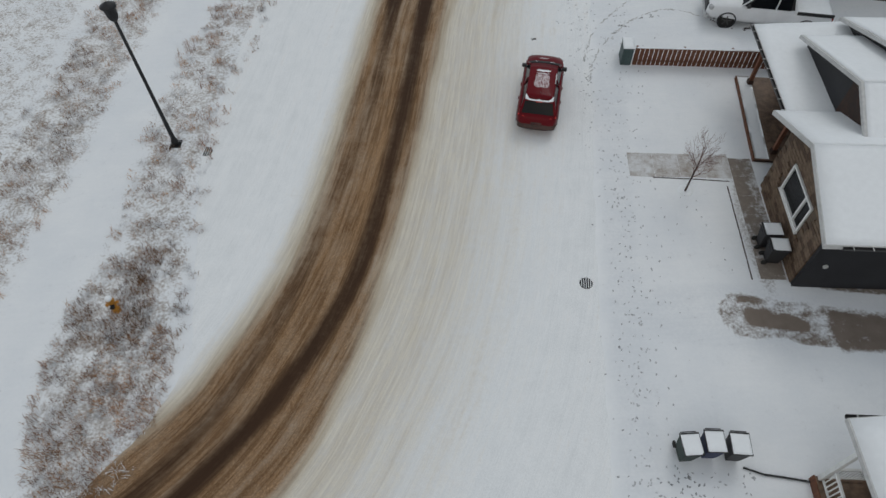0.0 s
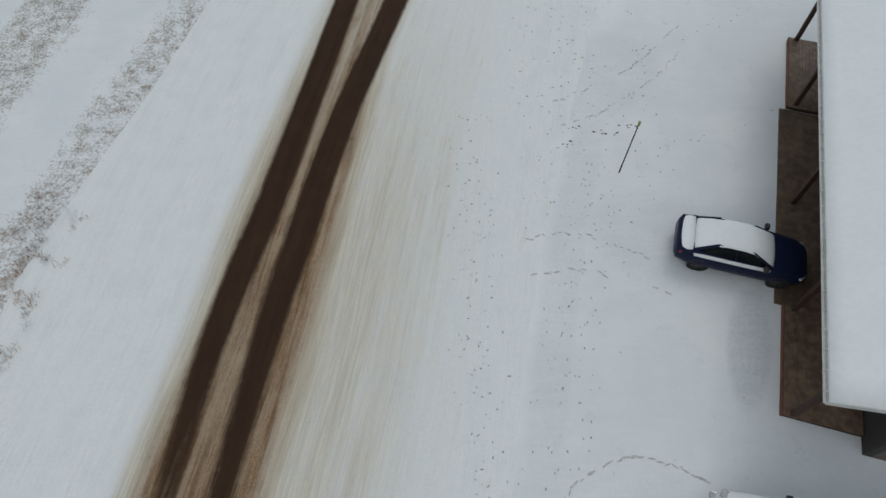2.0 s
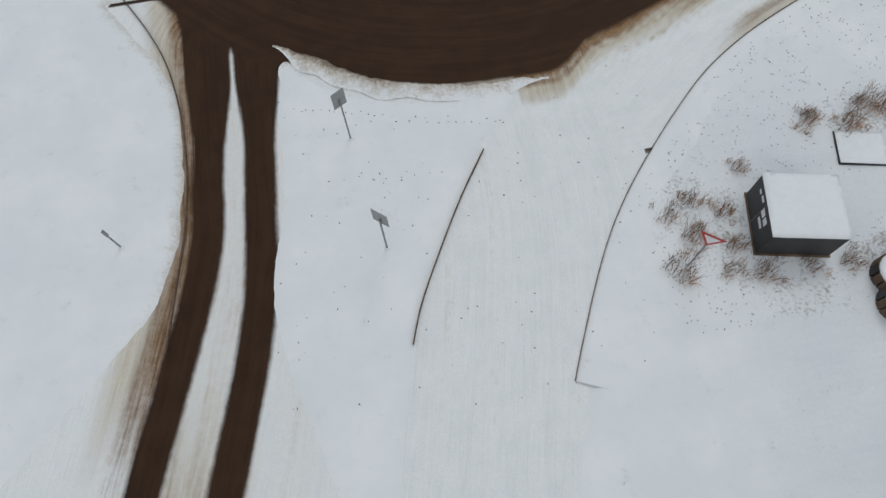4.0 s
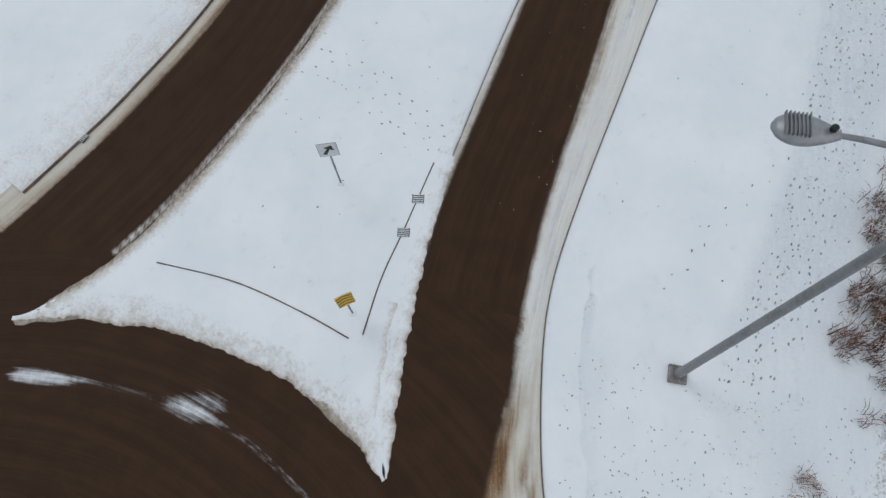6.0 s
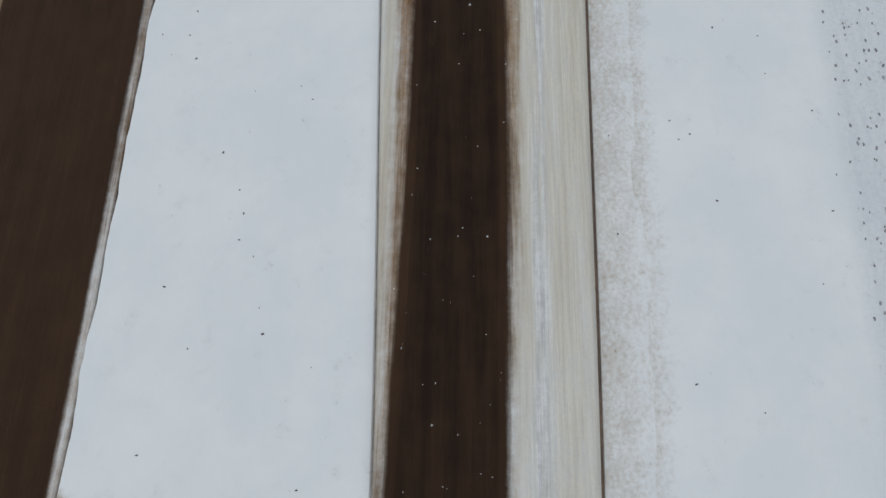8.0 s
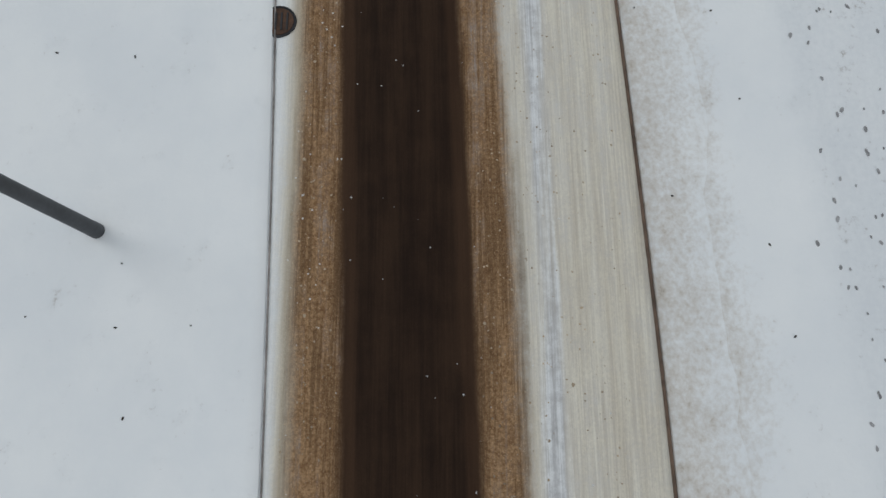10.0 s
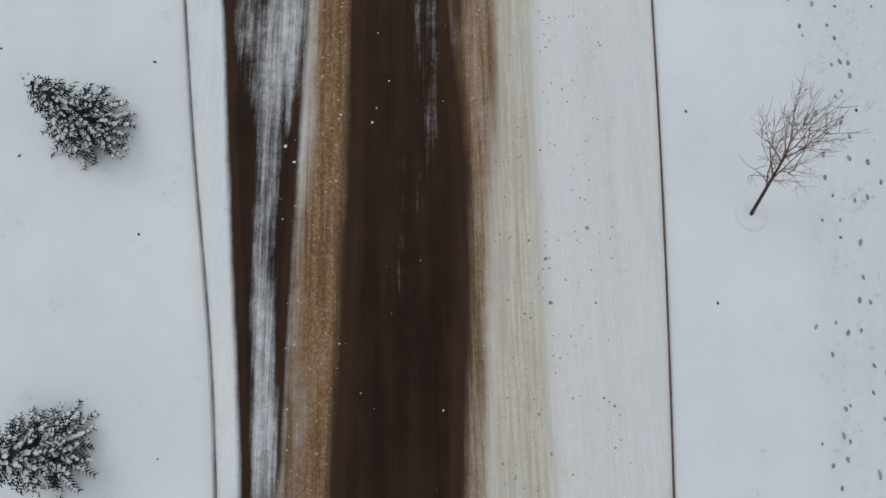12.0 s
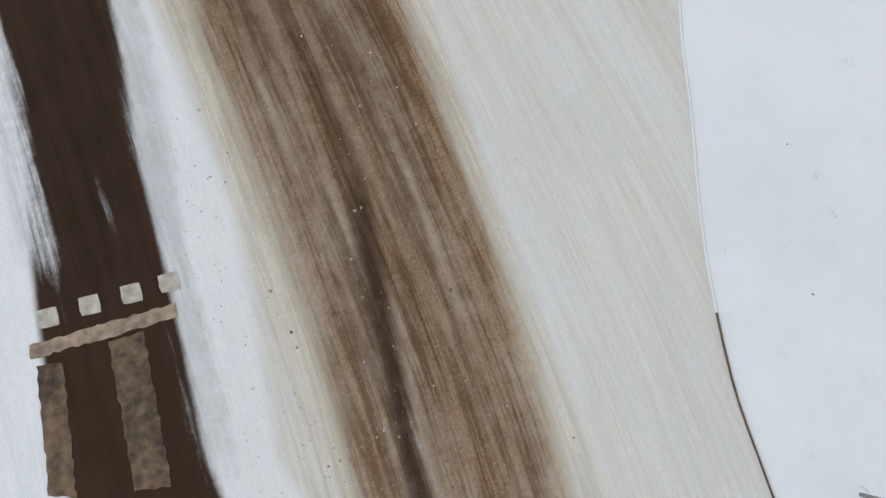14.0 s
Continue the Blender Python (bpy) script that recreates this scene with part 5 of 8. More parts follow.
part("bumper", loft(new_bm(), [[(x, -2.40 + 0.14 * (x / 0.84) ** 4, 0.40), (x, -2.41 + 0.14 * (x / 0.84) ** 4, 0.58), (x, -2.36 + 0.14 * (x / 0.84) ** 4, 0.66), (x, -2.1, 0.66), (x, -2.1, 0.40)] for x in (-0.84, -0.72, -0.5, -0.2, 0.2, 0.5, 0.72, 0.84)]), GRIME, suv, "rounded rear bumper grey with road salt", True)
part("number_plate", box(new_bm(), (-0.24, -2.352, 0.68), (0.24, -2.32, 0.78), 0.01), GRIME, suv, "dirty number plate")
part("cowl", loft(new_bm(), [[(x, 1.28 + 0.06 * (1 - (x / 0.78) ** 2), 1.09 + 0.045 * (1 - (x / 0.78) ** 2)), (x, 1.42 + 0.08 * (1 - (x / 0.78) ** 2), 1.08 + 0.035 * (1 - (x / 0.78) ** 2)), (x, 1.46, 1.02), (x, 1.30, 1.02)] for x in (-0.78, -0.5, -0.2, 0.2, 0.5, 0.78)]), PLASTIC, suv, "black cowl below the windscreen")
part("spoiler", box(new_bm(), (-0.6, -1.86, 1.53), (0.6, -1.55, 1.575), 0.018), RED_PAINT, suv)
part("brake_light", box(new_bm(), (-0.14, -1.875, 1.535), (0.14, -1.855, 1.56), 0.005), LAMP_LIT, suv)
part("antenna", loft(new_bm(), [[(-0.025, -1.25, 1.62), (0.025, -1.25, 1.62), (0.0, -1.4, 1.62)], [(-0.006, -1.36, 1.70), (0.006, -1.36, 1.70), (0, -1.4, 1.69)]]), PLASTIC, suv, "black fin antenna")
part("grille", box(new_bm(), (-0.5, 2.26, 0.5), (0.5, 2.33, 0.66), 0.02), PLASTIC, suv)
part("wiper", tube(tube(new_bm(), (-0.6, 1.2, 1.10), (0.05, 1.13, 1.14), 0.012, 0.012, 6), (0.0, 1.2, 1.10), (0.62, 1.12, 1.13), 0.012, 0.012, 6), PLASTIC, suv)
roof_z = lambda x, y: 1.555 + 0.05 + 0.05 * (1 - ((y + 0.56) / 1.12) ** 2) - 0.05 * abs(x / 0.62) ** 3
part("snow_film", patch_of_snow(new_bm(), ragged(-0.33, -1.02, 0.33, -0.05, 4, 0.05), roof_z, 0.006), THIN_SNOW, suv, "half-melted snow film on the roof")
part("snow_ridge", patch_of_snow(new_bm(), ragged(-0.31, 0.06, 0.31, 0.19, 5, 0.10), roof_z, 0.016), FRESH, suv, "white strip of snow on the roof")
part("snow_ridge", patch_of_snow(new_bm(), ragged(-0.30, -0.09, 0.31, -0.055, 6, 0.08), roof_z, 0.012), FRESH, suv, "white strip of snow on the roof")
def spoiler_snow():
    """White horseshoe of snow on the rear spoiler, with a thin tongue in the middle."""
    bm, rows, rng = new_bm(), [], random.Random(3)
    for k in range(41):
        x = -0.61 + 1.22 * k / 40
        edge = min(1.0, max(0.0, (abs(x) - 0.38) / 0.2))
        y0 = -1.865 + 0.09 * (x / 0.61) ** 4
        y1 = y0 + 0.085 + 0.24 * edge ** 2 + (0.14 * (1 - abs(x) / 0.045) if abs(x) < 0.045 else 0) + rng.uniform(-0.018, 0.018)
        rows.append([(x, y0, 1.58), (x, y0 + 0.012, 1.596), (x, (y0 + y1) / 2, 1.606), (x, y1 - 0.01, 1.60), (x, y1, 1.585)])
    return loft(bm, rows, closed=False, caps=False)


part("snow_rim", spoiler_snow(), FRESH, suv, "white horseshoe of snow on the rear spoiler", True)
part("snow_rim", patch_of_snow(new_bm(), ragged(0.585, -0.62, 0.615, 0.12, 9, 0.05), lambda x, y: 1.575, 0.012), FRESH, suv, "thin snow along the roof edge")
for x, y, w in ((-0.40, 1.42, 0.05), (0.36, 1.42, 0.12)):
    part("snow_crumb", patch_of_snow(new_bm(), ragged(x - w, y - 0.012, x + w, y + 0.012, int(w * 100), 0.12), lambda x, y: 1.118, 0.01), FRESH, suv, "crumb of snow below the windscreen")
part("snow_film", patch_of_snow(new_bm(), ragged(-0.28, 1.70, 0.14, 1.80, 11, 0.10), lambda x, y: 1.058, 0.006), THIN_SNOW, suv, "thin snow left on the bonnet")

def car_snow(rows, seed):
    """Soft snow over roof, glass and boot: rows of y, half width, height."""
    rings = []
    for k, (y, w, z) in enumerate(rows):
        ring = []
        for q in (-1, -0.96, -0.8, -0.55, -0.28, 0, 0.28, 0.55, 0.8, 0.96, 1):
            lift = 0.05 * (1 - abs(q) ** 3) if 0 < k < len(rows) - 1 else -0.01
            ring.append((w * q, y + 0.04 * (1 - q * q) * (1 if k > len(rows) / 2 else -1), z + lift - 0.05 * abs(q) ** 6 + 0.008 * noise.noise((q * 3, y * 2, seed))))
        rings.append(ring + [(w * q, y, z - 0.10) for q in (0.9, 0, -0.9)])
    return loft(new_bm(), rings)


PICKUP = dict(
    hull=[(-2.98, 0.90, 0.50, 1.12, 0.0, 0.06), (-2.9, 0.96, 0.42, 1.16, 0.0, 0.05), (-1.2, 0.98, 0.36, 1.17, 0.0, 0.05), (0.9, 0.98, 0.34, 1.17, 0.02), (1.35, 0.98, 0.34, 1.20, 0.05), (2.2, 0.96, 0.36, 1.16, 0.07), (2.7, 0.92, 0.40, 1.10, 0.06), (2.9, 0.86, 0.44, 1.02, 0.04), (3.0, 0.74, 0.5, 0.92, 0.0)],
    cab=[(1.45, 0.82, 1.2), (0.72, 0.70, 1.84), (-0.95, 0.70, 1.86), (-1.2, 0.80, 1.2)], pillar=-0.2, mirror=1.12, axles=(1.95, -1.85), track=0.85, flank=0.972, radius=0.4,
    handles=(0.25, -0.7), head=(0.78, 2.84, 0.98, 0.13, 0.10, 0.10, -24), tail=(0.88, -2.93, 0.95, 0.06, 0.05, 0.17, 0), lamp=LAMP_RED)
truck, _ = vehicle("pickup_truck", pose(16.85, 28.85, 0.09, 0, 0, 78), WHITE_PAINT, PICKUP, "white pickup truck with snow on its roof, parked in a drive", "truck")
for x in (-0.94, 0.94):
    part("bed_rail", box(new_bm(), (x - 0.04, -2.95, 1.1), (x + 0.04, -1.22, 1.26), 0.02), BLACK, truck, "black bed rail")
part("bed_snow", snow_cap(new_bm(), -0.86, -2.88, 0.86, -1.24, 1.165, 0.06, seed=3), FRESH, truck, "snow lying in the bed")
part("roof_snow", car_snow([(-0.9, 0.6, 1.86), (-0.7, 0.62, 1.89), (-0.1, 0.63, 1.91), (0.5, 0.62, 1.90), (0.66, 0.6, 1.87)], 4), FRESH, truck, "thin even snow on the cab roof", True)
part("grille", box(new_bm(), (-0.58, 2.93, 0.62), (0.58, 3.04, 1.0), 0.03), BLACK, truck)
part("bumper", box(new_bm(), (-0.9, 2.86, 0.42), (0.9, 3.1, 0.64), 0.05), CHROME, truck)

SEDAN = dict(
    hull=[(-2.32, 0.66, 0.42, 0.90, 0.0, 0.06), (-2.22, 0.82, 0.34, 1.0, 0.02), (-1.8, 0.89, 0.26, 1.02, 0.03), (-0.8, 0.91, 0.22, 0.98), (0.6, 0.91, 0.22, 0.97), (1.1, 0.90, 0.22, 0.99, 0.03), (1.8, 0.86, 0.26, 0.90, 0.05), (2.15, 0.76, 0.30, 0.80, 0.03), (2.3, 0.55, 0.38, 0.68, 0.0)],
    cab=[(1.0, 0.74, 0.99), (0.2, 0.58, 1.42), (-1.0, 0.58, 1.42), (-1.75, 0.68, 1.03)], pillar=-0.3, mirror=0.72, axles=(1.4, -1.38), track=0.76, flank=0.885, radius=0.33,
    handles=(0.05, -0.85), head=(0.66, 2.05, 0.74, 0.14, 0.1, 0.06, -36), tail=(0.70, -2.18, 0.86, 0.14, 0.06, 0.06, 22), lamp=LAMP_RED)
sedan, _ = vehicle("sedan", pose(16.85, 38.65, 0.09, 0, 0, -105.5), BLUE_PAINT, SEDAN, "navy blue sedan under thick snow, nosed under the eave", "car")
part("snow_cover", car_snow([(-1.72, 0.70, 1.09), (-1.62, 0.70, 1.15), (-1.3, 0.66, 1.31), (-1.0, 0.62, 1.43), (-0.6, 0.61, 1.475), (-0.1, 0.61, 1.475), (0.22, 0.62, 1.43), (0.6, 0.67, 1.24), (0.9, 0.72, 1.09), (1.0, 0.73, 1.03)], 6), FRESH, sedan, "smooth snow over roof, rear window and windscreen", True)
part("boot_snow", car_snow([(-2.2, 0.66, 1.0), (-2.12, 0.74, 1.03), (-1.95, 0.78, 1.05), (-1.78, 0.77, 1.07)], 7), FRESH, sedan, "snow on the boot lid", True)
for s in (-1, 1):
    part("shoulder_snow", car_snow([(y, 0.045, z) for y, z in ((-1.7, 0.985), (-1.2, 0.965), (-0.4, 0.955), (0.4, 0.955), (0.9, 0.975))], 9), FRESH, sedan, "thin snow along the waistline", True).location.x = s * 0.84

# ---- houses ----
STONE = plain("tan_ledge_stone", (0.17, 0.115, 0.075), 0.8, grain=0.22, scale=7, bump=0.3)
STONE_DARK = plain("brown_ledge_stone", (0.095, 0.058, 0.036), 0.8, grain=0.22, scale=7, bump=0.3)
MORTAR = plain("grey_brown_mortar", (0.115, 0.085, 0.062), 0.9, grain=0.15, scale=20)
SIDING = plain("near_black_siding", (0.013, 0.013, 0.016), 0.6, grain=0.2, scale=5)
TRIM = plain("off_white_trim", (0.52, 0.52, 0.51), 0.55, grain=0.08, scale=6)
TIMBER = plain("dark_stained_timber", (0.042, 0.02, 0.012), 0.7, grain=0.25, scale=5)
DARKWALL = plain("charcoal_wall_panel", (0.035, 0.03, 0.028), 0.7, grain=0.2, scale=3)
GREIGE = plain("taupe_wall_panel", (0.12, 0.10, 0.085), 0.7, grain=0.12, scale=3)
GUTTER = plain("dark_gutter_metal", (0.045, 0.043, 0.043), 0.5, 0.4, grain=0.15)


def prism(bm, outline, x0, x1):
    """A wall of outline rows (y, z) between x0 and x1."""
    return loft(bm, [[(x0, y, z) for y, z in outline], [(x1, y, z) for y, z in outline]])


def eave_gutter(parent, a, b, side, mat=None):
    """Open gutter with hanger straps along the eave from a to b."""
    a, b = Vector(a), Vector(b)
    out = Vector(side)
    bm = new_bm()
    ring = lambda p: [p + Vector((0, 0, 0.02)), p + out * 0.015 + Vector((0, 0, -0.07)), p + out * 0.09 + Vector((0, 0, -0.08)), p + out * 0.13 + Vector((0, 0, 0.02)), p + out * 0.115 + Vector((0, 0, 0.02)), p + out * 0.08 + Vector((0, 0, -0.06)), p + out * 0.025 + Vector((0, 0, -0.055))]
    loft(bm, [ring(a), ring(b)])
    g = part("gutter", bm, mat or GUTTER, parent, "dark metal gutter with light straps")
    for k in range(int((b - a).length / 0.62)):
        p = a.lerp(b, (k + 0.5) * 0.62 / (b - a).length)
        strap = new_bm()
        tube(strap, p + Vector((0, 0, 0.03)), p + out * 0.14 + Vector((0, 0, 0.03)), 0.016, n=5)
        part("strap", strap, TRIM, g)
    return g


def snow_field(parent, corners, lift, seed, name="snow_cover", steps=14):
    """A quilt of snow over a sloping roof plane with uneven, rounded rims."""
    a, b, c, d = map(Vector, corners)
    bm = new_bm()
    rows = []
    for i in range(steps + 1):
        row = []
        for j in range(steps + 1):
            u, v = i / steps, j / steps
            p = a * (1 - u) * (1 - v) + b * u * (1 - v) + c * u * v + d * (1 - u) * v
            edge = min(i, j, steps - i, steps - j)
            p.z += (lift * 0.55 if edge == 0 else lift) + 0.02 * noise.noise((p.x * 0.8, p.y * 0.8, seed)) + (0.012 * noise.noise((p.x * 4, p.y * 4, seed)))
            row.append(bm.verts.new(p))
        rows.append(row)
    for i in range(steps):
        for j in range(steps):
            bm.faces.new((rows[i][j], rows[i + 1][j], rows[i + 1][j + 1], rows[i][j + 1]))
    rim = [rows[i][0] for i in range(steps + 1)] + [rows[steps][j] for j in range(1, steps + 1)] + [rows[i][steps] for i in range(steps - 1, -1, -1)] + [rows[0][j] for j in range(steps - 1, 0, -1)]
    low = [bm.verts.new(v.co - Vector((0, 0, lift * 0.55))) for v in rim]
    for k in range(len(rim)):
        bm.faces.new((rim[k], low[k], low[(k + 1) % len(rim)], rim[(k + 1) % len(rim)]))
    bmesh.ops.recalc_face_normals(bm, faces=bm.faces[:])
    return part(name, bm, FRESH, parent, "smooth untouched snow layer", True)


def window_part(parent, y0, y1, z0, z1, x, split):
    w = part("window", box(new_bm(), (x + 0.02, y0, z0), (x + 0.05, y1, z1)), GLASS, parent, "dark double window in a white frame")
    f = 0.09
    for a, b in (((y0, z0), (y1, z0 + f)), ((y0, z1 - f), (y1, z1)), ((y0, z0 + f), (y0 + f, z1 - f)), ((y1 - f, z0 + f), (y1, z1 - f)), ((split - f / 2, z0 + f), (split + f / 2, z1 - f))):
        part("frame", box(new_bm(), (x - 0.06, a[0], a[1]), (x + 0.03, b[0], b[1]), 0.012), WHITE, w)
    part("sill", box(new_bm(), (x - 0.1, y0 - 0.04, z0 - 0.05), (x + 0.02, y1 + 0.04, z0 - 0.002), 0.012), WHITE, w)
    return w


def deck(parent, x0, x1, y0, y1, z, front):
    body = part("deck", box(new_bm(), (x0 + 0.03, y0 + 0.02, 0), (x1, y1 - 0.02, z - 0.035)), TIMBER, parent, "low brown timber deck")
    n = int((y1 - y0) / 0.145) if front == "x" else int((x1 - x0) / 0.145)
    for k in range(n):
        if front == "x":
            b = box(new_bm(), (x0, y0 + k * 0.145, z - 0.034), (x1, y0 + k * 0.145 + 0.138, z))
        else:
            b = box(new_bm(), (x0 + k * 0.145, y0, z - 0.034), (x0 + k * 0.145 + 0.138, y1, z))
        part("board", b, DECKWOOD, body)
    part("fascia_board", box(new_bm(), (x0 - 0.04, y0, 0.0), (x0 - 0.003, y1, z + 0.004), 0.006), CEDAR, body, "red-brown front board")
    return body


def stone_house():
    h = thing("house", pose(13.04, 12.75, 0, rz=-4), "single-storey house with tan stone gable and snowy roof", "house")
    ridge, top_y = 4.88, 2.5
    roof_z = lambda y: ridge - (0.43 * (y - top_y) if y > top_y else 0.36 * (top_y - y))
    under = lambda y: roof_z(y) - 0.2
    front = part("wall", prism(new_bm(), [(0, 0), (4.9, 0), (4.9, under(4.9)), (top_y, under(top_y)), (0, under(0))], 0.03, 0.25), MORTAR, h, "tan-brown ledge stone gable wall")
    part("side_wall", box(new_bm(), (0.0, -0.12, 0), (8.0, 0.0, under(0) - 0.01)), SIDING, h, "near-black horizontal siding")
    for k in range(15):
        b = new_bm()
        loft(b, [[(x, -0.122, 0.04 + k * 0.215), (x, -0.155, 0.04 + k * 0.215), (x, -0.128, 0.24 + k * 0.215), (x, -0.122, 0.24 + k * 0.215)] for x in (0.0, 8.0)])
        part("siding_board", b, SIDING, h)
    vent = part("vent", lathe(new_bm(), [(0.09, 0), (0.09, 0.06), (0.06, 0.07), (0.055, 0.03), (0.01, 0.03)], 18), TRIM, h, "small round white wall vent")
    vent.matrix_local = pose(0.6, -0.15, 1.5, 90, 0, 0)
    part("north_wall", box(new_bm(), (0.25, 4.7, 0), (2.4, 4.9, under(4.9) - 0.02)), DARKWALL, h, "charcoal wall beside the porch")
    window_part(front, 1.35, 3.55, 1.45, 2.82, 0.0, 1.95)
    roof = new_bm()
    south, north, x0, x1 = -0.85, 5.68, -0.6, 9.0
    slab(roof, [(x0, south, roof_z(south)), (x1, south, roof_z(south)), (x1, top_y, ridge), (x0, top_y, ridge)], 0.2)
    slab(roof, [(x0, top_y, ridge), (x1, top_y, ridge), (x1, north, roof_z(north)), (x0, north, roof_z(north))], 0.2)
    r = part("roof", roof, TRIM, h, "gable roof with off-white fascia")
    snow_field(r, [(x0 + 0.04, south + 0.03, roof_z(south)), (x1, south + 0.03, roof_z(south)), (x1, top_y + 0.01, ridge), (x0 + 0.04, top_y + 0.01, ridge)], 0.04, 1)
    snow_field(r, [(x0 + 0.04, top_y, ridge), (x1, top_y, ridge), (x1, north - 0.03, roof_z(north)), (x0 + 0.04, north - 0.03, roof_z(north))], 0.04, 2)
    eave_gutter(r, (0.0, south, roof_z(south) - 0.06), (9.0, south, roof_z(south) - 0.06), (0, -1, 0))
    # Porch: a nearly flat roof, with a wide dark dormer gable standing on it
    p_z = lambda x: 3.16 + 0.06 * (x - 0.1)
    pr = new_bm()
    slab(pr, [(0.1, 5.2, p_z(0.1)), (6.0, 5.2, p_z(6.0)), (6.0, 11.6, p_z(6.0)), (0.1, 11.6, p_z(0.1))], 0.18)
    porch = part("porch_roof", pr, TRIM, h, "snowy low-slope porch roof")
    snow_field(porch, [(0.13, 5.25, p_z(0.13)), (6.0, 5.25, p_z(6.0)), (6.0, 11.57, p_z(6.0)), (0.13, 11.57, p_z(0.13))], 0.035, 3)
    eave_gutter(porch, (0.1, 5.2, p_z(0.1) - 0.05), (0.1, 11.6, p_z(0.1) - 0.05), (-1, 0, 0))

    def dormer(x0, x1, wall_x, y_n, y_top, y_s, z_top, fall_n, fall_s, seed):
        """Gable that faces the street: an overhanging roof with a recessed dark face."""
        d_z = lambda y: z_top - (fall_n * (y - y_top) if y > y_top else fall_s * (y_top - y))
        face = part("dormer", prism(new_bm(), [(y_s, 3.0), (y_n - 0.1, 3.0), (y_n - 0.1, d_z(y_n - 0.1) - 0.15), (y_top, d_z(y_top) - 0.15), (y_s, d_z(y_s) - 0.15)], wall_x, wall_x + 0.16), SIDING, h, "dark dormer gable face")
        part("panel", prism(new_bm(), [(y_s + 0.4, 3.3), (y_top + 0.9, 3.3), (y_top + 0.9, d_z(y_top + 0.9) - 0.2), (y_top, d_z(y_top) - 0.2), (y_s + 0.4, d_z(y_s + 0.4) - 0.2)], wall_x - 0.04, wall_x - 0.003), TIMBER, face, "dark brown timber panel")
        dr = new_bm()
        slab(dr, [(x0, y_top, z_top), (x0, y_n, d_z(y_n)), (x1, y_n, d_z(y_n)), (x1, y_top, z_top)], 0.16)
        slab(dr, [(x0, y_s, d_z(y_s)), (x0, y_top, z_top), (x1, y_top, z_top), (x1, y_s, d_z(y_s))], 0.16)
        top = part("dormer_roof", dr, TRIM, h, "snowy dormer roof with grey rake board")
        snow_field(top, [(x0 + 0.12, y_top - 0.01, z_top), (x1, y_top - 0.01, z_top), (x1, y_n - 0.02, d_z(y_n - 0.02)), (x0 + 0.12, y_n - 0.02, d_z(y_n - 0.02))], 0.035, seed)
        snow_field(top, [(x0 + 0.12, y_s, d_z(y_s)), (x1, y_s, d_z(y_s)), (x1, y_top, z_top), (x0 + 0.12, y_top, z_top)], 0.035, seed + 1)

    dormer(1.45, 4.2, 1.9, 10.03, 5.0, 2.7, 5.52, 0.346, 0.5, 4)
    dormer(3.5, 9.0, 3.95, 11.4, 6.0, 1.0, 5.81, 0.386, 0.42, 15)
    part("back_wall", box(new_bm(), (2.4, 4.9, 0), (2.6, 11.5, 3.1)), DARKWALL, h, "charcoal wall behind the porch")
    part("porch_window", box(new_bm(), (2.34, 7.0, 0.9), (2.4, 8.8, 2.2), 0.02), GLASS, h, "dark porch window")
    part("porch_door", box(new_bm(), (2.32, 9.6, 0.27), (2.4, 10.6, 2.35), 0.02), TIMBER, h, "dark timber front door")
    floor_deck = deck(h, 0.0, 2.4, 6.2, 11.65, 0.27, "y")
    cap = new_bm()
    snow_cap(cap, 0.02, 6.25, 0.62, 11.6, 0.272, 0.02, cell=0.12, seed=4)
    part("snow_strip", cap, FRESH, floor_deck, "thin snow along the deck edge", True)
    floor_deck.matrix_local = pose(0, 6.2, 0, 0, 0, -4) @ pose(0, -6.2, 0)
    for y in (6.6, 11.1):
        b = new_bm()
        box(b, (0.78, y - 0.08, 0.27), (0.94, y + 0.08, p_z(0.85) - 0.18), 0.012)
        post = part("post", b, CEDAR, h, "square red-brown timber post")
        part("plinth", box(new_bm(), (0.74, y - 0.12, 0.272), (0.98, y + 0.12, 0.5), 0.015), TIMBER, post)
    part("beam", box(new_bm(), (0.76, 5.3, p_z(0.85) - 0.42), (0.96, 11.6, p_z(0.85) - 0.17), 0.012), TIMBER, h)
    return h, front, under


HOUSE, STONE_FRONT, UNDER = stone_house()


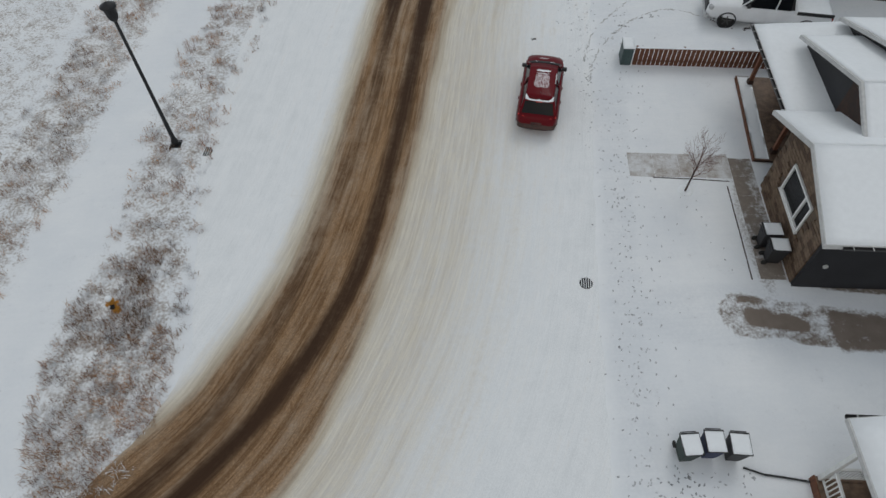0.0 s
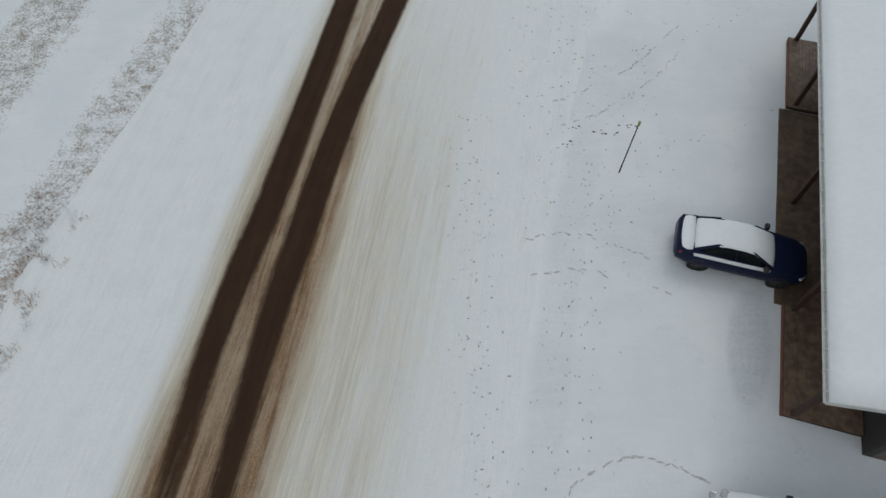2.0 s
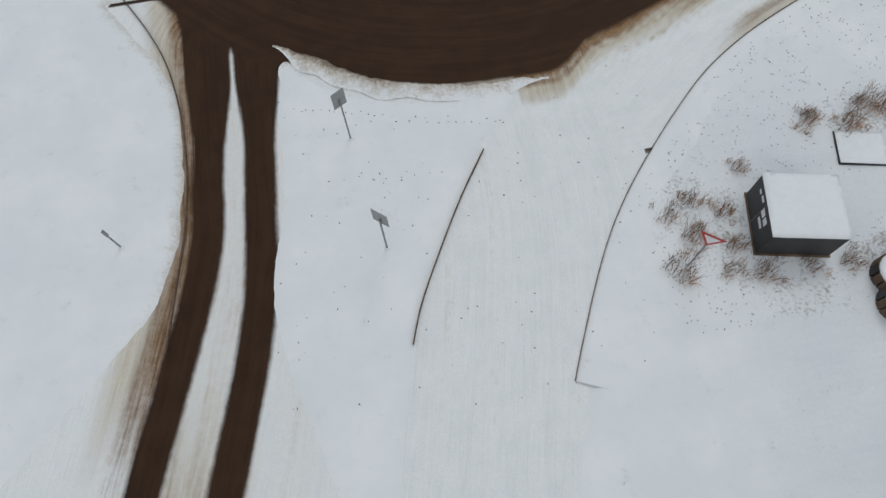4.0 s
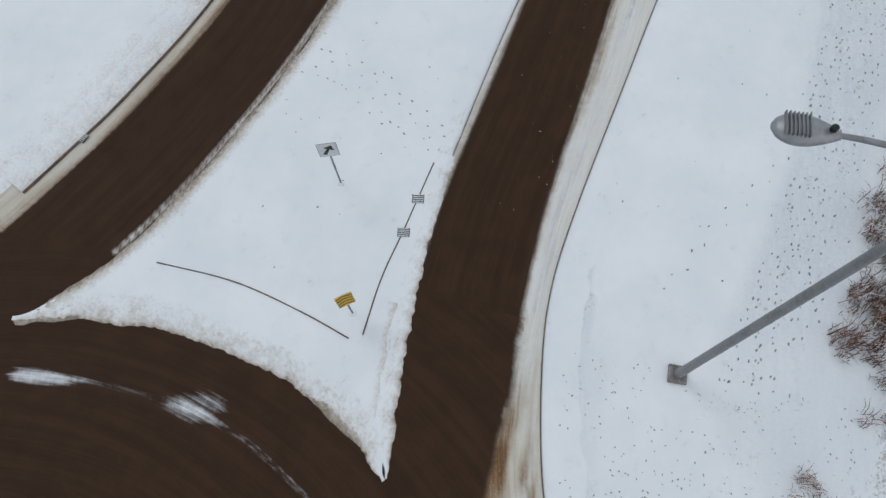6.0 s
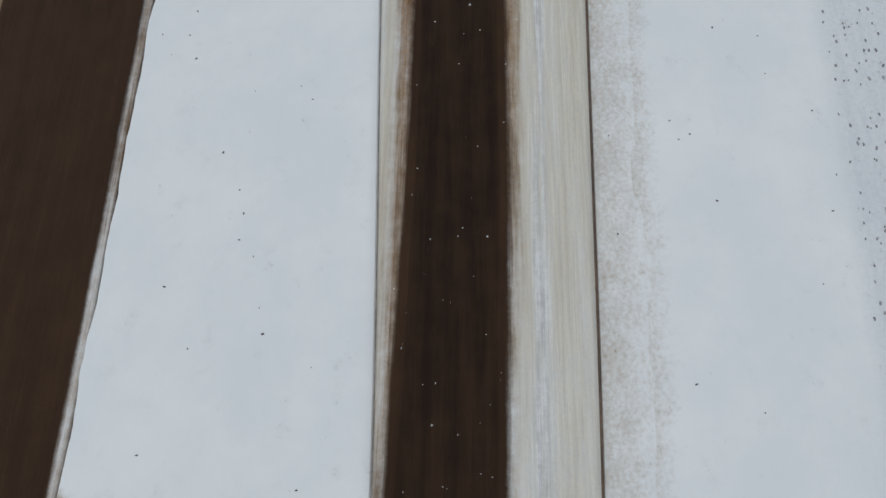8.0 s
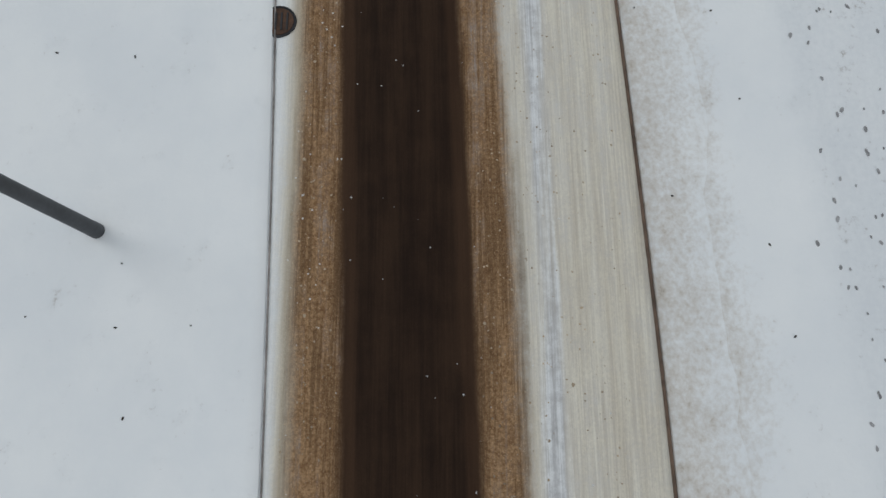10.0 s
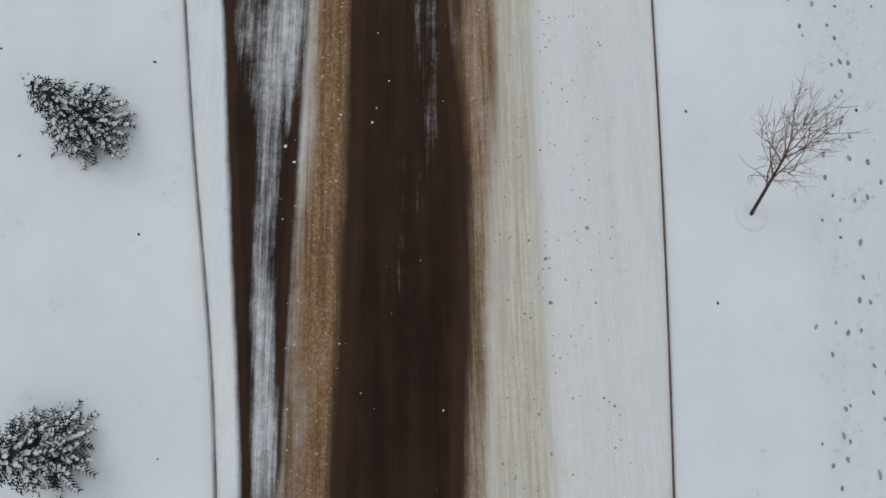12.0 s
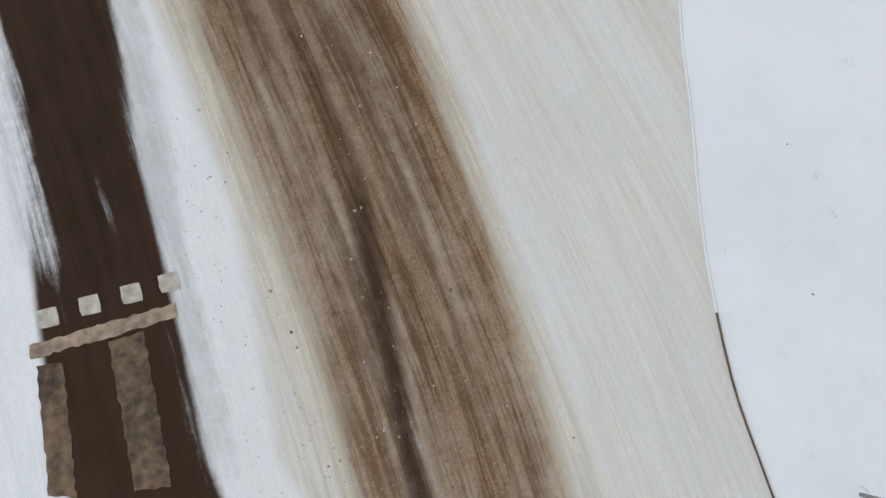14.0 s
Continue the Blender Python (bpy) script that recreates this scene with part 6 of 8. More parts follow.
def corner_house():
    """Only the north-west corner of this house shows: roof edge, porch deck and white railing."""
    h = thing("house", pose(11.34, 6.44, 0, rz=-4), "house corner with a white-railed porch under snowy eaves", "house")
    r_z = lambda x: 3.0 + 0.36 * x
    bm = new_bm()
    slab(bm, [(0.25, -9, r_z(0.25)), (8, -9, r_z(8)), (8, 0, r_z(8)), (0, 0, r_z(0))], 0.18)
    r = part("roof", bm, TRIM, h, "low roof with off-white fascia")
    snow_field(r, [(0.04, -0.03, r_z(0.04)), (8, -0.03, r_z(8)), (8, -9, r_z(8)), (0.28, -9, r_z(0.28))], 0.035, 7)
    eave_gutter(r, (0.0, 0.0, r_z(0) - 0.05), (8.0, 0.0, r_z(0) - 0.03), (0, 1, 0))
    part("wall", box(new_bm(), (1.6, -9, 0), (7.5, -0.6, 3.3)), GREIGE, h, "taupe panelled house wall")
    deck(h, 0.0, 1.6, -8, -0.85, 0.45, "x")
    post = part("post", box(new_bm(), (0.06, -1.02, 0.45), (0.2, -0.88, 2.85), 0.012), WHITE, h, "square white porch post")
    for y0, y1 in ((-2.9, -1.05), (-4.9, -3.05)):
        rail = part("railing", box(new_bm(), (0.1, y0, 1.34), (0.18, y1, 1.42), 0.012), WHITE, h, "white timber railing with balusters")
        part("bottom_rail", box(new_bm(), (0.11, y0, 0.55), (0.17, y1, 0.61), 0.01), WHITE, rail)
        for k in range(13):
            y = y0 + 0.08 + k * (y1 - y0 - 0.16) / 12
            part("baluster", box(new_bm(), (0.125, y - 0.017, 0.61), (0.155, y + 0.017, 1.34)), WHITE, rail)
    rail = part("railing", box(new_bm(), (0.2, -0.99, 1.34), (1.58, -0.91, 1.42), 0.012), WHITE, h, "white timber railing with balusters")
    part("bottom_rail", box(new_bm(), (0.2, -0.98, 0.55), (1.58, -0.92, 0.61), 0.01), WHITE, rail)
    for k in range(11):
        x = 0.3 + k * 0.12
        part("baluster", box(new_bm(), (x - 0.017, -0.965, 0.61), (x + 0.017, -0.935, 1.34)), WHITE, rail)


corner_house()


def long_building():
    """Row building with a covered walk: eave on posts, decks at both ends."""
    h = thing("row_building", pose(16.28, 32.08, 0, rz=-16), "long low building with snowy roof and brown covered walk", "building")
    r_z = lambda x: 4.1 + 0.3 * x
    bm = new_bm()
    slab(bm, [(0, -0.1, r_z(0)), (10, -0.1, r_z(10)), (10, 19.5, r_z(10)), (0, 19.5, r_z(0))], 0.2)
    r = part("roof", bm, TRIM, h, "wide mono-pitch roof")
    snow_field(r, [(0.03, -0.07, r_z(0)), (10, -0.07, r_z(10)), (10, 19.47, r_z(10)), (0.03, 19.47, r_z(0))], 0.04, 9, steps=22)
    eave_gutter(r, (0.0, -0.1, 4.05), (0.0, 19.5, 4.05), (-1, 0, 0), TRIM)
    part("wall", box(new_bm(), (3.0, 0.3, 0), (3.25, 19.2, 4.6)), DARKWALL, h, "charcoal panelled wall")
    part("end_wall", box(new_bm(), (3.25, 0.3, 0), (9.5, 0.55, 4.9)), GREIGE, h, "taupe end wall")
    pipe = new_bm()
    tube(pipe, (3.9, 0.25, 0.1), (3.9, 0.25, 4.2), 0.05, n=8)
    part("downpipe", pipe, GUTTER, h, "dark downpipe on the end wall")
    for y in (2.0, 7.0, 12.0, 17.0):
        w = part("window", box(new_bm(), (2.95, y, 1.0), (2.99, y + 1.4, 2.2)), GLASS, h, "dark window in a white frame")
        for a, b in (((y - 0.07, 0.93), (y + 1.47, 1.0)), ((y - 0.07, 2.2), (y + 1.47, 2.27)), ((y - 0.07, 1.0), (y, 2.2)), ((y + 1.4, 1.0), (y + 1.47, 2.2))):
            part("frame", box(new_bm(), (2.92, a[0], a[1]), (2.997, b[0], b[1]), 0.008), WHITE, w)
    deck(h, 0.5, 3.0, 0.85, 4.95, 0.3, "y")
    deck(h, 0.5, 3.0, 14.6, 19.0, 0.3, "y")
    part("paving", box(new_bm(), (0.2, 4.97, 0), (3.0, 14.58, 0.125), 0.02), CONCRETE, h, "bare damp brown concrete under the eave")
    for y in (0.95, 4.8, 9.65, 14.8, 18.9):
        base = 0.3 if y < 5 or y > 14.5 else 0.125
        post = part("post", box(new_bm(), (0.72, y - 0.09, base), (0.9, y + 0.09, r_z(0.8) - 0.2), 0.012), TIMBER, h, "dark timber post under the eave")
        part("brace", box(new_bm(), (-0.05, -0.05, 0), (0.05, 0.05, 1.0), 0.01, pose(0.81, y, 3.3, 0, 45, 0)), TIMBER, post)
    part("beam", box(new_bm(), (0.7, 0.5, r_z(0.8) - 0.45), (0.92, 19.2, r_z(0.8) - 0.2), 0.01), TIMBER, h)


long_building()


# ---- cedar fence ----
def cedar_fence():
    f = thing("fence", pose(9.5, 25.54, 0, rz=-4.6), "red-brown cedar board fence with a snowy top rail", "fence")
    length, step = 9.1, 0.22
    part("top_rail", box(new_bm(), (0, -0.06, 1.06), (length, 0.05, 1.1), 0.01), CEDAR, f)
    part("low_rail", box(new_bm(), (0, 0.012, 0.3), (length, 0.05, 0.38), 0.008), CEDAR, f)
    cap = new_bm()
    snow_cap(cap, 0.0, -0.06, length, 0.06, 1.1, 0.045, cell=0.04 * 4, seed=8)
    part("snow_top", cap, FRESH, f, "narrow ridge of snow", True)
    shape = box(new_bm(), (0.0, -0.012, 0.06), (0.192, 0.008, 1.06), 0.005)
    board = part("board", shape, CEDAR, f)
    for k in range(1, int(length / step)):
        b = new("board", board.data)
        b.parent = f
        b.matrix_local = pose(k * step, 0, 0)
    for k in range(5):
        part("post", box(new_bm(), (k * 2.25, 0.05, 0), (k * 2.25 + 0.09, 0.14, 1.12), 0.008), CEDAR, f)


cedar_fence()


# ---- bins and the utility box beside the houses ----
def wheelie_bin(m, colour_mat, label, group):
    b = thing("wheelie_bin", m, label, "bin", group)
    ring = lambda z, w, d: [(-w, -d, z), (w, -d, z), (w, d, z), (-w, d, z)]
    bm = loft(new_bm(), [ring(0.06, 0.2, 0.24), ring(0.5, 0.245, 0.29), ring(0.93, 0.28, 0.33), ring(0.97, 0.3, 0.36)])
    bmesh.ops.bevel(bm, geom=bm.edges[:], offset=0.02, segments=2, profile=0.6, affect="EDGES")
    part("body", bm, colour_mat, b)
    lid = part("lid", box(new_bm(), (-0.31, -0.37, 0.972), (0.31, 0.36, 1.02), 0.02), PLASTIC, b, "closed black lid")
    cap = new_bm()
    snow_cap(cap, -0.285, -0.345, 0.285, 0.30, 1.02, 0.035, cell=0.07, seed=int(m.translation.x * 10))
    part("snow_cap", cap, FRESH, lid, "thin snow on the lid", True)
    handle = new_bm()
    tube(handle, (-0.24, 0.40, 0.96), (0.24, 0.40, 0.96), 0.018, n=8)
    part("handle", handle, PLASTIC, b)
    for x in (-0.22, 0.22):
        w = part("wheel", lathe(new_bm(), [(0.03, -0.03), (0.12, -0.025), (0.125, 0), (0.12, 0.025), (0.03, 0.03)], 14), RUBBER, b, "", True)
        w.matrix_local = pose(x, 0.3, 0.125, 0, 90, 0)


GREEN_BIN = plain("dark_green_plastic", (0.014, 0.032, 0.024), 0.6, grain=0.15)
BLUE_BIN = plain("navy_plastic", (0.012, 0.02, 0.07), 0.6, grain=0.15)
wheelie_bin(pose(12.55, 14.55, 0.1, rz=86), PLASTIC, "black wheelie bin with snowy lid by the stone wall", "bins by the wall")
wheelie_bin(pose(12.6, 13.82, 0.1, rz=84), PLASTIC, "black wheelie bin with snowy lid by the stone wall", "bins by the wall")
wheelie_bin(pose(7.5, 6.42, 0.1, rz=2), GREEN_BIN, "dark green wheelie bin with snowy lid in the yard", "bins in the yard")
wheelie_bin(pose(8.25, 6.5, 0.1, rz=-3), BLUE_BIN, "navy blue wheelie bin with snowy lid in the yard", "bins in the yard")
wheelie_bin(pose(9.0, 6.4, 0.1, rz=-6), PLASTIC, "black wheelie bin with snowy lid in the yard", "bins in the yard")
BOX_GREEN = plain("grey_green_paint", (0.045, 0.075, 0.075), 0.55, grain=0.12)
ub = thing("utility_box", pose(9.2, 25.95, 0.05, rz=-6), "grey-green utility box with a snowy top beside the fence", "utility box")
part("body", box(new_bm(), (-0.25, -0.42, 0), (0.25, 0.42, 0.95), 0.02), BOX_GREEN, ub)
part("lid", box(new_bm(), (-0.28, -0.45, 0.95), (0.28, 0.45, 1.0), 0.015), BOX_GREEN, ub)
part("snow_cap", snow_cap(new_bm(), -0.275, -0.445, 0.275, 0.445, 1.0, 0.06, cell=0.1, seed=3), FRESH, ub, "rounded snow cap", True)
part("door", box(new_bm(), (-0.2, -0.435, 0.08), (0.2, -0.421, 0.88), 0.005), BOX_GREEN, ub)
# Timber edging between the yard and the corner house
edge = new_bm()
line = [(9.3, 5.95), (9.9, 5.72), (10.5, 5.62), (11.1, 5.5), (11.5, 5.42)]
for p, q in zip(line, line[1:]):
    tube(edge, (*p, 0.14), (*q, 0.14), 0.035, n=6)
single("garden_hose", edge, PLASTIC, pose(0, 0, 0), "dark hose lying on the snow by the bins", "hose", smooth_faces=True)

# ---- resting heights ----
from mathutils.bvhtree import BVHTree

bpy.context.view_layer.update()
SURFACES = [BVHTree.FromObject(o, bpy.context.evaluated_depsgraph_get()) for o in scene.objects if o.type == "MESH" and o.parent is None and o.name.split(".")[0] in ("ground", "verge", "road_street", "road_roundabout", "road_main")]


def drop(x, y, sink=0.0):
    hits = [s.ray_cast(Vector((x, y, 3.0)), Vector((0, 0, -1)))[0] for s in SURFACES]
    return max([p.z for p in hits if p is not None], default=0.0) - sink


# ---- street furniture ----
YELLOW = plain("hydrant_yellow", (0.50, 0.22, 0.02), 0.5, grain=0.15)
SIGN_YELLOW = plain("sign_yellow", (1.0, 0.56, 0.015), 0.6, grain=0.06)
SIGN_RED = plain("sign_red", (0.42, 0.02, 0.02), 0.45, grain=0.06)
SIGN_WHITE = plain("sign_white", (0.66, 0.67, 0.68), 0.45, grain=0.05)
SIGN_GREEN = plain("sign_green", (0.015, 0.14, 0.06), 0.45, grain=0.06)
SIGN_BACK = plain("bare_aluminium", (0.30, 0.305, 0.31), 0.45, 0.5, grain=0.08)
# Greys for prints: trodden dirt plus the hollows' shade, put into the colour
PRINT_GREY = plain("dirty_shaded_prints", (0.33, 0.325, 0.33), 0.9, grain=0.2, scale=9)
SCUFF = plain("shaded_scuffed_snow", (0.47, 0.475, 0.49), 0.9, grain=0.25, scale=9)
SOIL = plain("dark_wet_soil", (0.03, 0.022, 0.016), 0.9, grain=0.3)
RUST = plain("rusty_cast_iron", (0.075, 0.038, 0.022), 0.8, 0.2, grain=0.3, scale=16)


def street_lamp():
    s = thing("street_lamp", pose(-11.87, 20.8, drop(-11.87, 20.8, 0.02)), "black post lamp with a lantern head among dead grass", "street lamp")
    part("pole", lathe(new_bm(), [(0.16, 0), (0.16, 0.25), (0.1, 0.4), (0.075, 2.5), (0.06, 6.4)], 14), BLACK, s, "", True)
    part("base_plate", box(new_bm(), (-0.24, -0.24, 0), (0.24, 0.24, 0.05), 0.02), BLACK, s)
    head = part("lantern", lathe(new_bm(), [(0.08, 6.4), (0.16, 6.5), (0.2, 6.6), (0.24, 7.0), (0.2, 7.02)], 12), BLACK, s, "black lantern housing")
    part("diffuser", lathe(new_bm(), [(0.14, 6.56), (0.185, 6.62), (0.21, 6.98)], 12), SIGN_WHITE, head)
    part("cap", lathe(new_bm(), [(0.3, 7.0), (0.3, 7.04), (0.12, 7.14), (0.03, 7.2)], 14), BLACK, head, "", True)


street_lamp()


def hydrant():
    h = thing("fire_hydrant", pose(-12.17, 12.27, drop(-12.17, 12.27, 0.02), rz=20), "yellow fire hydrant with snowy cap in dead grass", "fire hydrant")
    part("barrel", lathe(new_bm(), [(0.17, 0), (0.17, 0.05), (0.115, 0.07), (0.11, 0.6), (0.15, 0.62), (0.15, 0.68)], 18), YELLOW, h, "", True)
    b = part("bonnet", lathe(new_bm(), [(0.15, 0.68), (0.14, 0.76), (0.09, 0.84), (0.04, 0.86), (0.035, 0.92)], 18), YELLOW, h, "", True)
    part("snow_cap", lathe(new_bm(), [(0.13, 0.79), (0.12, 0.86), (0.07, 0.92), (0.01, 0.935)], 14), FRESH, b, "small cap of snow", True)
    for k, r in ((0, 0.075), (90, 0.055), (-90, 0.055)):
        nozzle = part("nozzle", lathe(new_bm(), [(r, 0.08), (r, 0.17), (r * 1.2, 0.18), (r * 1.2, 0.21), (r * 0.4, 0.215), (r * 0.4, 0.24)], 14), YELLOW if k else BLACK, h)
        nozzle.matrix_local = pose(0, 0, 0.48, 90, 0, k)
    for k in range(6):
        bolt = new_bm()
        tube(bolt, (0.145 * math.cos(k * 1.047), 0.145 * math.sin(k * 1.047), 0.05), (0.145 * math.cos(k * 1.047), 0.145 * math.sin(k * 1.047), 0.075), 0.015, n=6)
        part("bolt", bolt, BLACK, h)


hydrant()


def storm_grate(x, y, radius, label, turn=0, square=False):
    g = thing("storm_grate", pose(x, y, drop(x, y) + 0.008, rz=turn), label, "storm grate", "storm grates")
    if square:
        part("frame", box(new_bm(), (-radius, -radius * 0.8, -0.02), (radius, radius * 0.8, 0.004), 0.004), BLACK, g)
    else:
        part("frame", lathe(new_bm(), [(radius, -0.02), (radius, 0.004), (0.01, 0.004)], 28), BLACK, g)
    n = 5
    for k in range(n):
        o = (k - (n - 1) / 2) * radius * 1.7 / n
        half = (radius * 0.9 if square else math.sqrt(max(0.01, (radius * 0.95) ** 2 - o * o)))
        part("bar", box(new_bm(), (-half, o - 0.012, 0.004), (half, o + 0.012, 0.03), 0.004), FRESH, g, "snow-dusted bar")


storm_grate(5.4, 13.0, 0.25, "round black storm grate dusted with snow in the gutter", 84)
storm_grate(-10.46, 20.39, 0.28, "round black storm grate dusted with snow at the verge", 84)
storm_grate(39.96, 80.11, 0.2, "dark slotted drain grate at the median kerb", 100, True)
storm_grate(38.68, 80.29, 0.2, "dark slotted drain grate at the median kerb", 100, True)
storm_grate(39.91, 92.36, 0.2, "dark slotted drain grate at the far kerb", 70, True)


def manhole(x, y, r, label):
    g = thing("manhole_cover", pose(x, y, drop(x, y) + 0.01), label, "manhole cover")
    part("ring", lathe(new_bm(), [(r, -0.03), (r, 0.012), (r * 0.9, 0.018), (r * 0.88, 0.004), (0.01, 0.004)], 28), BLACK, g)
    part("lid", lathe(new_bm(), [(r * 0.84, 0.004), (r * 0.84, 0.014), (0.01, 0.016)], 28), RUST, g, "rusty iron lid")
    for k in range(4):
        part("rib", box(new_bm(), (-r * 0.55, -0.02, 0.016), (r * 0.55, 0.02, 0.03), 0.005, pose(0, (k - 1.5) * r * 0.32, 0)), BLACK, g)


manhole(125.1, 77.33, 0.34, "round rusty drain cover straddling the kerb line")
manhole(19.39, 81.89, 0.3, "dark round cover melted free of island snow")


def sign(name, x, y, height, turn, shape, face, label, category, lean=(0, 0)):
    """A sign on a thin steel post; its face looks along -y before turning."""
    s = thing(name, pose(x, y, drop(x, y, 0.03), lean[0], lean[1], turn), label, category)
    bm = new_bm()
    tube(bm, (0, 0, 0), (0, 0, height - 0.05), 0.032, n=8)
    part("post", bm, STEEL, s)
    part("mound", lathe(new_bm(), [(0.13, 0.02), (0.08, 0.06), (0.03, 0.08)], 10), FRESH, s, "small collar of snow", True)
    plate = new_bm()
    low = [plate.verts.new((px, -0.036, pz + height)) for px, pz in shape]
    high = [plate.verts.new((px, -0.04, pz + height)) for px, pz in shape]
    n = len(shape)
    plate.faces.new(low[::-1]), plate.faces.new(high)
    for k in range(n):
        plate.faces.new((low[k], low[(k + 1) % n], high[(k + 1) % n], high[k]))
    bmesh.ops.recalc_face_normals(plate, faces=plate.faces[:])
    board = part("board", plate, SIGN_BACK, s, "aluminium sign plate")
    return s, board, height


def overlay(board, name, height, outlines, mat, depth):
    for outline in outlines:
        bm = new_bm()
        a = [bm.verts.new((px, -depth, pz + height)) for px, pz in outline]
        b = [bm.verts.new((px, -depth + 0.0035, pz + height)) for px, pz in outline]
        n = len(a)
        bm.faces.new(a), bm.faces.new(b[::-1])
        for k in range(n):
            bm.faces.new((a[k], b[k], b[(k + 1) % n], a[(k + 1) % n]))
        bmesh.ops.recalc_face_normals(bm, faces=bm.faces[:])
        part(name, bm, mat, board)


square = lambda w, h: [(-w / 2, -h / 2), (w / 2, -h / 2), (w / 2, h / 2), (-w / 2, h / 2)]
inset = lambda outline, k: [(px * k, pz * k) for px, pz in outline]
tri = [(0, -0.42), (0.42, 0.3), (-0.42, 0.3)]
s, board, h = sign("yield_sign", 20.98, 63.3, 2.3, -38, tri, SIGN_RED, "red and white yield sign on a steel post", "road sign")
overlay(board, "red_border", h, [inset(tri, 0.97)], SIGN_RED, 0.045)
overlay(board, "white_field", h, [inset(tri, 0.6)], SIGN_WHITE, 0.05)
diamond = [(0, -0.42), (0.42, 0), (0, 0.42), (-0.42, 0)]
sign("road_sign", 10.6, 70.5, 2.4, 210, square(0.52, 0.8), SIGN_WHITE, "aluminium road sign seen from behind on the splitter island", "road sign")
sign("road_sign", 11.28, 65.9, 2.3, 139, square(0.6, 0.75), SIGN_WHITE, "small aluminium road sign on the snowy splitter island", "road sign")
sign("marker_post", 2.23, 67.7, 1.2, 60, square(0.12, 0.4), SIGN_WHITE, "thin steel marker post with a narrow plate", "marker post")
s, board, h = sign("chevron_sign", 16.26, 83.95, 2.3, -20, square(1.15, 0.48), SIGN_YELLOW, "yellow and black chevron board on the central island", "road sign")
overlay(board, "yellow_field", h, [square(1.13, 0.46)], SIGN_YELLOW, 0.045)
overlay(board, "black_chevron", h, [[(ox - 0.1, -0.21), (ox + 0.02, -0.21), (ox + 0.14, 0), (ox + 0.02, 0.21), (ox - 0.1, 0.21), (ox + 0.02, 0)] for ox in (-0.41, -0.13, 0.15, 0.42)], BLACK, 0.05)
sign("marker_post", 21.86, 86.84, 2.7, -100, square(0.1, 0.35), SIGN_WHITE, "slim steel post on the central island", "marker post")
sign("marker_post", 19.13, 91.98, 2.4, -100, square(0.1, 0.35), SIGN_WHITE, "slim steel post on the central island", "marker post")
s, board, h = sign("chevron_sign", 35.7, 81.19, 1.5, -52, square(0.52, 0.95), SIGN_YELLOW, "yellow and black hazard board on the median nose", "road sign")
overlay(board, "yellow_field", h, [square(0.5, 0.93)], SIGN_YELLOW, 0.045)
overlay(board, "black_chevron", h, [[(-0.245, oz - 0.12), (0, oz), (0.245, oz - 0.12), (0.245, oz - 0.03), (0, oz + 0.09), (-0.245, oz - 0.03)] for oz in (-0.3, -0.08, 0.14, 0.34)], BLACK, 0.05)
overlay(board, "yellow_field", h, [square(0.5, 0.93)], SIGN_YELLOW, 0.0355)
overlay(board, "black_chevron", h, [[(-0.245, oz - 0.12), (0, oz), (0.245, oz - 0.12), (0.245, oz - 0.03), (0, oz + 0.09), (-0.245, oz - 0.03)] for oz in (-0.3, -0.08, 0.14, 0.34)], BLACK, 0.0325)
s, board, h = sign("road_sign", 40.0, 82.8, 2.3, -70, square(0.62, 0.75), SIGN_WHITE, "white road sign with a black shape on the median", "road sign")
overlay(board, "white_field", h, [square(0.58, 0.71)], SIGN_WHITE, 0.045)
overlay(board, "black_shape", h, [[(-0.2, -0.22), (-0.08, -0.26), (0.06, 0.02), (0.18, -0.05), (0.14, 0.24), (-0.12, 0.14), (-0.02, 0.07)]], BLACK, 0.05)
sign("marker_post", 49.93, 90.61, 2.7, -90, square(0.12, 0.4), SIGN_WHITE, "slim steel post beside the far carriageway", "marker post")
s, board, h = sign("crossing_sign", 200.28, 80.81, 1.9, -76, square(0.62, 0.75), SIGN_WHITE, "white crossing sign with a dark shape on a leaning post", "road sign", (-6.5, -13.8))
overlay(board, "white_field", h, [square(0.58, 0.71)], SIGN_WHITE, 0.045)
overlay(board, "dark_shape", h, [[(-0.16, -0.28), (-0.03, -0.05), (0.1, -0.28), (0.16, -0.24), (0.07, 0.08), (0.14, 0.2), (0.0, 0.3), (-0.1, 0.15), (-0.04, 0.05)]], BLACK, 0.05)
s, board, h = sign("street_sign", 198.1, 93.2, 2.6, -76, square(0.75, 0.2), SIGN_GREEN, "green sign plate on a post at the median end", "road sign")
overlay(board, "green_field", h, [square(0.73, 0.18)], SIGN_GREEN, 0.045)
overlay(board, "white_bar", h, [[(-0.27, -0.03), (0.27, -0.03), (0.27, 0.03), (-0.27, 0.03)]], SIGN_WHITE, 0.05)


DARK_STEEL = plain("dark_weathered_steel", (0.065, 0.07, 0.078), 0.6, 0.3, scale=9)


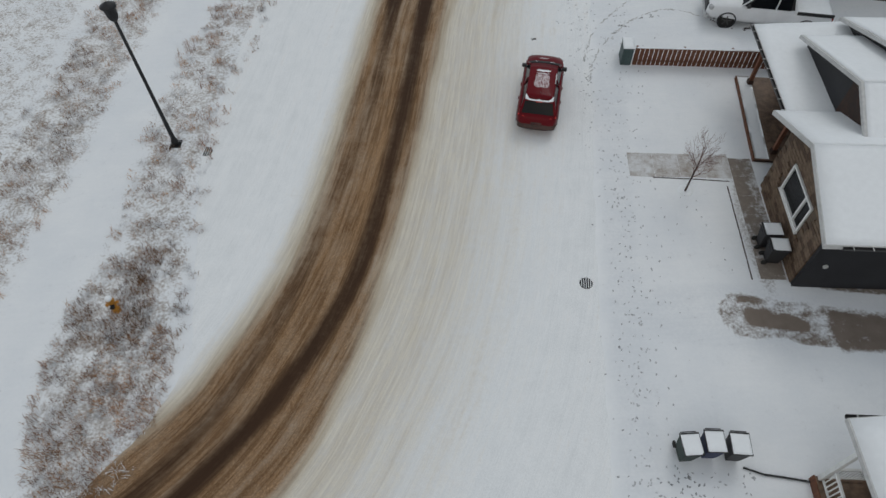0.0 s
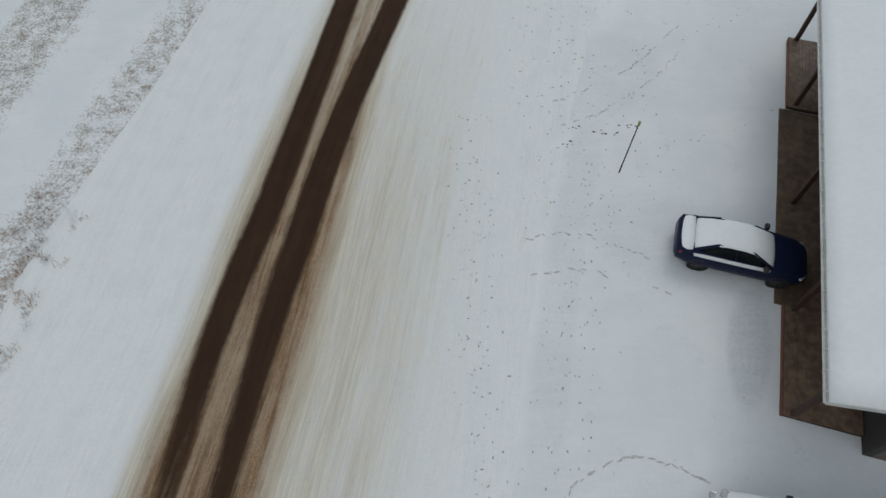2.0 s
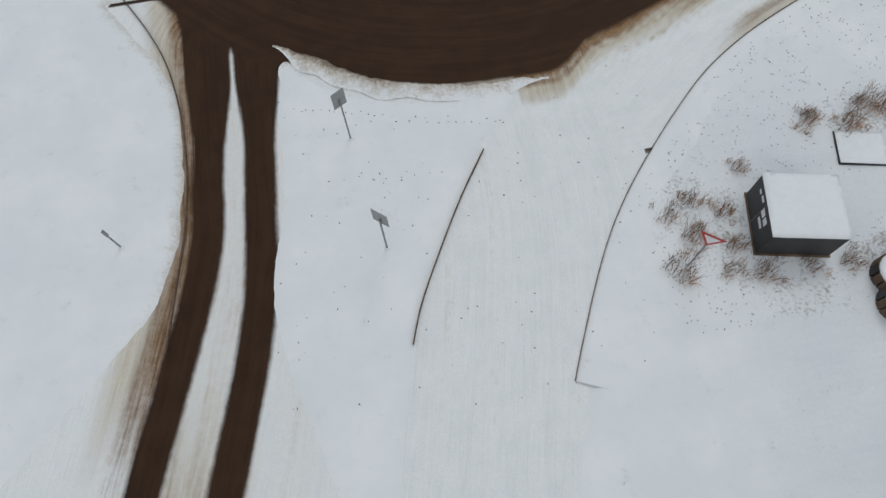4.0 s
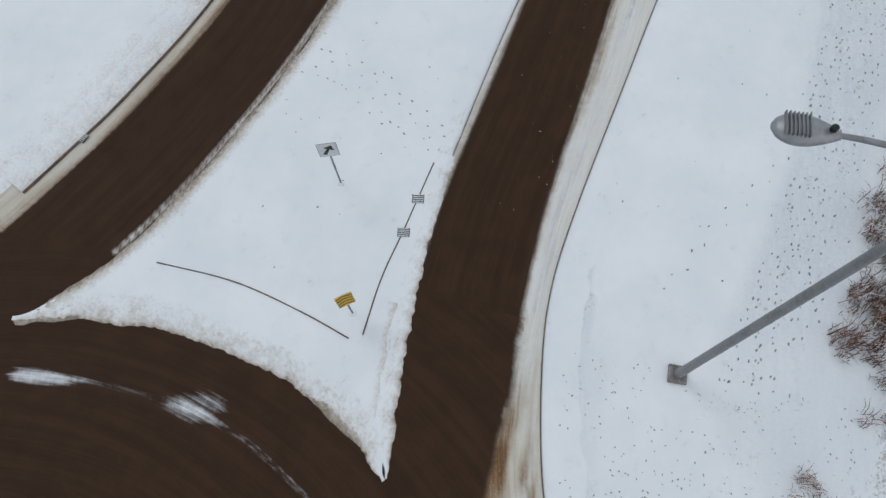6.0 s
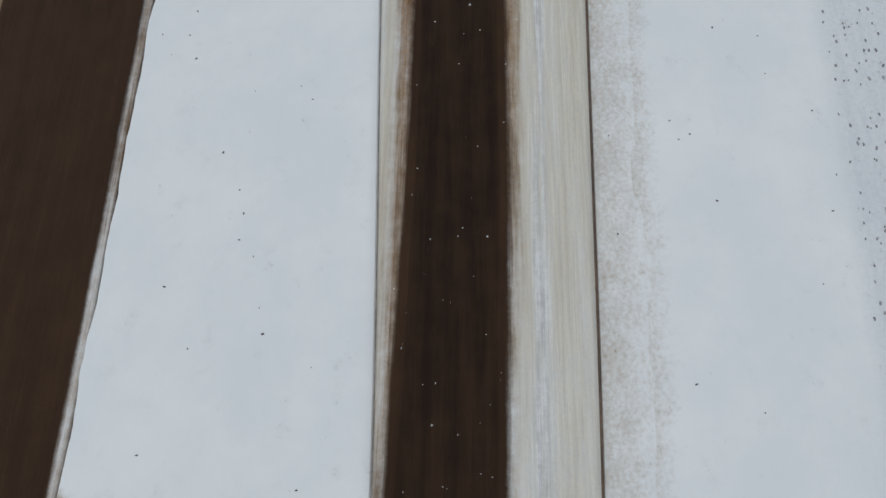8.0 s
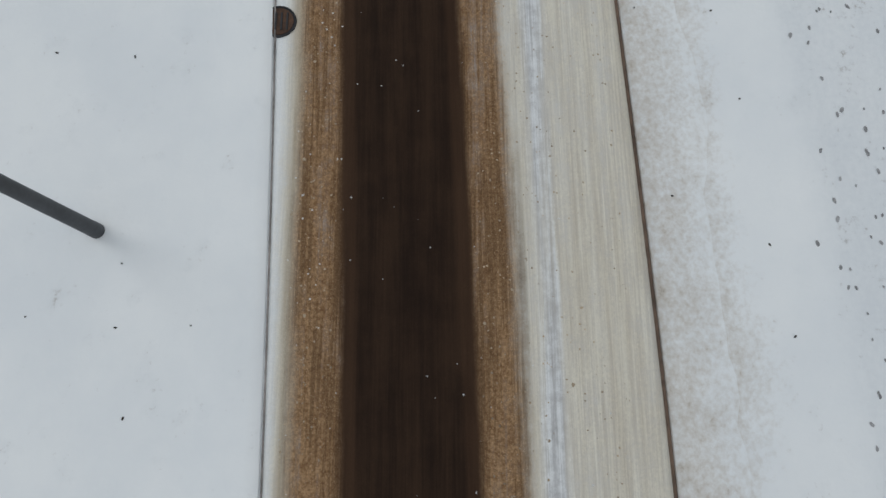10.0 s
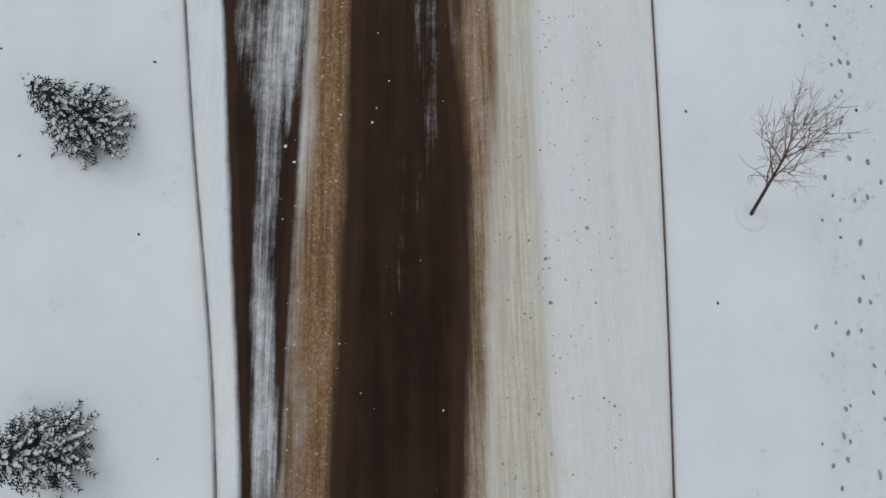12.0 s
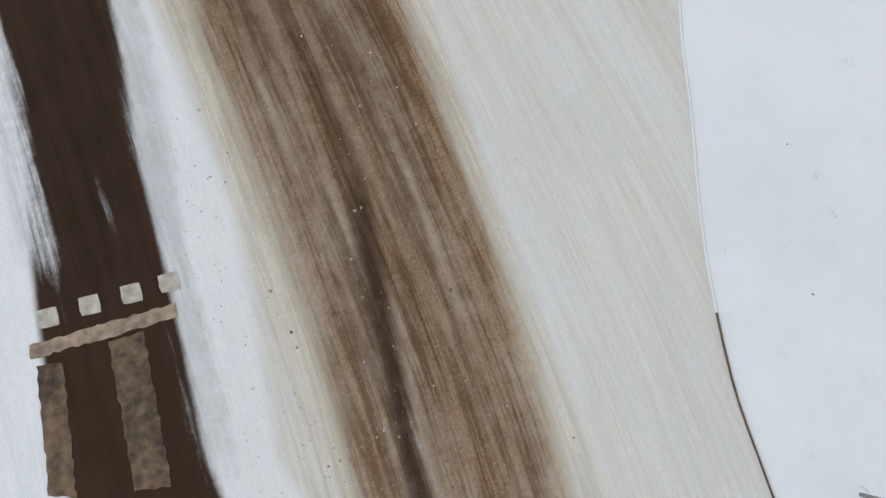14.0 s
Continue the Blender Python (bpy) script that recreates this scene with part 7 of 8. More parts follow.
def tall_lamp(x, y, height, reach, turn, label):
    s = thing("street_lamp", pose(x, y, drop(x, y, 0.02), rz=turn), label, "street lamp")
    plate = reach and part("base_plate", box(new_bm(), (-0.27, -0.27, 0), (0.27, 0.27, 0.16), 0.03), KERB_PALE, s, "square concrete footing rimmed by snow")
    for a in ((0.15, 0.15), (-0.15, 0.15), (0.15, -0.15), (-0.15, -0.15)) if reach else ():
        bolt = new_bm()
        tube(bolt, (*a, 0.16), (*a, 0.22), 0.02, n=6)
        part("bolt", bolt, STEEL, plate)
    part("pole", lathe(new_bm(), [(0.14, 0.0), (0.14, 0.2), (0.135, 0.25), (0.12, 2.0), (0.085, height - 0.3), (0.05, height)], 16), STEEL if reach else DARK_STEEL, s, "tapered grey steel pole", True)
    for z in (1.2, 3.4, 6.2):
        part("band", lathe(new_bm(), [(0.128 - 0.003 * z, z), (0.131 - 0.003 * z, z + 0.01), (0.131 - 0.003 * z, z + 0.04), (0.128 - 0.003 * z, z + 0.05)], 14), STEEL if reach else DARK_STEEL, s)
    if reach:
        arm = new_bm()
        for k in range(6):
            u, v = k / 6, (k + 1) / 6
            tube(arm, (0, u * reach, height - 0.25 + 0.5 * math.sin(u * 1.57)), (0, v * reach, height - 0.25 + 0.5 * math.sin(v * 1.57)), 0.05 - 0.015 * u, 0.05 - 0.015 * v, 8)
        part("arm", arm, STEEL, s, "", True)
        rings = []
        for k in range(15):
            u = k / 14
            w = 0.05 + 0.165 * max(0.0, math.sin(math.pi * u ** 1.4)) ** 0.6
            rings.append([(w * math.cos(a), reach + (u - 0.15) * 0.78, height + 0.25 + w * 0.55 * math.sin(a)) for a in [6.2832 * j / 12 for j in range(12)]])
        head = part("luminaire", loft(new_bm(), rings), SIGN_BACK, s, "egg-shaped grey lamp head", True)
        for k in range(7):
            part("cooling_fin", box(new_bm(), (-0.15, reach + 0.27 + k * 0.045, height + 0.33), (0.15, reach + 0.285 + k * 0.045, height + 0.395), 0.004), STEEL, head)
        eye = lathe(new_bm(), [(0.045, 0), (0.045, 0.06), (0.02, 0.08)], 10, (0, reach + 0.02, height + 0.34))
        part("photocell", eye, BLACK, head)
    return s


tall_lamp(35.9, 71.25, 12.55, 2.1, 2, "tall grey street lamp with an egg-shaped head on snow")
tall_lamp(120.9, 80.27, 8.0, 0, 0, "plain grey steel lamp pole standing on the snowy verge")


def cabinet():
    c = thing("utility_cabinet", pose(24.74, 64.14, drop(24.7, 64.1, 0.05), rz=-13), "black utility cabinet with a thick snowy top among shrubs", "utility cabinet")
    part("body", box(new_bm(), (-1.19, -1.13, 0.08), (1.19, 1.13, 1.46), 0.03), PLASTIC, c)
    part("plinth", box(new_bm(), (-1.24, -1.18, 0), (1.24, 1.18, 0.1), 0.02), CONCRETE, c)
    part("snow_cap", snow_cap(new_bm(), -1.22, -1.16, 1.22, 1.16, 1.46, 0.07, cell=0.17, seed=2), FRESH, c, "even layer of snow", True)
    for y0, y1, z0, z1 in ((0.2, 0.45, 1.15, 1.27), (-0.25, 0.0, 0.95, 1.2), (-0.55, -0.32, 0.95, 1.2), (-0.5, -0.1, 0.65, 0.8), (0.55, 0.72, 1.1, 1.2)):
        part("label_plate", box(new_bm(), (-1.206, y0, z0), (-1.192, y1, z1)), SIGN_WHITE, c, "small pale unreadable label")
    for y in (-1.1, 0.02):
        d = part("door", box(new_bm(), (-1.2, y + 0.03, 0.14), (-1.191, y + 1.06, 1.42), 0.003), PLASTIC, c)
    part("door_seam", box(new_bm(), (-1.196, 0.035, 0.14), (-1.186, 0.045, 1.42)), STEEL, c)


cabinet()
hatch = thing("ground_hatch", pose(28.45, 66.45, drop(28.4, 66.4, 0.02), rz=-14), "low concrete hatch covered with snow and dark edges", "hatch")
part("frame", box(new_bm(), (-0.86, -0.68, 0), (0.86, 0.68, 0.1), 0.012), BLACK, hatch)
part("snow_cap", snow_cap(new_bm(), -0.83, -0.64, 0.85, 0.67, 0.1, 0.03, cell=0.14, seed=6), FRESH, hatch, "thin snow on the hatch", True)
for x, y, r in ((27.35, 61.7, 0.62), (27.1, 60.75, 0.6)):
    pl = thing("planter", pose(x, y, drop(x, y, 0.03), rz=x * 50), "round dark stone planter filled with snow", "planter", "stone planters")
    for k in range(14):
        a = 6.2832 * k / 14
        b = box(new_bm(), (-0.085, -0.13, 0), (0.085, 0.13, 0.5), 0.025, pose(r * math.cos(a), r * math.sin(a), 0, 0, 0, math.degrees(a)))
        part("stone", b, STONE_DARK if k % 3 else BLACK, pl)
    part("snow_cap", lathe(new_bm(), [(r - 0.02, 0.36), (r + 0.03, 0.5), (r - 0.05, 0.56), (r * 0.5, 0.6), (0.02, 0.61)], 22), FRESH, pl, "domed snow filling", True)
stick = new_bm()
tube(stick, (0, 0, 0), (0.05, 0.02, 3.0), 0.03, 0.022, 8)
stk = thing("marker_stake", pose(13.14, 42.6, drop(13.14, 42.6, 0.03)), "thin dark wooden stake standing in the drive", "stake")
part("shaft", stick, TIMBER, stk)
part("flag_tip", box(new_bm(), (0.01, -0.03, 2.8), (0.09, 0.05, 3.02), 0.01), plain("faded_lime_tape", (0.25, 0.28, 0.1), 0.7), stk, "faded yellowish tip")

# ---- painted marks on the turn lane ----
TURN_PAINT = plain("worn_arrow_paint", (0.36, 0.27, 0.19), 0.75, grain=0.25, scale=6)
def marking(name, corners, label, mat, category="road marking", worn=0.0):
    """A thin painted patch; worn roughens its outline."""
    if worn:
        rng, fine = random.Random(name), []
        for p, q in zip(corners, corners[1:] + corners[:1]):
            n = max(2, int(math.dist(p, q) / 0.09))
            fine += [(p[0] + (q[0] - p[0]) * k / n + rng.uniform(-worn, worn), p[1] + (q[1] - p[1]) * k / n + rng.uniform(-worn, worn)) for k in range(n)]
        corners = fine
    bm = new_bm()
    top = [bm.verts.new((px, py, drop(px, py) + 0.012)) for px, py in corners]
    low = [bm.verts.new((v.co.x, v.co.y, v.co.z - 0.03)) for v in top]
    n = len(top)
    bm.faces.new(top)
    for k in range(n):
        bm.faces.new((top[k], low[k], low[(k + 1) % n], top[(k + 1) % n]))
    bmesh.ops.recalc_face_normals(bm, faces=bm.faces[:])
    return single(name, bm, mat, pose(0, 0, 0), label, category)


marking("turn_arrow", [(193.74, 89.53), (193.0, 88.83), (193.45, 88.92), (193.6, 88.86), (193.55, 88.62), (193.2, 88.45), (192.5, 88.3), (192.5, 88.05), (193.3, 88.2), (193.75, 88.36), (194.05, 88.55), (194.28, 88.8), (194.3, 89.1), (194.79, 89.32)], "worn tan left-turn arrow painted on wet asphalt", TURN_PAINT, worn=0.012)
marking("stop_bar", [(203.12, 93.22), (203.34, 93.27), (203.86, 91.0), (203.63, 90.94)], "worn pale stop bar on wet asphalt", TURN_PAINT, worn=0.022)
PALE_PAINT = plain("pale_worn_paint", (0.50, 0.46, 0.39), 0.75, grain=0.2, scale=6)
MUD_PAINT = plain("muddy_worn_paint", (0.135, 0.088, 0.052), 0.8, grain=0.4, scale=5)
for x, y in ((203.77, 93.02), (203.93, 92.37), (204.07, 91.71), (204.21, 91.11)):
    marking("crossing_block", [(x - 0.17, y + 0.1), (x - 0.12, y - 0.2), (x + 0.17, y - 0.12), (x + 0.12, y + 0.18)], "square pale crossing block on wet asphalt", PALE_PAINT, worn=0.014)
marking("crossing_stripe", [(203.0, 93.12), (203.05, 92.72), (201.0, 92.36), (201.1, 92.78)], "muddy worn crossing stripe on wet asphalt", MUD_PAINT, worn=0.022)
marking("crossing_stripe", [(203.3, 92.02), (203.44, 91.48), (201.1, 90.95), (201.05, 91.5)], "muddy worn crossing stripe on wet asphalt", MUD_PAINT, worn=0.022)


# ---- walks and drive: concrete with a thin dusting of snow ----
def dusted(name, cover, soft=0.3):
    mat, n, l, bsdf = material(name, 0.85)
    co = n.new("ShaderNodeTexCoord").outputs["Object"]
    broad, mid, fine = noise_of(n, l, co, 1.1, 4, 0.6), noise_of(n, l, co, 4.5, 5, 0.65), noise_of(n, l, co, 22, 4, 0.7)
    mixed = math_of(n, l, "ADD", math_of(n, l, "MULTIPLY", broad, 0.5), math_of(n, l, "ADD", math_of(n, l, "MULTIPLY", mid, 0.35), math_of(n, l, "MULTIPLY", fine, 0.15)))
    bare = mix_of(n, l, mid, tuple(c * (0.7 + 1.6 * cover) for c in (0.13, 0.105, 0.085)), tuple(c * (0.8 + 1.2 * cover) for c in (0.26, 0.225, 0.195)))
    l.new(mix_of(n, l, step_of(n, l, mixed, 0.66 - cover * 0.28 - soft / 2, 0.66 - cover * 0.28 + soft / 2), bare, (0.66, 0.67, 0.68)), bsdf.inputs["Base Color"])
    bump_of(n, l, fine, 0.2, 0.02, bsdf)
    return mat


THIN_WALK, BARE_WALK = dusted("snow_dusted_walk", 0.62), dusted("half_bare_walk", 0.34, 0.12)


def walkway(name, x0, y0, x1, y1, turn, pieces, mat, label):
    """A row of cast slabs that follow the ground."""
    c, s = math.cos(radians(turn)), math.sin(radians(turn))
    path = thing(name, pose(0, 0, 0), label, "path", kind="structure")
    along_x = x1 - x0 > y1 - y0
    for k in range(pieces):
        a, b = k / pieces, (k + 1) / pieces
        u0, u1 = (x0 + (x1 - x0) * a, x0 + (x1 - x0) * b - 0.02) if along_x else (x0, x1)
        v0, v1 = (y0, y1) if along_x else (y0 + (y1 - y0) * a, y0 + (y1 - y0) * b - 0.02)
        bm = new_bm()
        rows = []
        for i in range(5):
            row = []
            for j in range(5):
                u, v = u0 + (u1 - u0) * i / 4 - x0, v0 + (v1 - v0) * j / 4 - y0
                px, py = x0 + u * c - v * s, y0 + u * s + v * c
                row.append(bm.verts.new((px, py, drop(px, py) + 0.014)))
            rows.append(row)
        for i in range(4):
            for j in range(4):
                bm.faces.new((rows[i][j], rows[i + 1][j], rows[i + 1][j + 1], rows[i][j + 1]))
        rim = [rows[i][0] for i in range(5)] + [rows[4][j] for j in range(1, 5)] + [rows[i][4] for i in range(3, -1, -1)] + [rows[0][j] for j in range(3, 0, -1)]
        low = [bm.verts.new(v.co - Vector((0, 0, 0.08))) for v in rim]
        for q in range(len(rim)):
            bm.faces.new((rim[q], low[q], low[(q + 1) % len(rim)], rim[(q + 1) % len(rim)]))
        bmesh.ops.recalc_face_normals(bm, faces=bm.faces[:])
        part("slab", bm, mat, path)


walkway("front_walk", 8.05, 18.3, 12.35, 19.65, -4, 4, THIN_WALK, "front walk of concrete slabs dusted with snow")
walkway("house_path", 12.0, 12.95, 12.95, 19.2, -4, 6, BARE_WALK, "narrow half-bare concrete path along the house")
for name, p, q in (("lawn_edging", (9.0, 18.19), (12.17, 17.84)), ("lawn_edging", (11.66, 12.94), (12.0, 17.6))):
    bm = new_bm()
    n = 10
    for k in range(n):
        a, b = k / n, (k + 0.93) / n
        pa, pb = [(p[0] + (q[0] - p[0]) * w, p[1] + (q[1] - p[1]) * w) for w in (a, b)]
        tube(bm, (*pa, drop(*pa) + 0.0), (*pb, drop(*pb) + 0.004), 0.026, n=5)
    single(name, bm, TIMBER, pose(0, 0, 0), "thin dark lawn edging breaking through snow", "edging", kind="structure")

# ---- winter plants ----
BARK = plain("dark_bark", (0.055, 0.032, 0.024), 0.85, grain=0.25, scale=12)
TWIG = plain("bare_twigs", (0.155, 0.074, 0.054), 0.85, grain=0.25, scale=6)
STRAW = plain("dead_straw", (0.36, 0.205, 0.105), 0.9, grain=0.35, scale=0.8, bump=0)
RUSSET = plain("russet_dead_stalks", (0.20, 0.095, 0.05), 0.9, grain=0.35, scale=0.8, bump=0)
FROST = plain("frosted_stalks", (0.68, 0.68, 0.69), 0.9, grain=0.2, scale=0.9, bump=0)
NEEDLE = plain("dark_spruce_needles", (0.018, 0.026, 0.017), 0.8, grain=0.3, scale=5, bump=0)


def grow(bm, rng, p, way, length, radius, level, fork):
    """A limb of a few bending lengths that forks into thinner ones."""
    bends = 3 if level else 2
    for k in range(bends):
        q = p + way * (length / bends)
        tube(bm, p, q, radius * (1 - 0.25 * k), radius * (1 - 0.25 * (k + 1)), 5 if level > 1 else 3, False)
        p = q
        way = (way + Vector((rng.uniform(-0.22, 0.22), rng.uniform(-0.22, 0.22), rng.uniform(-0.05, 0.2)))).normalized()
        if level and (k or level > 1):
            for _ in range(fork):
                turn = rng.uniform(0, 6.28)
                out = Vector((math.cos(turn), math.sin(turn), rng.uniform(0.1, 0.7)))
                grow(bm, rng, p, (way * 0.75 + out * 0.75).normalized(), length * rng.uniform(0.5, 0.75), radius * 0.5, level - 1, fork)
    if not level:
        return bm
    return grow(bm, rng, p, way, length * 0.7, radius * 0.4, 0, fork)


def bare_tree(x, y, height, seed, label, lean=0.035, bend=0.0):
    rng = random.Random(seed)
    t = thing("bare_tree", pose(x, y, drop(x, y, 0.05), rz=rng.uniform(-8, 8) + (20 if y < 77 else 0) if bend else rng.uniform(0, 360)), label, "tree", "young bare trees")
    top = Vector((bend * height + lean * height * rng.uniform(-1, 1), lean * height * rng.uniform(-1, 1), height * 0.55))
    base = top * 0.45
    bm = new_bm()
    r = 0.0105 * height
    tube(bm, (0, 0, 0), base, r * 1.25, r, 8)
    tube(bm, base, top, r, r * 0.5, 8)
    part("trunk", bm, BARK, t, "slender dark trunk", True)
    part("collar", lathe(new_bm(), [(0.32, 0.02), (0.3, 0.07), (0.2, 0.055), (0.06, 0.04)], 14), FRESH, t, "ring of snow round the trunk", True)
    n = 9 if bend else 7
    for k in range(n):
        u = 0.35 + 0.62 * k / (n - 1)
        turn = k * 2.4 + rng.uniform(-0.4, 0.4)
        way = Vector((math.cos(turn) + bend * 2, math.sin(turn), 0.95 + 0.6 * u)).normalized()
        p = base.lerp(top, (u - 0.35) / 0.65)
        part("limb", grow(new_bm(), rng, p, way, height * ((0.36 if bend else 0.29) - 0.1 * u), r * 0.5, 2, 2), TWIG, t)
    part("limb", grow(new_bm(), rng, top, Vector((0, 0, 1)), height * 0.28, r * 0.5, 2, 2), TWIG, t)
    return t


for k, (x, y, h) in enumerate(((10.19, 17.41, 3.4), (57.97, 81.03, 3.3), (63.64, 79.47, 3.4), (69.6, 80.3, 3.2), (106.5, 80.5, 2.6), (101.3, 80.3, 2.6), (135.1, 80.7, 2.6), (140.0, 81.9, 2.8), (145.1, 81.5, 2.7), (114.9, 68.8, 3.0), (139.9, 70.0, 2.8), (164.1, 73.3, 3.2), (182.8, 76.5, 3.2))):
    label = "bare young tree with fine upright twigs in the yard" if k == 0 else ("bare young tree standing on the snowy median" if 0 < k < 4 else "bare spreading young tree on the roadside snow")
    bare_tree(x, y, h if k < 4 else h * 0.8, 20 + k, label, bend=0.0 if k < 4 else 0.27)


def stuff_mesh(name, verts, faces, mat, label, category, kind="stuff"):
    me = bpy.data.meshes.new(name)
    me.from_pydata(verts, [], faces)
    me.materials.append(mat)
    return tagged(new(name, me), label, category, kind=kind)


def spruce(x, y, height, width, seed, label):
    rng = random.Random(seed)
    s = thing("spruce", pose(x, y, drop(x, y, 0.03)), label, "tree", "small spruces")
    bm = new_bm()
    tube(bm, (0, 0, 0), (0, 0, height * 0.92), 0.06, 0.012, 7)
    part("trunk", bm, BARK, s)
    needles, nf, snow, sf = [], [], [], []
    levels = 15
    for lv in range(levels):
        u = lv / (levels - 1)
        z = height * (0.08 + 0.88 * u)
        reach = width / 2 * (1 - u) ** 0.8 + 0.07
        count = max(5, int(12 * (1 - u) + 4))
        for k in range(count):
            a = 6.2832 * (k + rng.uniform(-0.3, 0.3)) / count + lv * 0.7
            length = reach * rng.uniform(0.7, 1.12)
            out, side = Vector((math.cos(a), math.sin(a), 0)), Vector((-math.sin(a), math.cos(a), 0))
            n = max(4, int(length / 0.055))
            for i in range(n):
                v = (i + 0.6) / n
                p = out * length * v + Vector((0, 0, z - 0.28 * length * v * v))
                spread = 0.13 * (1.1 - 0.6 * v) * min(1, length / 0.3 + 0.4)
                for sgn in (-1, 1):
                    tip = p + side * sgn * spread + out * spread * 0.8 + Vector((0, 0, rng.uniform(-0.05, 0.03)))
                    wid = out * 0.018
                    b = len(needles)
                    needles += [p - wid, p + wid, tip + Vector((0, 0, -0.012)), p + Vector((0, 0, 0.02))]
                    nf += [(b, b + 1, b + 2), (b + 1, b + 3, b + 2), (b + 3, b, b + 2)]
                if v > 0.3 and rng.random() < 0.62:
                    r = rng.uniform(0.02, 0.048) * (1.25 - 0.5 * v)
                    c = p + Vector((rng.uniform(-0.02, 0.02), rng.uniform(-0.02, 0.02), 0.02))
                    b = len(snow)
                    ring = [c + side * r * math.cos(q) * 1.1 + out * r * 1.5 * math.sin(q) for q in (0, 1.05, 2.1, 3.14, 4.19, 5.24)]
                    snow += ring + [c + Vector((0, 0, r * 0.9))]
                    sf += [(b + j, b + (j + 1) % 6, b + 6) for j in range(6)]
    for name, vs, fs, mat in (("crown", needles, nf, NEEDLE), ("snow_load", snow, sf, FRESH)):
        me = bpy.data.meshes.new(name)
        me.from_pydata(vs, [], fs)
        me.materials.append(mat)
        ob = new(name, me)
        ob.parent = s
        ob["kind"] = "stuff"


for k, (x, y, w) in enumerate(((152.85, 83.0, 1.6), (158.0, 83.95, 1.45), (163.4, 85.1, 1.5))):
    spruce(x, y, 2.0, w, 50 + k, "small dark spruce with snow on its branches")


# ---- dead grass, shrubs and hedge ----
def blades(spots, rng, count, height, spread, lean=0.5, width=0.008):
    """Thin bent blades in tufts; spots are rows of x, y, z, size."""
    verts, faces = [], []
    for x, y, z, size in spots:
        for _ in range(max(2, int(count * size))):
            a = rng.uniform(0, 6.2832)
            r = spread * size * math.sqrt(rng.random())
            bx, by = x + r * math.cos(a), y + r * math.sin(a)
            h = height * size * rng.uniform(0.5, 1.15)
            b = rng.uniform(0, 6.2832)
            o = lean * h * rng.uniform(0.3, 1.3)
            tx, ty = bx + o * math.cos(b), by + o * math.sin(b)
            wx, wy = -width * math.sin(b), width * math.cos(b)
            k = len(verts)
            mx, my = bx + (tx - bx) * 0.35, by + (ty - by) * 0.35
            verts += [(bx - wx, by - wy, z - 0.02), (bx + wx, by + wy, z - 0.02), (mx + wx, my + wy, z + h * 0.65), (mx - wx, my - wy, z + h * 0.65), (tx, ty, z + h)]
            faces += [(k, k + 1, k + 2, k + 3), (k + 3, k + 2, k + 4)]
    return verts, faces


def along(line, rng, count, half):
    """Random places within half a width of a line."""
    out = []
    for _ in range(count):
        k = rng.randrange(len(line) - 1)
        u = rng.random()
        p = line[k] * (1 - u) + line[k + 1] * u
        a, r = rng.uniform(0, 6.2832), half * math.sqrt(rng.random())
        out.append((p[0] + r * math.cos(a), p[1] + r * math.sin(a)))
    return out


def patchy(x, y, seed, size=2.2):
    return noise.noise((x / size + seed, y / size, seed)) + 0.5 * noise.noise((x / size * 2.7, y / size * 2.7 + seed, seed))


rng = random.Random(11)
VERGE = spline([(-12.4, 5), (-11.4, 10), (-11.5, 15), (-11.9, 20), (-11.4, 26), (-10.6, 32), (-9.8, 38), (-8.2, 44), (-6.2, 51), (-4.2, 57)])
FIELD = spline([(-19, 6), (-18.6, 14), (-17.8, 20), (-17.2, 27), (-16.6, 34), (-15, 42), (-13, 50), (-11.5, 58)])
spots = [(p, 0.0) for p in along(VERGE[VERGE[:, 1] < 40], rng, 2300, 1.9)] + [(p, 0.1) for p in along(FIELD[FIELD[:, 1] < 36], rng, 1700, 2.0)]
for _ in range(1300):
    a, r = rng.uniform(0, 6.2832), math.sqrt(rng.random())
    spots.append(((-11.9 + 2.3 * r * math.cos(a), 10.0 + 5.2 * r * math.sin(a)), 0.2))
grown = [(x, y, drop(x, y), rng.uniform(0.5, 1.2)) for (x, y), bonus in spots if patchy(x, y, 3, 1.1) + bonus > 0.0]
for name, pick, mat, label in (("dead_grass", 0, STRAW, "straw-coloured dead grass poking through snow"), ("dead_grass", 1, RUSSET, "russet-brown dead grass clumps in the verge"), ("frosted_grass", 2, FROST, "frosted pale grass stems bent by snow")):
    rows = [s for k, s in enumerate(grown) if k % 3 == pick]
    v, f = blades(rows, rng, 11 if pick < 2 else 14, 0.2, 0.2, 1.1, 0.007 if pick < 2 else 0.009)
    stuff_mesh(name, v, f, mat, label, "grass")

SHRUBS = ((27.3, 68.1), (28.6, 67.6), (31.1, 67.5), (23.9, 66.5), (21.6, 64.4), (22.7, 63.7), (25.0, 62.6), (20.8, 63.0), (27.1, 68.0), (33.7, 67.55), (33.1, 66.8), (30.0, 67.8), (22.0, 65.6), (22.3, 62.9), (23.4, 62.6), (26.2, 62.4), (21.0, 65.2), (29.4, 68.2), (32.2, 67.4), (22.9, 65.0))


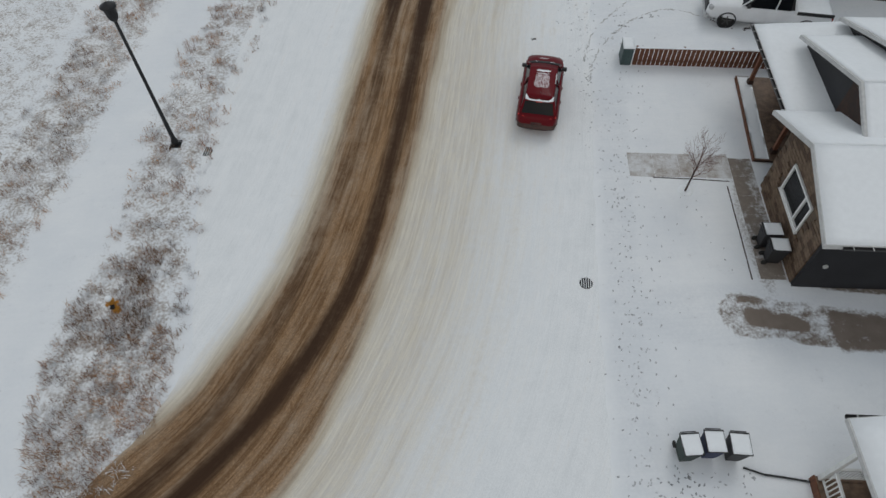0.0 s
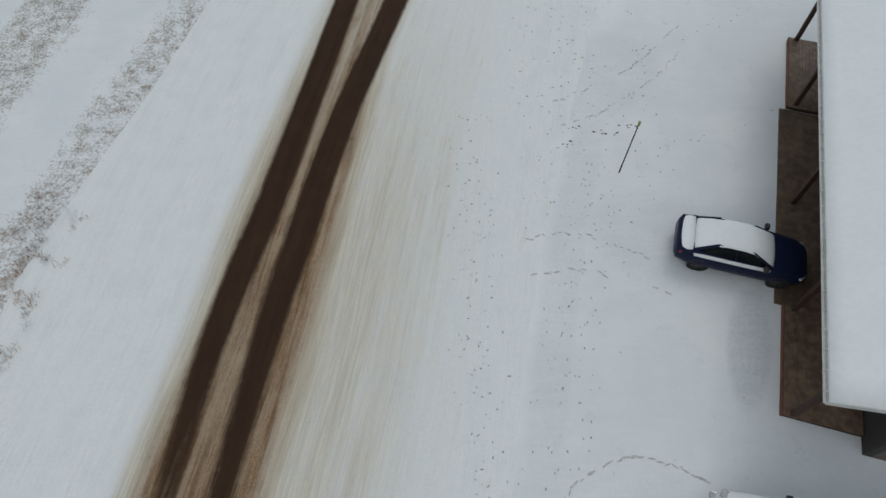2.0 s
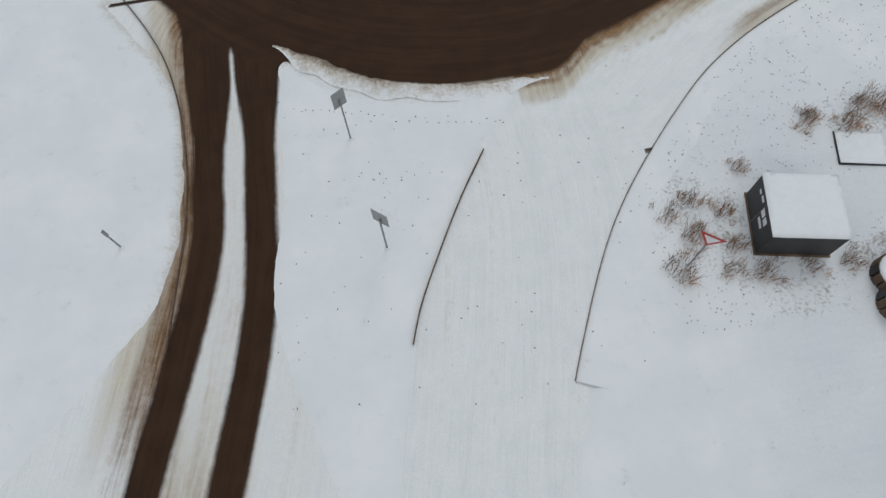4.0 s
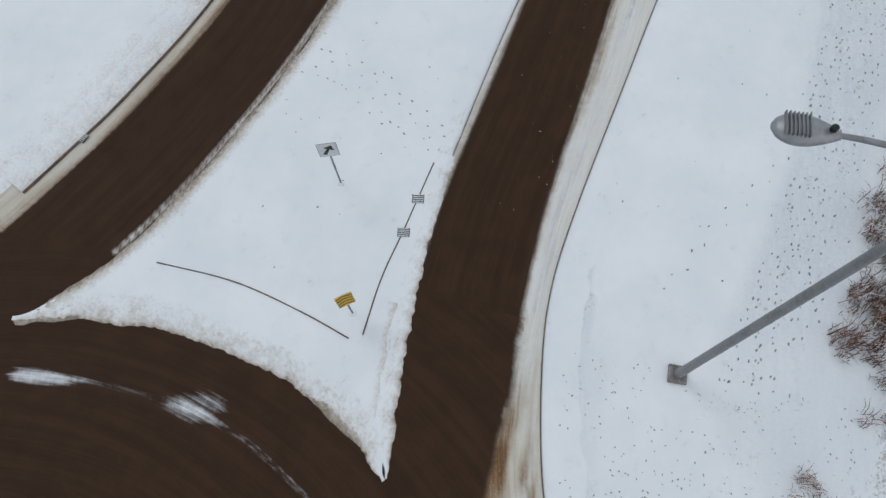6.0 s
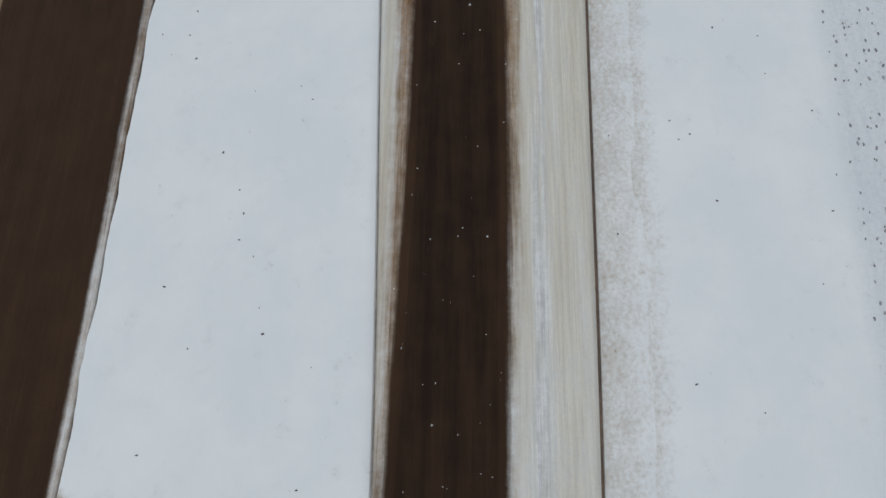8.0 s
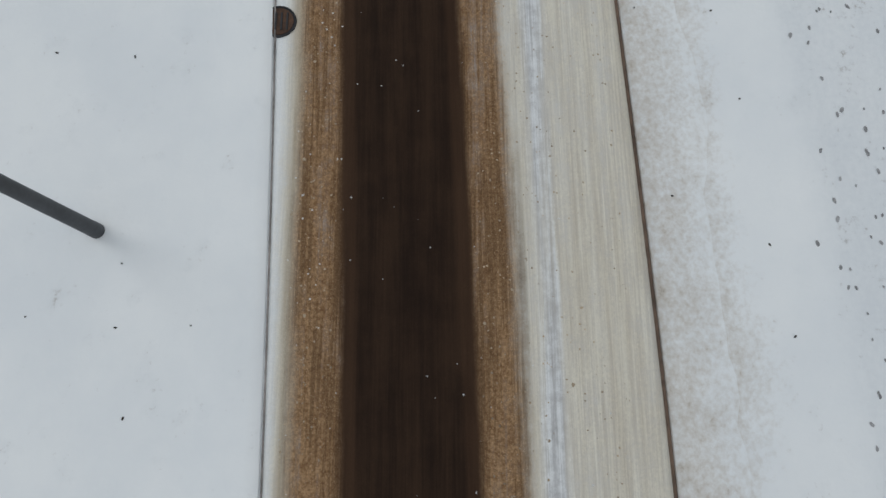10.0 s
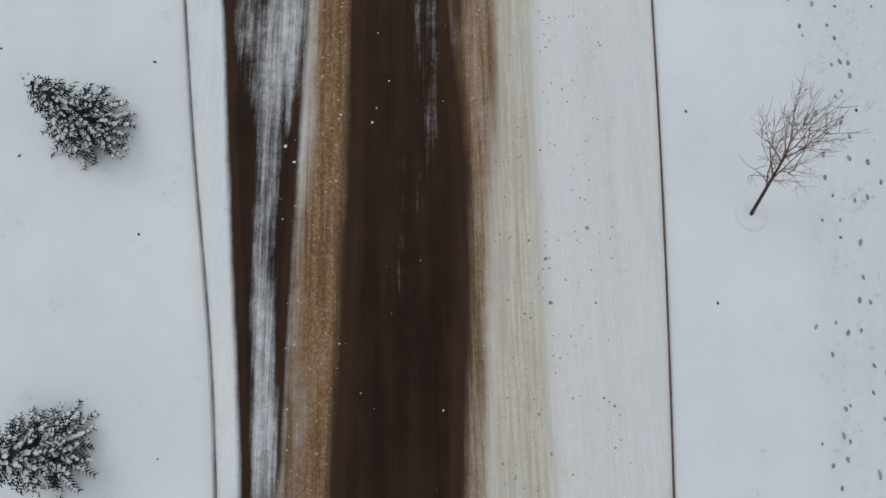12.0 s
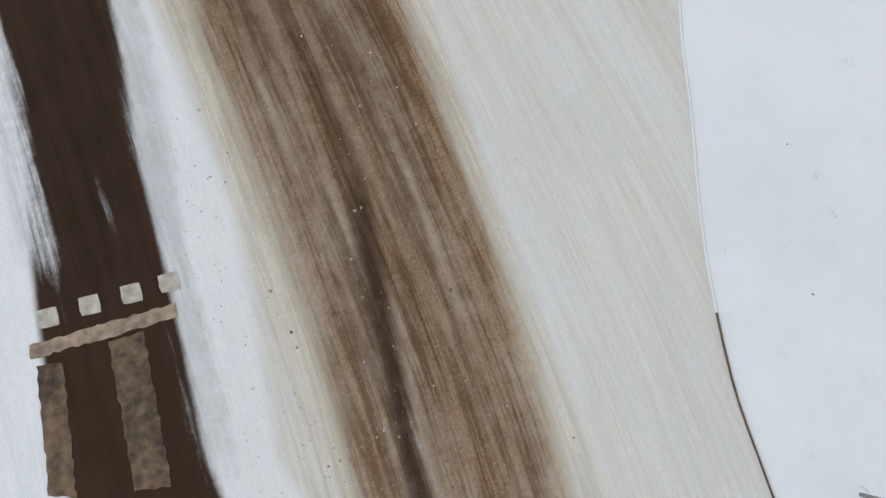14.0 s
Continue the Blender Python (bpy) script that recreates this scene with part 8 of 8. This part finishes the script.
def shrub(x, y, size, seed, label, group):
    rng = random.Random(seed)
    s = thing("dry_shrub", pose(x, y, drop(x, y, 0.02)), label, "shrub", group)
    for name, n, mat in (("stem_clump", 30, RUSSET), ("straw_clump", 26, STRAW), ("frost", 4, FROST)):
        v, f = blades([(0, 0, 0, size), (rng.uniform(-0.5, 0.5) * size, rng.uniform(-0.5, 0.5) * size, 0, size * 0.7), (rng.uniform(-0.6, 0.6) * size, rng.uniform(-0.6, 0.6) * size, 0, size * 0.5)], rng, n, 0.42, 0.3, 0.8, 0.008)
        me = bpy.data.meshes.new(name)
        me.from_pydata(v, [], f)
        me.materials.append(mat)
        ob = new(name, me)
        ob.parent = s
        ob["kind"] = "stuff"


for k, (x, y) in enumerate(SHRUBS):
    shrub(x, y, 0.75 + 0.6 * ((k * 37) % 10) / 10, 90 + k, "dry brown shrub with straw stems in snow", "dry shrubs")
ISLAND = ((15.8, 88.3), (17, 88.1), (18.6, 88), (19.6, 87.6), (17.6, 87), (17.2, 85.2), (15.7, 86), (14.5, 85.9), (15.4, 84.7), (14.3, 90.7), (18.2, 89.7), (17.9, 88.7), (20.5, 87.3), (16.8, 88), (17.5, 85.9), (19.2, 85.2), (20, 85.8), (20.9, 85.6), (20.1, 84.9), (19.2, 84.4), (20.5, 90.6), (21, 90), (19.7, 91.3), (20.1, 89.5), (21.4, 88.6), (20.6, 88.7), (21.3, 89.3))
for k, (x, y) in enumerate(ISLAND):
    rg = random.Random(300 + k)
    s = thing("grass_clump", pose(x, y, drop(x, y, 0.02)), "small frosted grass clump half buried in island snow", "grass clump", "island grass clumps")
    for name, n, mat in (("frosted_tuft", 13, FROST), ("dark_tuft", 20, TWIG)):
        v, f = blades([(0, 0, 0, 1.15)], rg, n, 0.17, 0.2, 1.3, 0.014)
        me = bpy.data.meshes.new(name)
        me.from_pydata(v, [], f)
        me.materials.append(mat)
        ob = new(name, me)
        ob.parent = s
        ob["kind"] = "stuff"
shrub(52.0, 63.55, 1.3, 77, "frosted white shrub at the hedge edge", "")

# Rough brush belt beside the main road
HEDGE = spline([(37, 65.2), (42.6, 64.0), (47.2, 62.8), (54.5, 61.6), (61.4, 60.9), (66.3, 60.4), (74, 60.4), (84, 60.0)])
spots = []
for x, y in along(HEDGE, rng, 2100, 1.7):
    p = patchy(x, y, 9, 1.6)
    if p > -0.12 or rng.random() < 0.25:
        spots.append((x, y, drop(x, y), rng.uniform(0.6, 1.3) * (1.0 + 0.4 * p), p))
for name, lo, hi, mat, n, label in (("brush_belt", -2, 0.2, TWIG, 22, "russet dead brush along the snowy verge"), ("straw_belt", 0.0, 2, RUSSET, 13, "straw-coloured dead weeds in the brush belt"), ("frosted_brush", 0.1, 2, FROST, 13, "frost-whitened weeds in the brush belt")):
    v, f = blades([s[:4] for s in spots if lo < s[4] < hi], rng, n, 0.5, 0.34, 0.9, 0.011)
    stuff_mesh(name, v, f, mat, label, "brush")
for k, (x, y, w) in enumerate(((63.0, 58.4, 2.6), (66.5, 59.0, 2.4), (69.8, 59.0, 2.6))):
    spruce(x, y, 2.6, w, 70 + k, "dark spruce with snow-dusted branches behind the brush")


# ---- trodden snow ----
def footprints(name, places, label, mat, size=0.13, seed=1, slim=0.5):
    """Shallow uneven hollows with a raised broken rim; grey materials carry the hollows' shade."""
    rg = random.Random(seed)
    verts, faces = [], []
    for x, y, turn in places:
        z = drop(x, y) + 0.004
        c, s = math.cos(turn), math.sin(turn)
        k, n = len(verts), 8
        big = size * rg.uniform(0.45, 1.1)
        for ring, (rad, dz) in enumerate(((1.0, 0.0), (0.8, 0.014), (0.6, 0.004), (0.0, 0.002))):
            for j in range(n if rad else 1):
                a = 6.2832 * j / n
                u, v = big * rad * math.cos(a) * rg.uniform(0.8, 1.2), big * rad * slim * math.sin(a) * rg.uniform(0.75, 1.25)
                verts.append((x + u * c - v * s, y + u * s + v * c, z + dz * rg.uniform(0.5, 1.3)))
        for a, b in ((0, n), (n, 2 * n)):
            faces += [(k + a + j, k + a + (j + 1) % n, k + b + (j + 1) % n, k + b + j) for j in range(n)]
        faces += [(k + 2 * n + j, k + 2 * n + (j + 1) % n, k + 3 * n) for j in range(n)]
    return stuff_mesh(name, verts, faces, mat, label, "snow marks")


def trail(points, rng, step, spread, both=True):
    line = spline(points, step)
    way = np.gradient(line, axis=0)
    out = []
    for k, (p, w) in enumerate(zip(line, way)):
        s = (0.13 if k % 2 else -0.13) if both else 0.0
        l = max(1e-6, math.hypot(*w))
        o = s + rng.gauss(0, spread)
        out.append((p[0] - w[1] / l * o + rng.gauss(0, spread * 0.6), p[1] + w[0] / l * o, math.atan2(w[1], w[0]) + rng.gauss(0, 0.3)))
    return out


def off_road(places, gap):
    clear = on_road(np.array([p[0] for p in places]), np.array([p[1] for p in places]))
    return [p for p, d in zip(places, clear) if d > gap]


rng = random.Random(8)
marks = []
for off in (0.55, 0.8, 1.0, 1.3, 1.6, 1.9):
    marks += trail([(5.3 + off, 3), (6.2 + off, 13), (7.2 + off, 21), (8.4 + off, 30), (9.6 + off, 37), (11.2 + off, 43)], rng, 0.5, 0.4)
marks += trail([(10.0, 17.0), (9.2, 15.3), (8.4, 13.8), (7.6, 13.0)], rng, 0.38, 0.06) + trail([(10.2, 17.2), (10.6, 15.6), (10.9, 14.4), (11.0, 13.4)], rng, 0.38, 0.06)
for _ in range(190):
    marks.append((rng.uniform(9, 15.5), rng.uniform(40, 53), rng.uniform(0, 6.3)))
marks += trail([(14.2, 43.2), (16, 44.2), (18, 44.6), (20.3, 45.8)], rng, 0.33, 0.09) + trail([(12, 49), (15, 49.2), (18, 50.8), (20.6, 52.5)], rng, 0.33, 0.12)
for _ in range(130):
    marks.append((rng.uniform(6.2, 9.6), rng.uniform(4, 5.9), rng.uniform(0, 6.3)))
for _ in range(500):
    y = rng.uniform(3, 46)
    marks.append((float(np.interp(y, KERB_RIGHT[:, 1][:60], KERB_RIGHT[:, 0][:60])) + rng.gauss(1.2, 0.45), y, rng.uniform(0, 6.3)))
footprints("footprints", [m for m in marks if rng.random() < 0.8], "scattered footprints trodden in the pavement snow", SCUFF, 0.055, 2)
dots = []
PATH_LINE = [(36, 68.9), (42.6, 67.2), (51.2, 65.9), (61.5, 64.3), (71.1, 63.8), (90, 63.6), (104, 65.6), (113.5, 65.7), (124, 66.3), (133, 67.4), (140.6, 68.2), (147.9, 68.8), (161.3, 70.7), (169, 71.7)]
for off in (-0.95, -0.75, -0.45, -0.1, 0.2, 0.4, 0.55, 0.9, 1.1):
    dots += [p for p in trail([(x, y + off) for x, y in PATH_LINE], rng, 0.42, 0.13, False) if rng.random() < (1.0 if p[0] < 90 else 0.6) and patchy(p[0], p[1], 4, 1.2) > -0.25]
dots += trail([(38.6, 72.0), (41.5, 70.0), (44.0, 68.4), (46.5, 67.6)], rng, 0.5, 0.1) + trail([(44.6, 86), (43.7, 83.6), (42.4, 81.2), (41.7, 79.6)], rng, 0.3, 0.12) + trail([(45.6, 85.6), (44.6, 83.2), (43.4, 81.0), (42.6, 79.4)], rng, 0.3, 0.14)
dots = off_road(dots, 0.4)
footprints("path_footprints", dots, "lines of small footprints in the path snow", PRINT_GREY, 0.06, 3)
specks = []
for _ in range(420):
    x = rng.uniform(36, 208)
    p = (x, float(np.interp(x, MAIN[:, 0], MAIN[:, 1])) + rng.choice((-1, 1)) * rng.uniform(3.2, 9.5))
    specks.append((*p, rng.uniform(0, 6.3)))
specks = off_road(specks, 0.3)
for _ in range(130):
    specks.append((rng.uniform(6.5, 22), rng.uniform(60, 73), rng.uniform(0, 6.3)))
specks += trail([(8.6, 72.2), (10.6, 71.7), (13.9, 70.6), (16.3, 70.2)], rng, 0.28, 0.08, False) + trail([(9.6, 68.8), (10.7, 68.75), (11.65, 68.55), (12.7, 68.5), (13.66, 68.4)], rng, 0.9, 0.05, False)
footprints("dirt_specks", specks, "small dark grit specks lying on snow", SOIL, 0.035, 4)
slope = [(rng.uniform(20, 36), rng.uniform(61, 74.6), rng.uniform(0, 6.3)) for _ in range(1900)]
slope = [p for p in off_road(slope, 0.4) if patchy(p[0], p[1], 6, 2.0) > -0.25]
footprints("slope_marks", slope, "many small pockmarks in the bank snow", PRINT_GREY, 0.034, 7)
TRACK = plain("pressed_tyre_snow", (0.55, 0.545, 0.54), 0.9, grain=0.12, scale=9)
tracks = []
for off in (0.0, 1.55):
    tracks += trail([(14.2, 29.2 + off), (12.5, 29.9 + off), (10.9, 29.6 + off), (9.4, 28.4 + off), (8.0, 26.6 + off), (7.2, 24.5 + off)], rng, 0.13, 0.03, False)
    tracks += trail([(14.2, 37.2 + off * 0.9), (12.3, 37.9 + off * 0.9), (10.8, 38.2 + off), (9.4, 38.0 + off)], rng, 0.25, 0.05, False)
    tracks += trail([(11, 45 + off), (13.5, 46.3 + off), (15.6, 48 + off), (17, 49.6 + off)], rng, 0.25, 0.05, False)
footprints("tyre_tracks", [t for t in tracks if rng.random() < 0.7], "thin curved tyre tracks in the driveway snow", TRACK, 0.15, 5, 0.22)
# Dark clods on the drives, set densest along the pickup's south side
footprints("dark_clods", [(rng.gauss(x, 0.25), rng.gauss(y, 0.06), rng.uniform(-0.4, 0.4)) for x, y, n in ((11.24, 29.31, 7), (9.52, 28.67, 4), (12.9, 44.7, 7), (11.3, 44.2, 4), (11.75, 45.0, 4), (14.0, 45.1, 5), (4.76, 27.8, 7), (8.2, 4.9, 10), (15.0, 28.6, 10), (15.9, 28.15, 16), (16.9, 27.95, 18), (17.9, 27.72, 16), (14.3, 29.0, 6)) for _ in range(n)], "dark clods lying on the drive", SOIL, 0.07, 6)


# ---- crumbs of frozen slush thrown to the lane edges ----
CRUMB = plain("frozen_slush_crumbs", (0.40, 0.32, 0.23), 0.9, grain=0.35, scale=0.7)
PALE_CRUMB = plain("pale_ice_crumbs", (0.62, 0.61, 0.60), 0.9, grain=0.2, scale=0.7)


def crumbs_along(name, bands, count, mat, label, seed):
    """Small uneven lumps; bands are rows of x0, x1, side offsets from the lane's centre line."""
    rg = random.Random(seed)
    verts, faces = [], []
    way = np.gradient(MAIN, axis=0)
    for _ in range(count):
        x0, x1, lo, hi = rg.choice(bands)
        x = rg.uniform(x0, x1)
        k = int(np.searchsorted(MAIN[:, 0], x))
        l = math.hypot(*way[k])
        o = rg.uniform(lo, hi)
        px, py = MAIN[k][0] - way[k][1] / l * o + rg.uniform(-0.25, 0.25), MAIN[k][1] + way[k][0] / l * o
        z, r = drop(px, py) - 0.003, rg.uniform(0.008, 0.026) * (1.6 if rg.random() < 0.06 else 1)
        b = len(verts)
        for j in range(5):
            a = 1.2566 * j + rg.uniform(-0.3, 0.3)
            verts.append((px + r * math.cos(a) * rg.uniform(0.7, 1.3), py + r * math.sin(a) * rg.uniform(0.7, 1.3), z))
        verts.append((px + rg.uniform(-0.3, 0.3) * r, py, z + r * rg.uniform(0.6, 1.1)))
        faces += [(b + j, b + (j + 1) % 5, b + 5) for j in range(5)]
    return stuff_mesh(name, verts, faces, mat, label, "ice crumbs")


crumbs_along("slush_crumbs", [(96, 170, 1.5, 2.3), (96, 170, -1.9, -1.0), (172, 208, -2.2, 1.5), (96, 170, -3.6, -1.9)], 5200, CRUMB, "frozen brown slush crumbs along the lane", 31)
crumbs_along("ice_crumbs", [(38, 208, -3.2, -1.4), (100, 208, 1.4, 2.6), (40, 208, -1.2, 1.6), (172, 208, 1.2, 2.6)], 1700, PALE_CRUMB, "pale scattered ice crumbs on the lane", 32)

# ---- stones of the gable wall, piece by piece ----
def lay_stones():
    rng = random.Random(5)
    shapes = []
    for k in range(6):
        w = (0.34, 0.4, 0.46, 0.52, 0.43, 0.37)[k]
        b = box(new_bm(), (-0.035, 0.0, 0.0), (0.03, w, 0.158), 0.0)
        for v in b.verts:
            v.co += Vector((rng.uniform(-0.012, 0.006) if v.co.x < 0 else 0, 0, 0))
        me = bpy.data.meshes.new("stone")
        b.to_mesh(me)
        b.free()
        me.materials.append(STONE if k % 3 else STONE_DARK)
        shapes.append((w, me))
    z, count = 0.02, 0
    while z < 4.3:
        y = rng.uniform(-0.02, 0.02) + 0.02
        while y < 4.86:
            w, me = rng.choice(shapes)
            top = z + 0.158
            inside = top < min(UNDER(y), UNDER(y + w)) and y + w < 4.9
            window = y + w > 1.3 and y < 3.6 and top > 1.4 and z < 2.87
            if inside and not window and count < 298:
                ob = new("brick", me)
                ob.parent = STONE_FRONT
                ob.matrix_local = pose(0.0, y, z)
                count += 1
            y += w + 0.012
        z += 0.17


lay_stones()
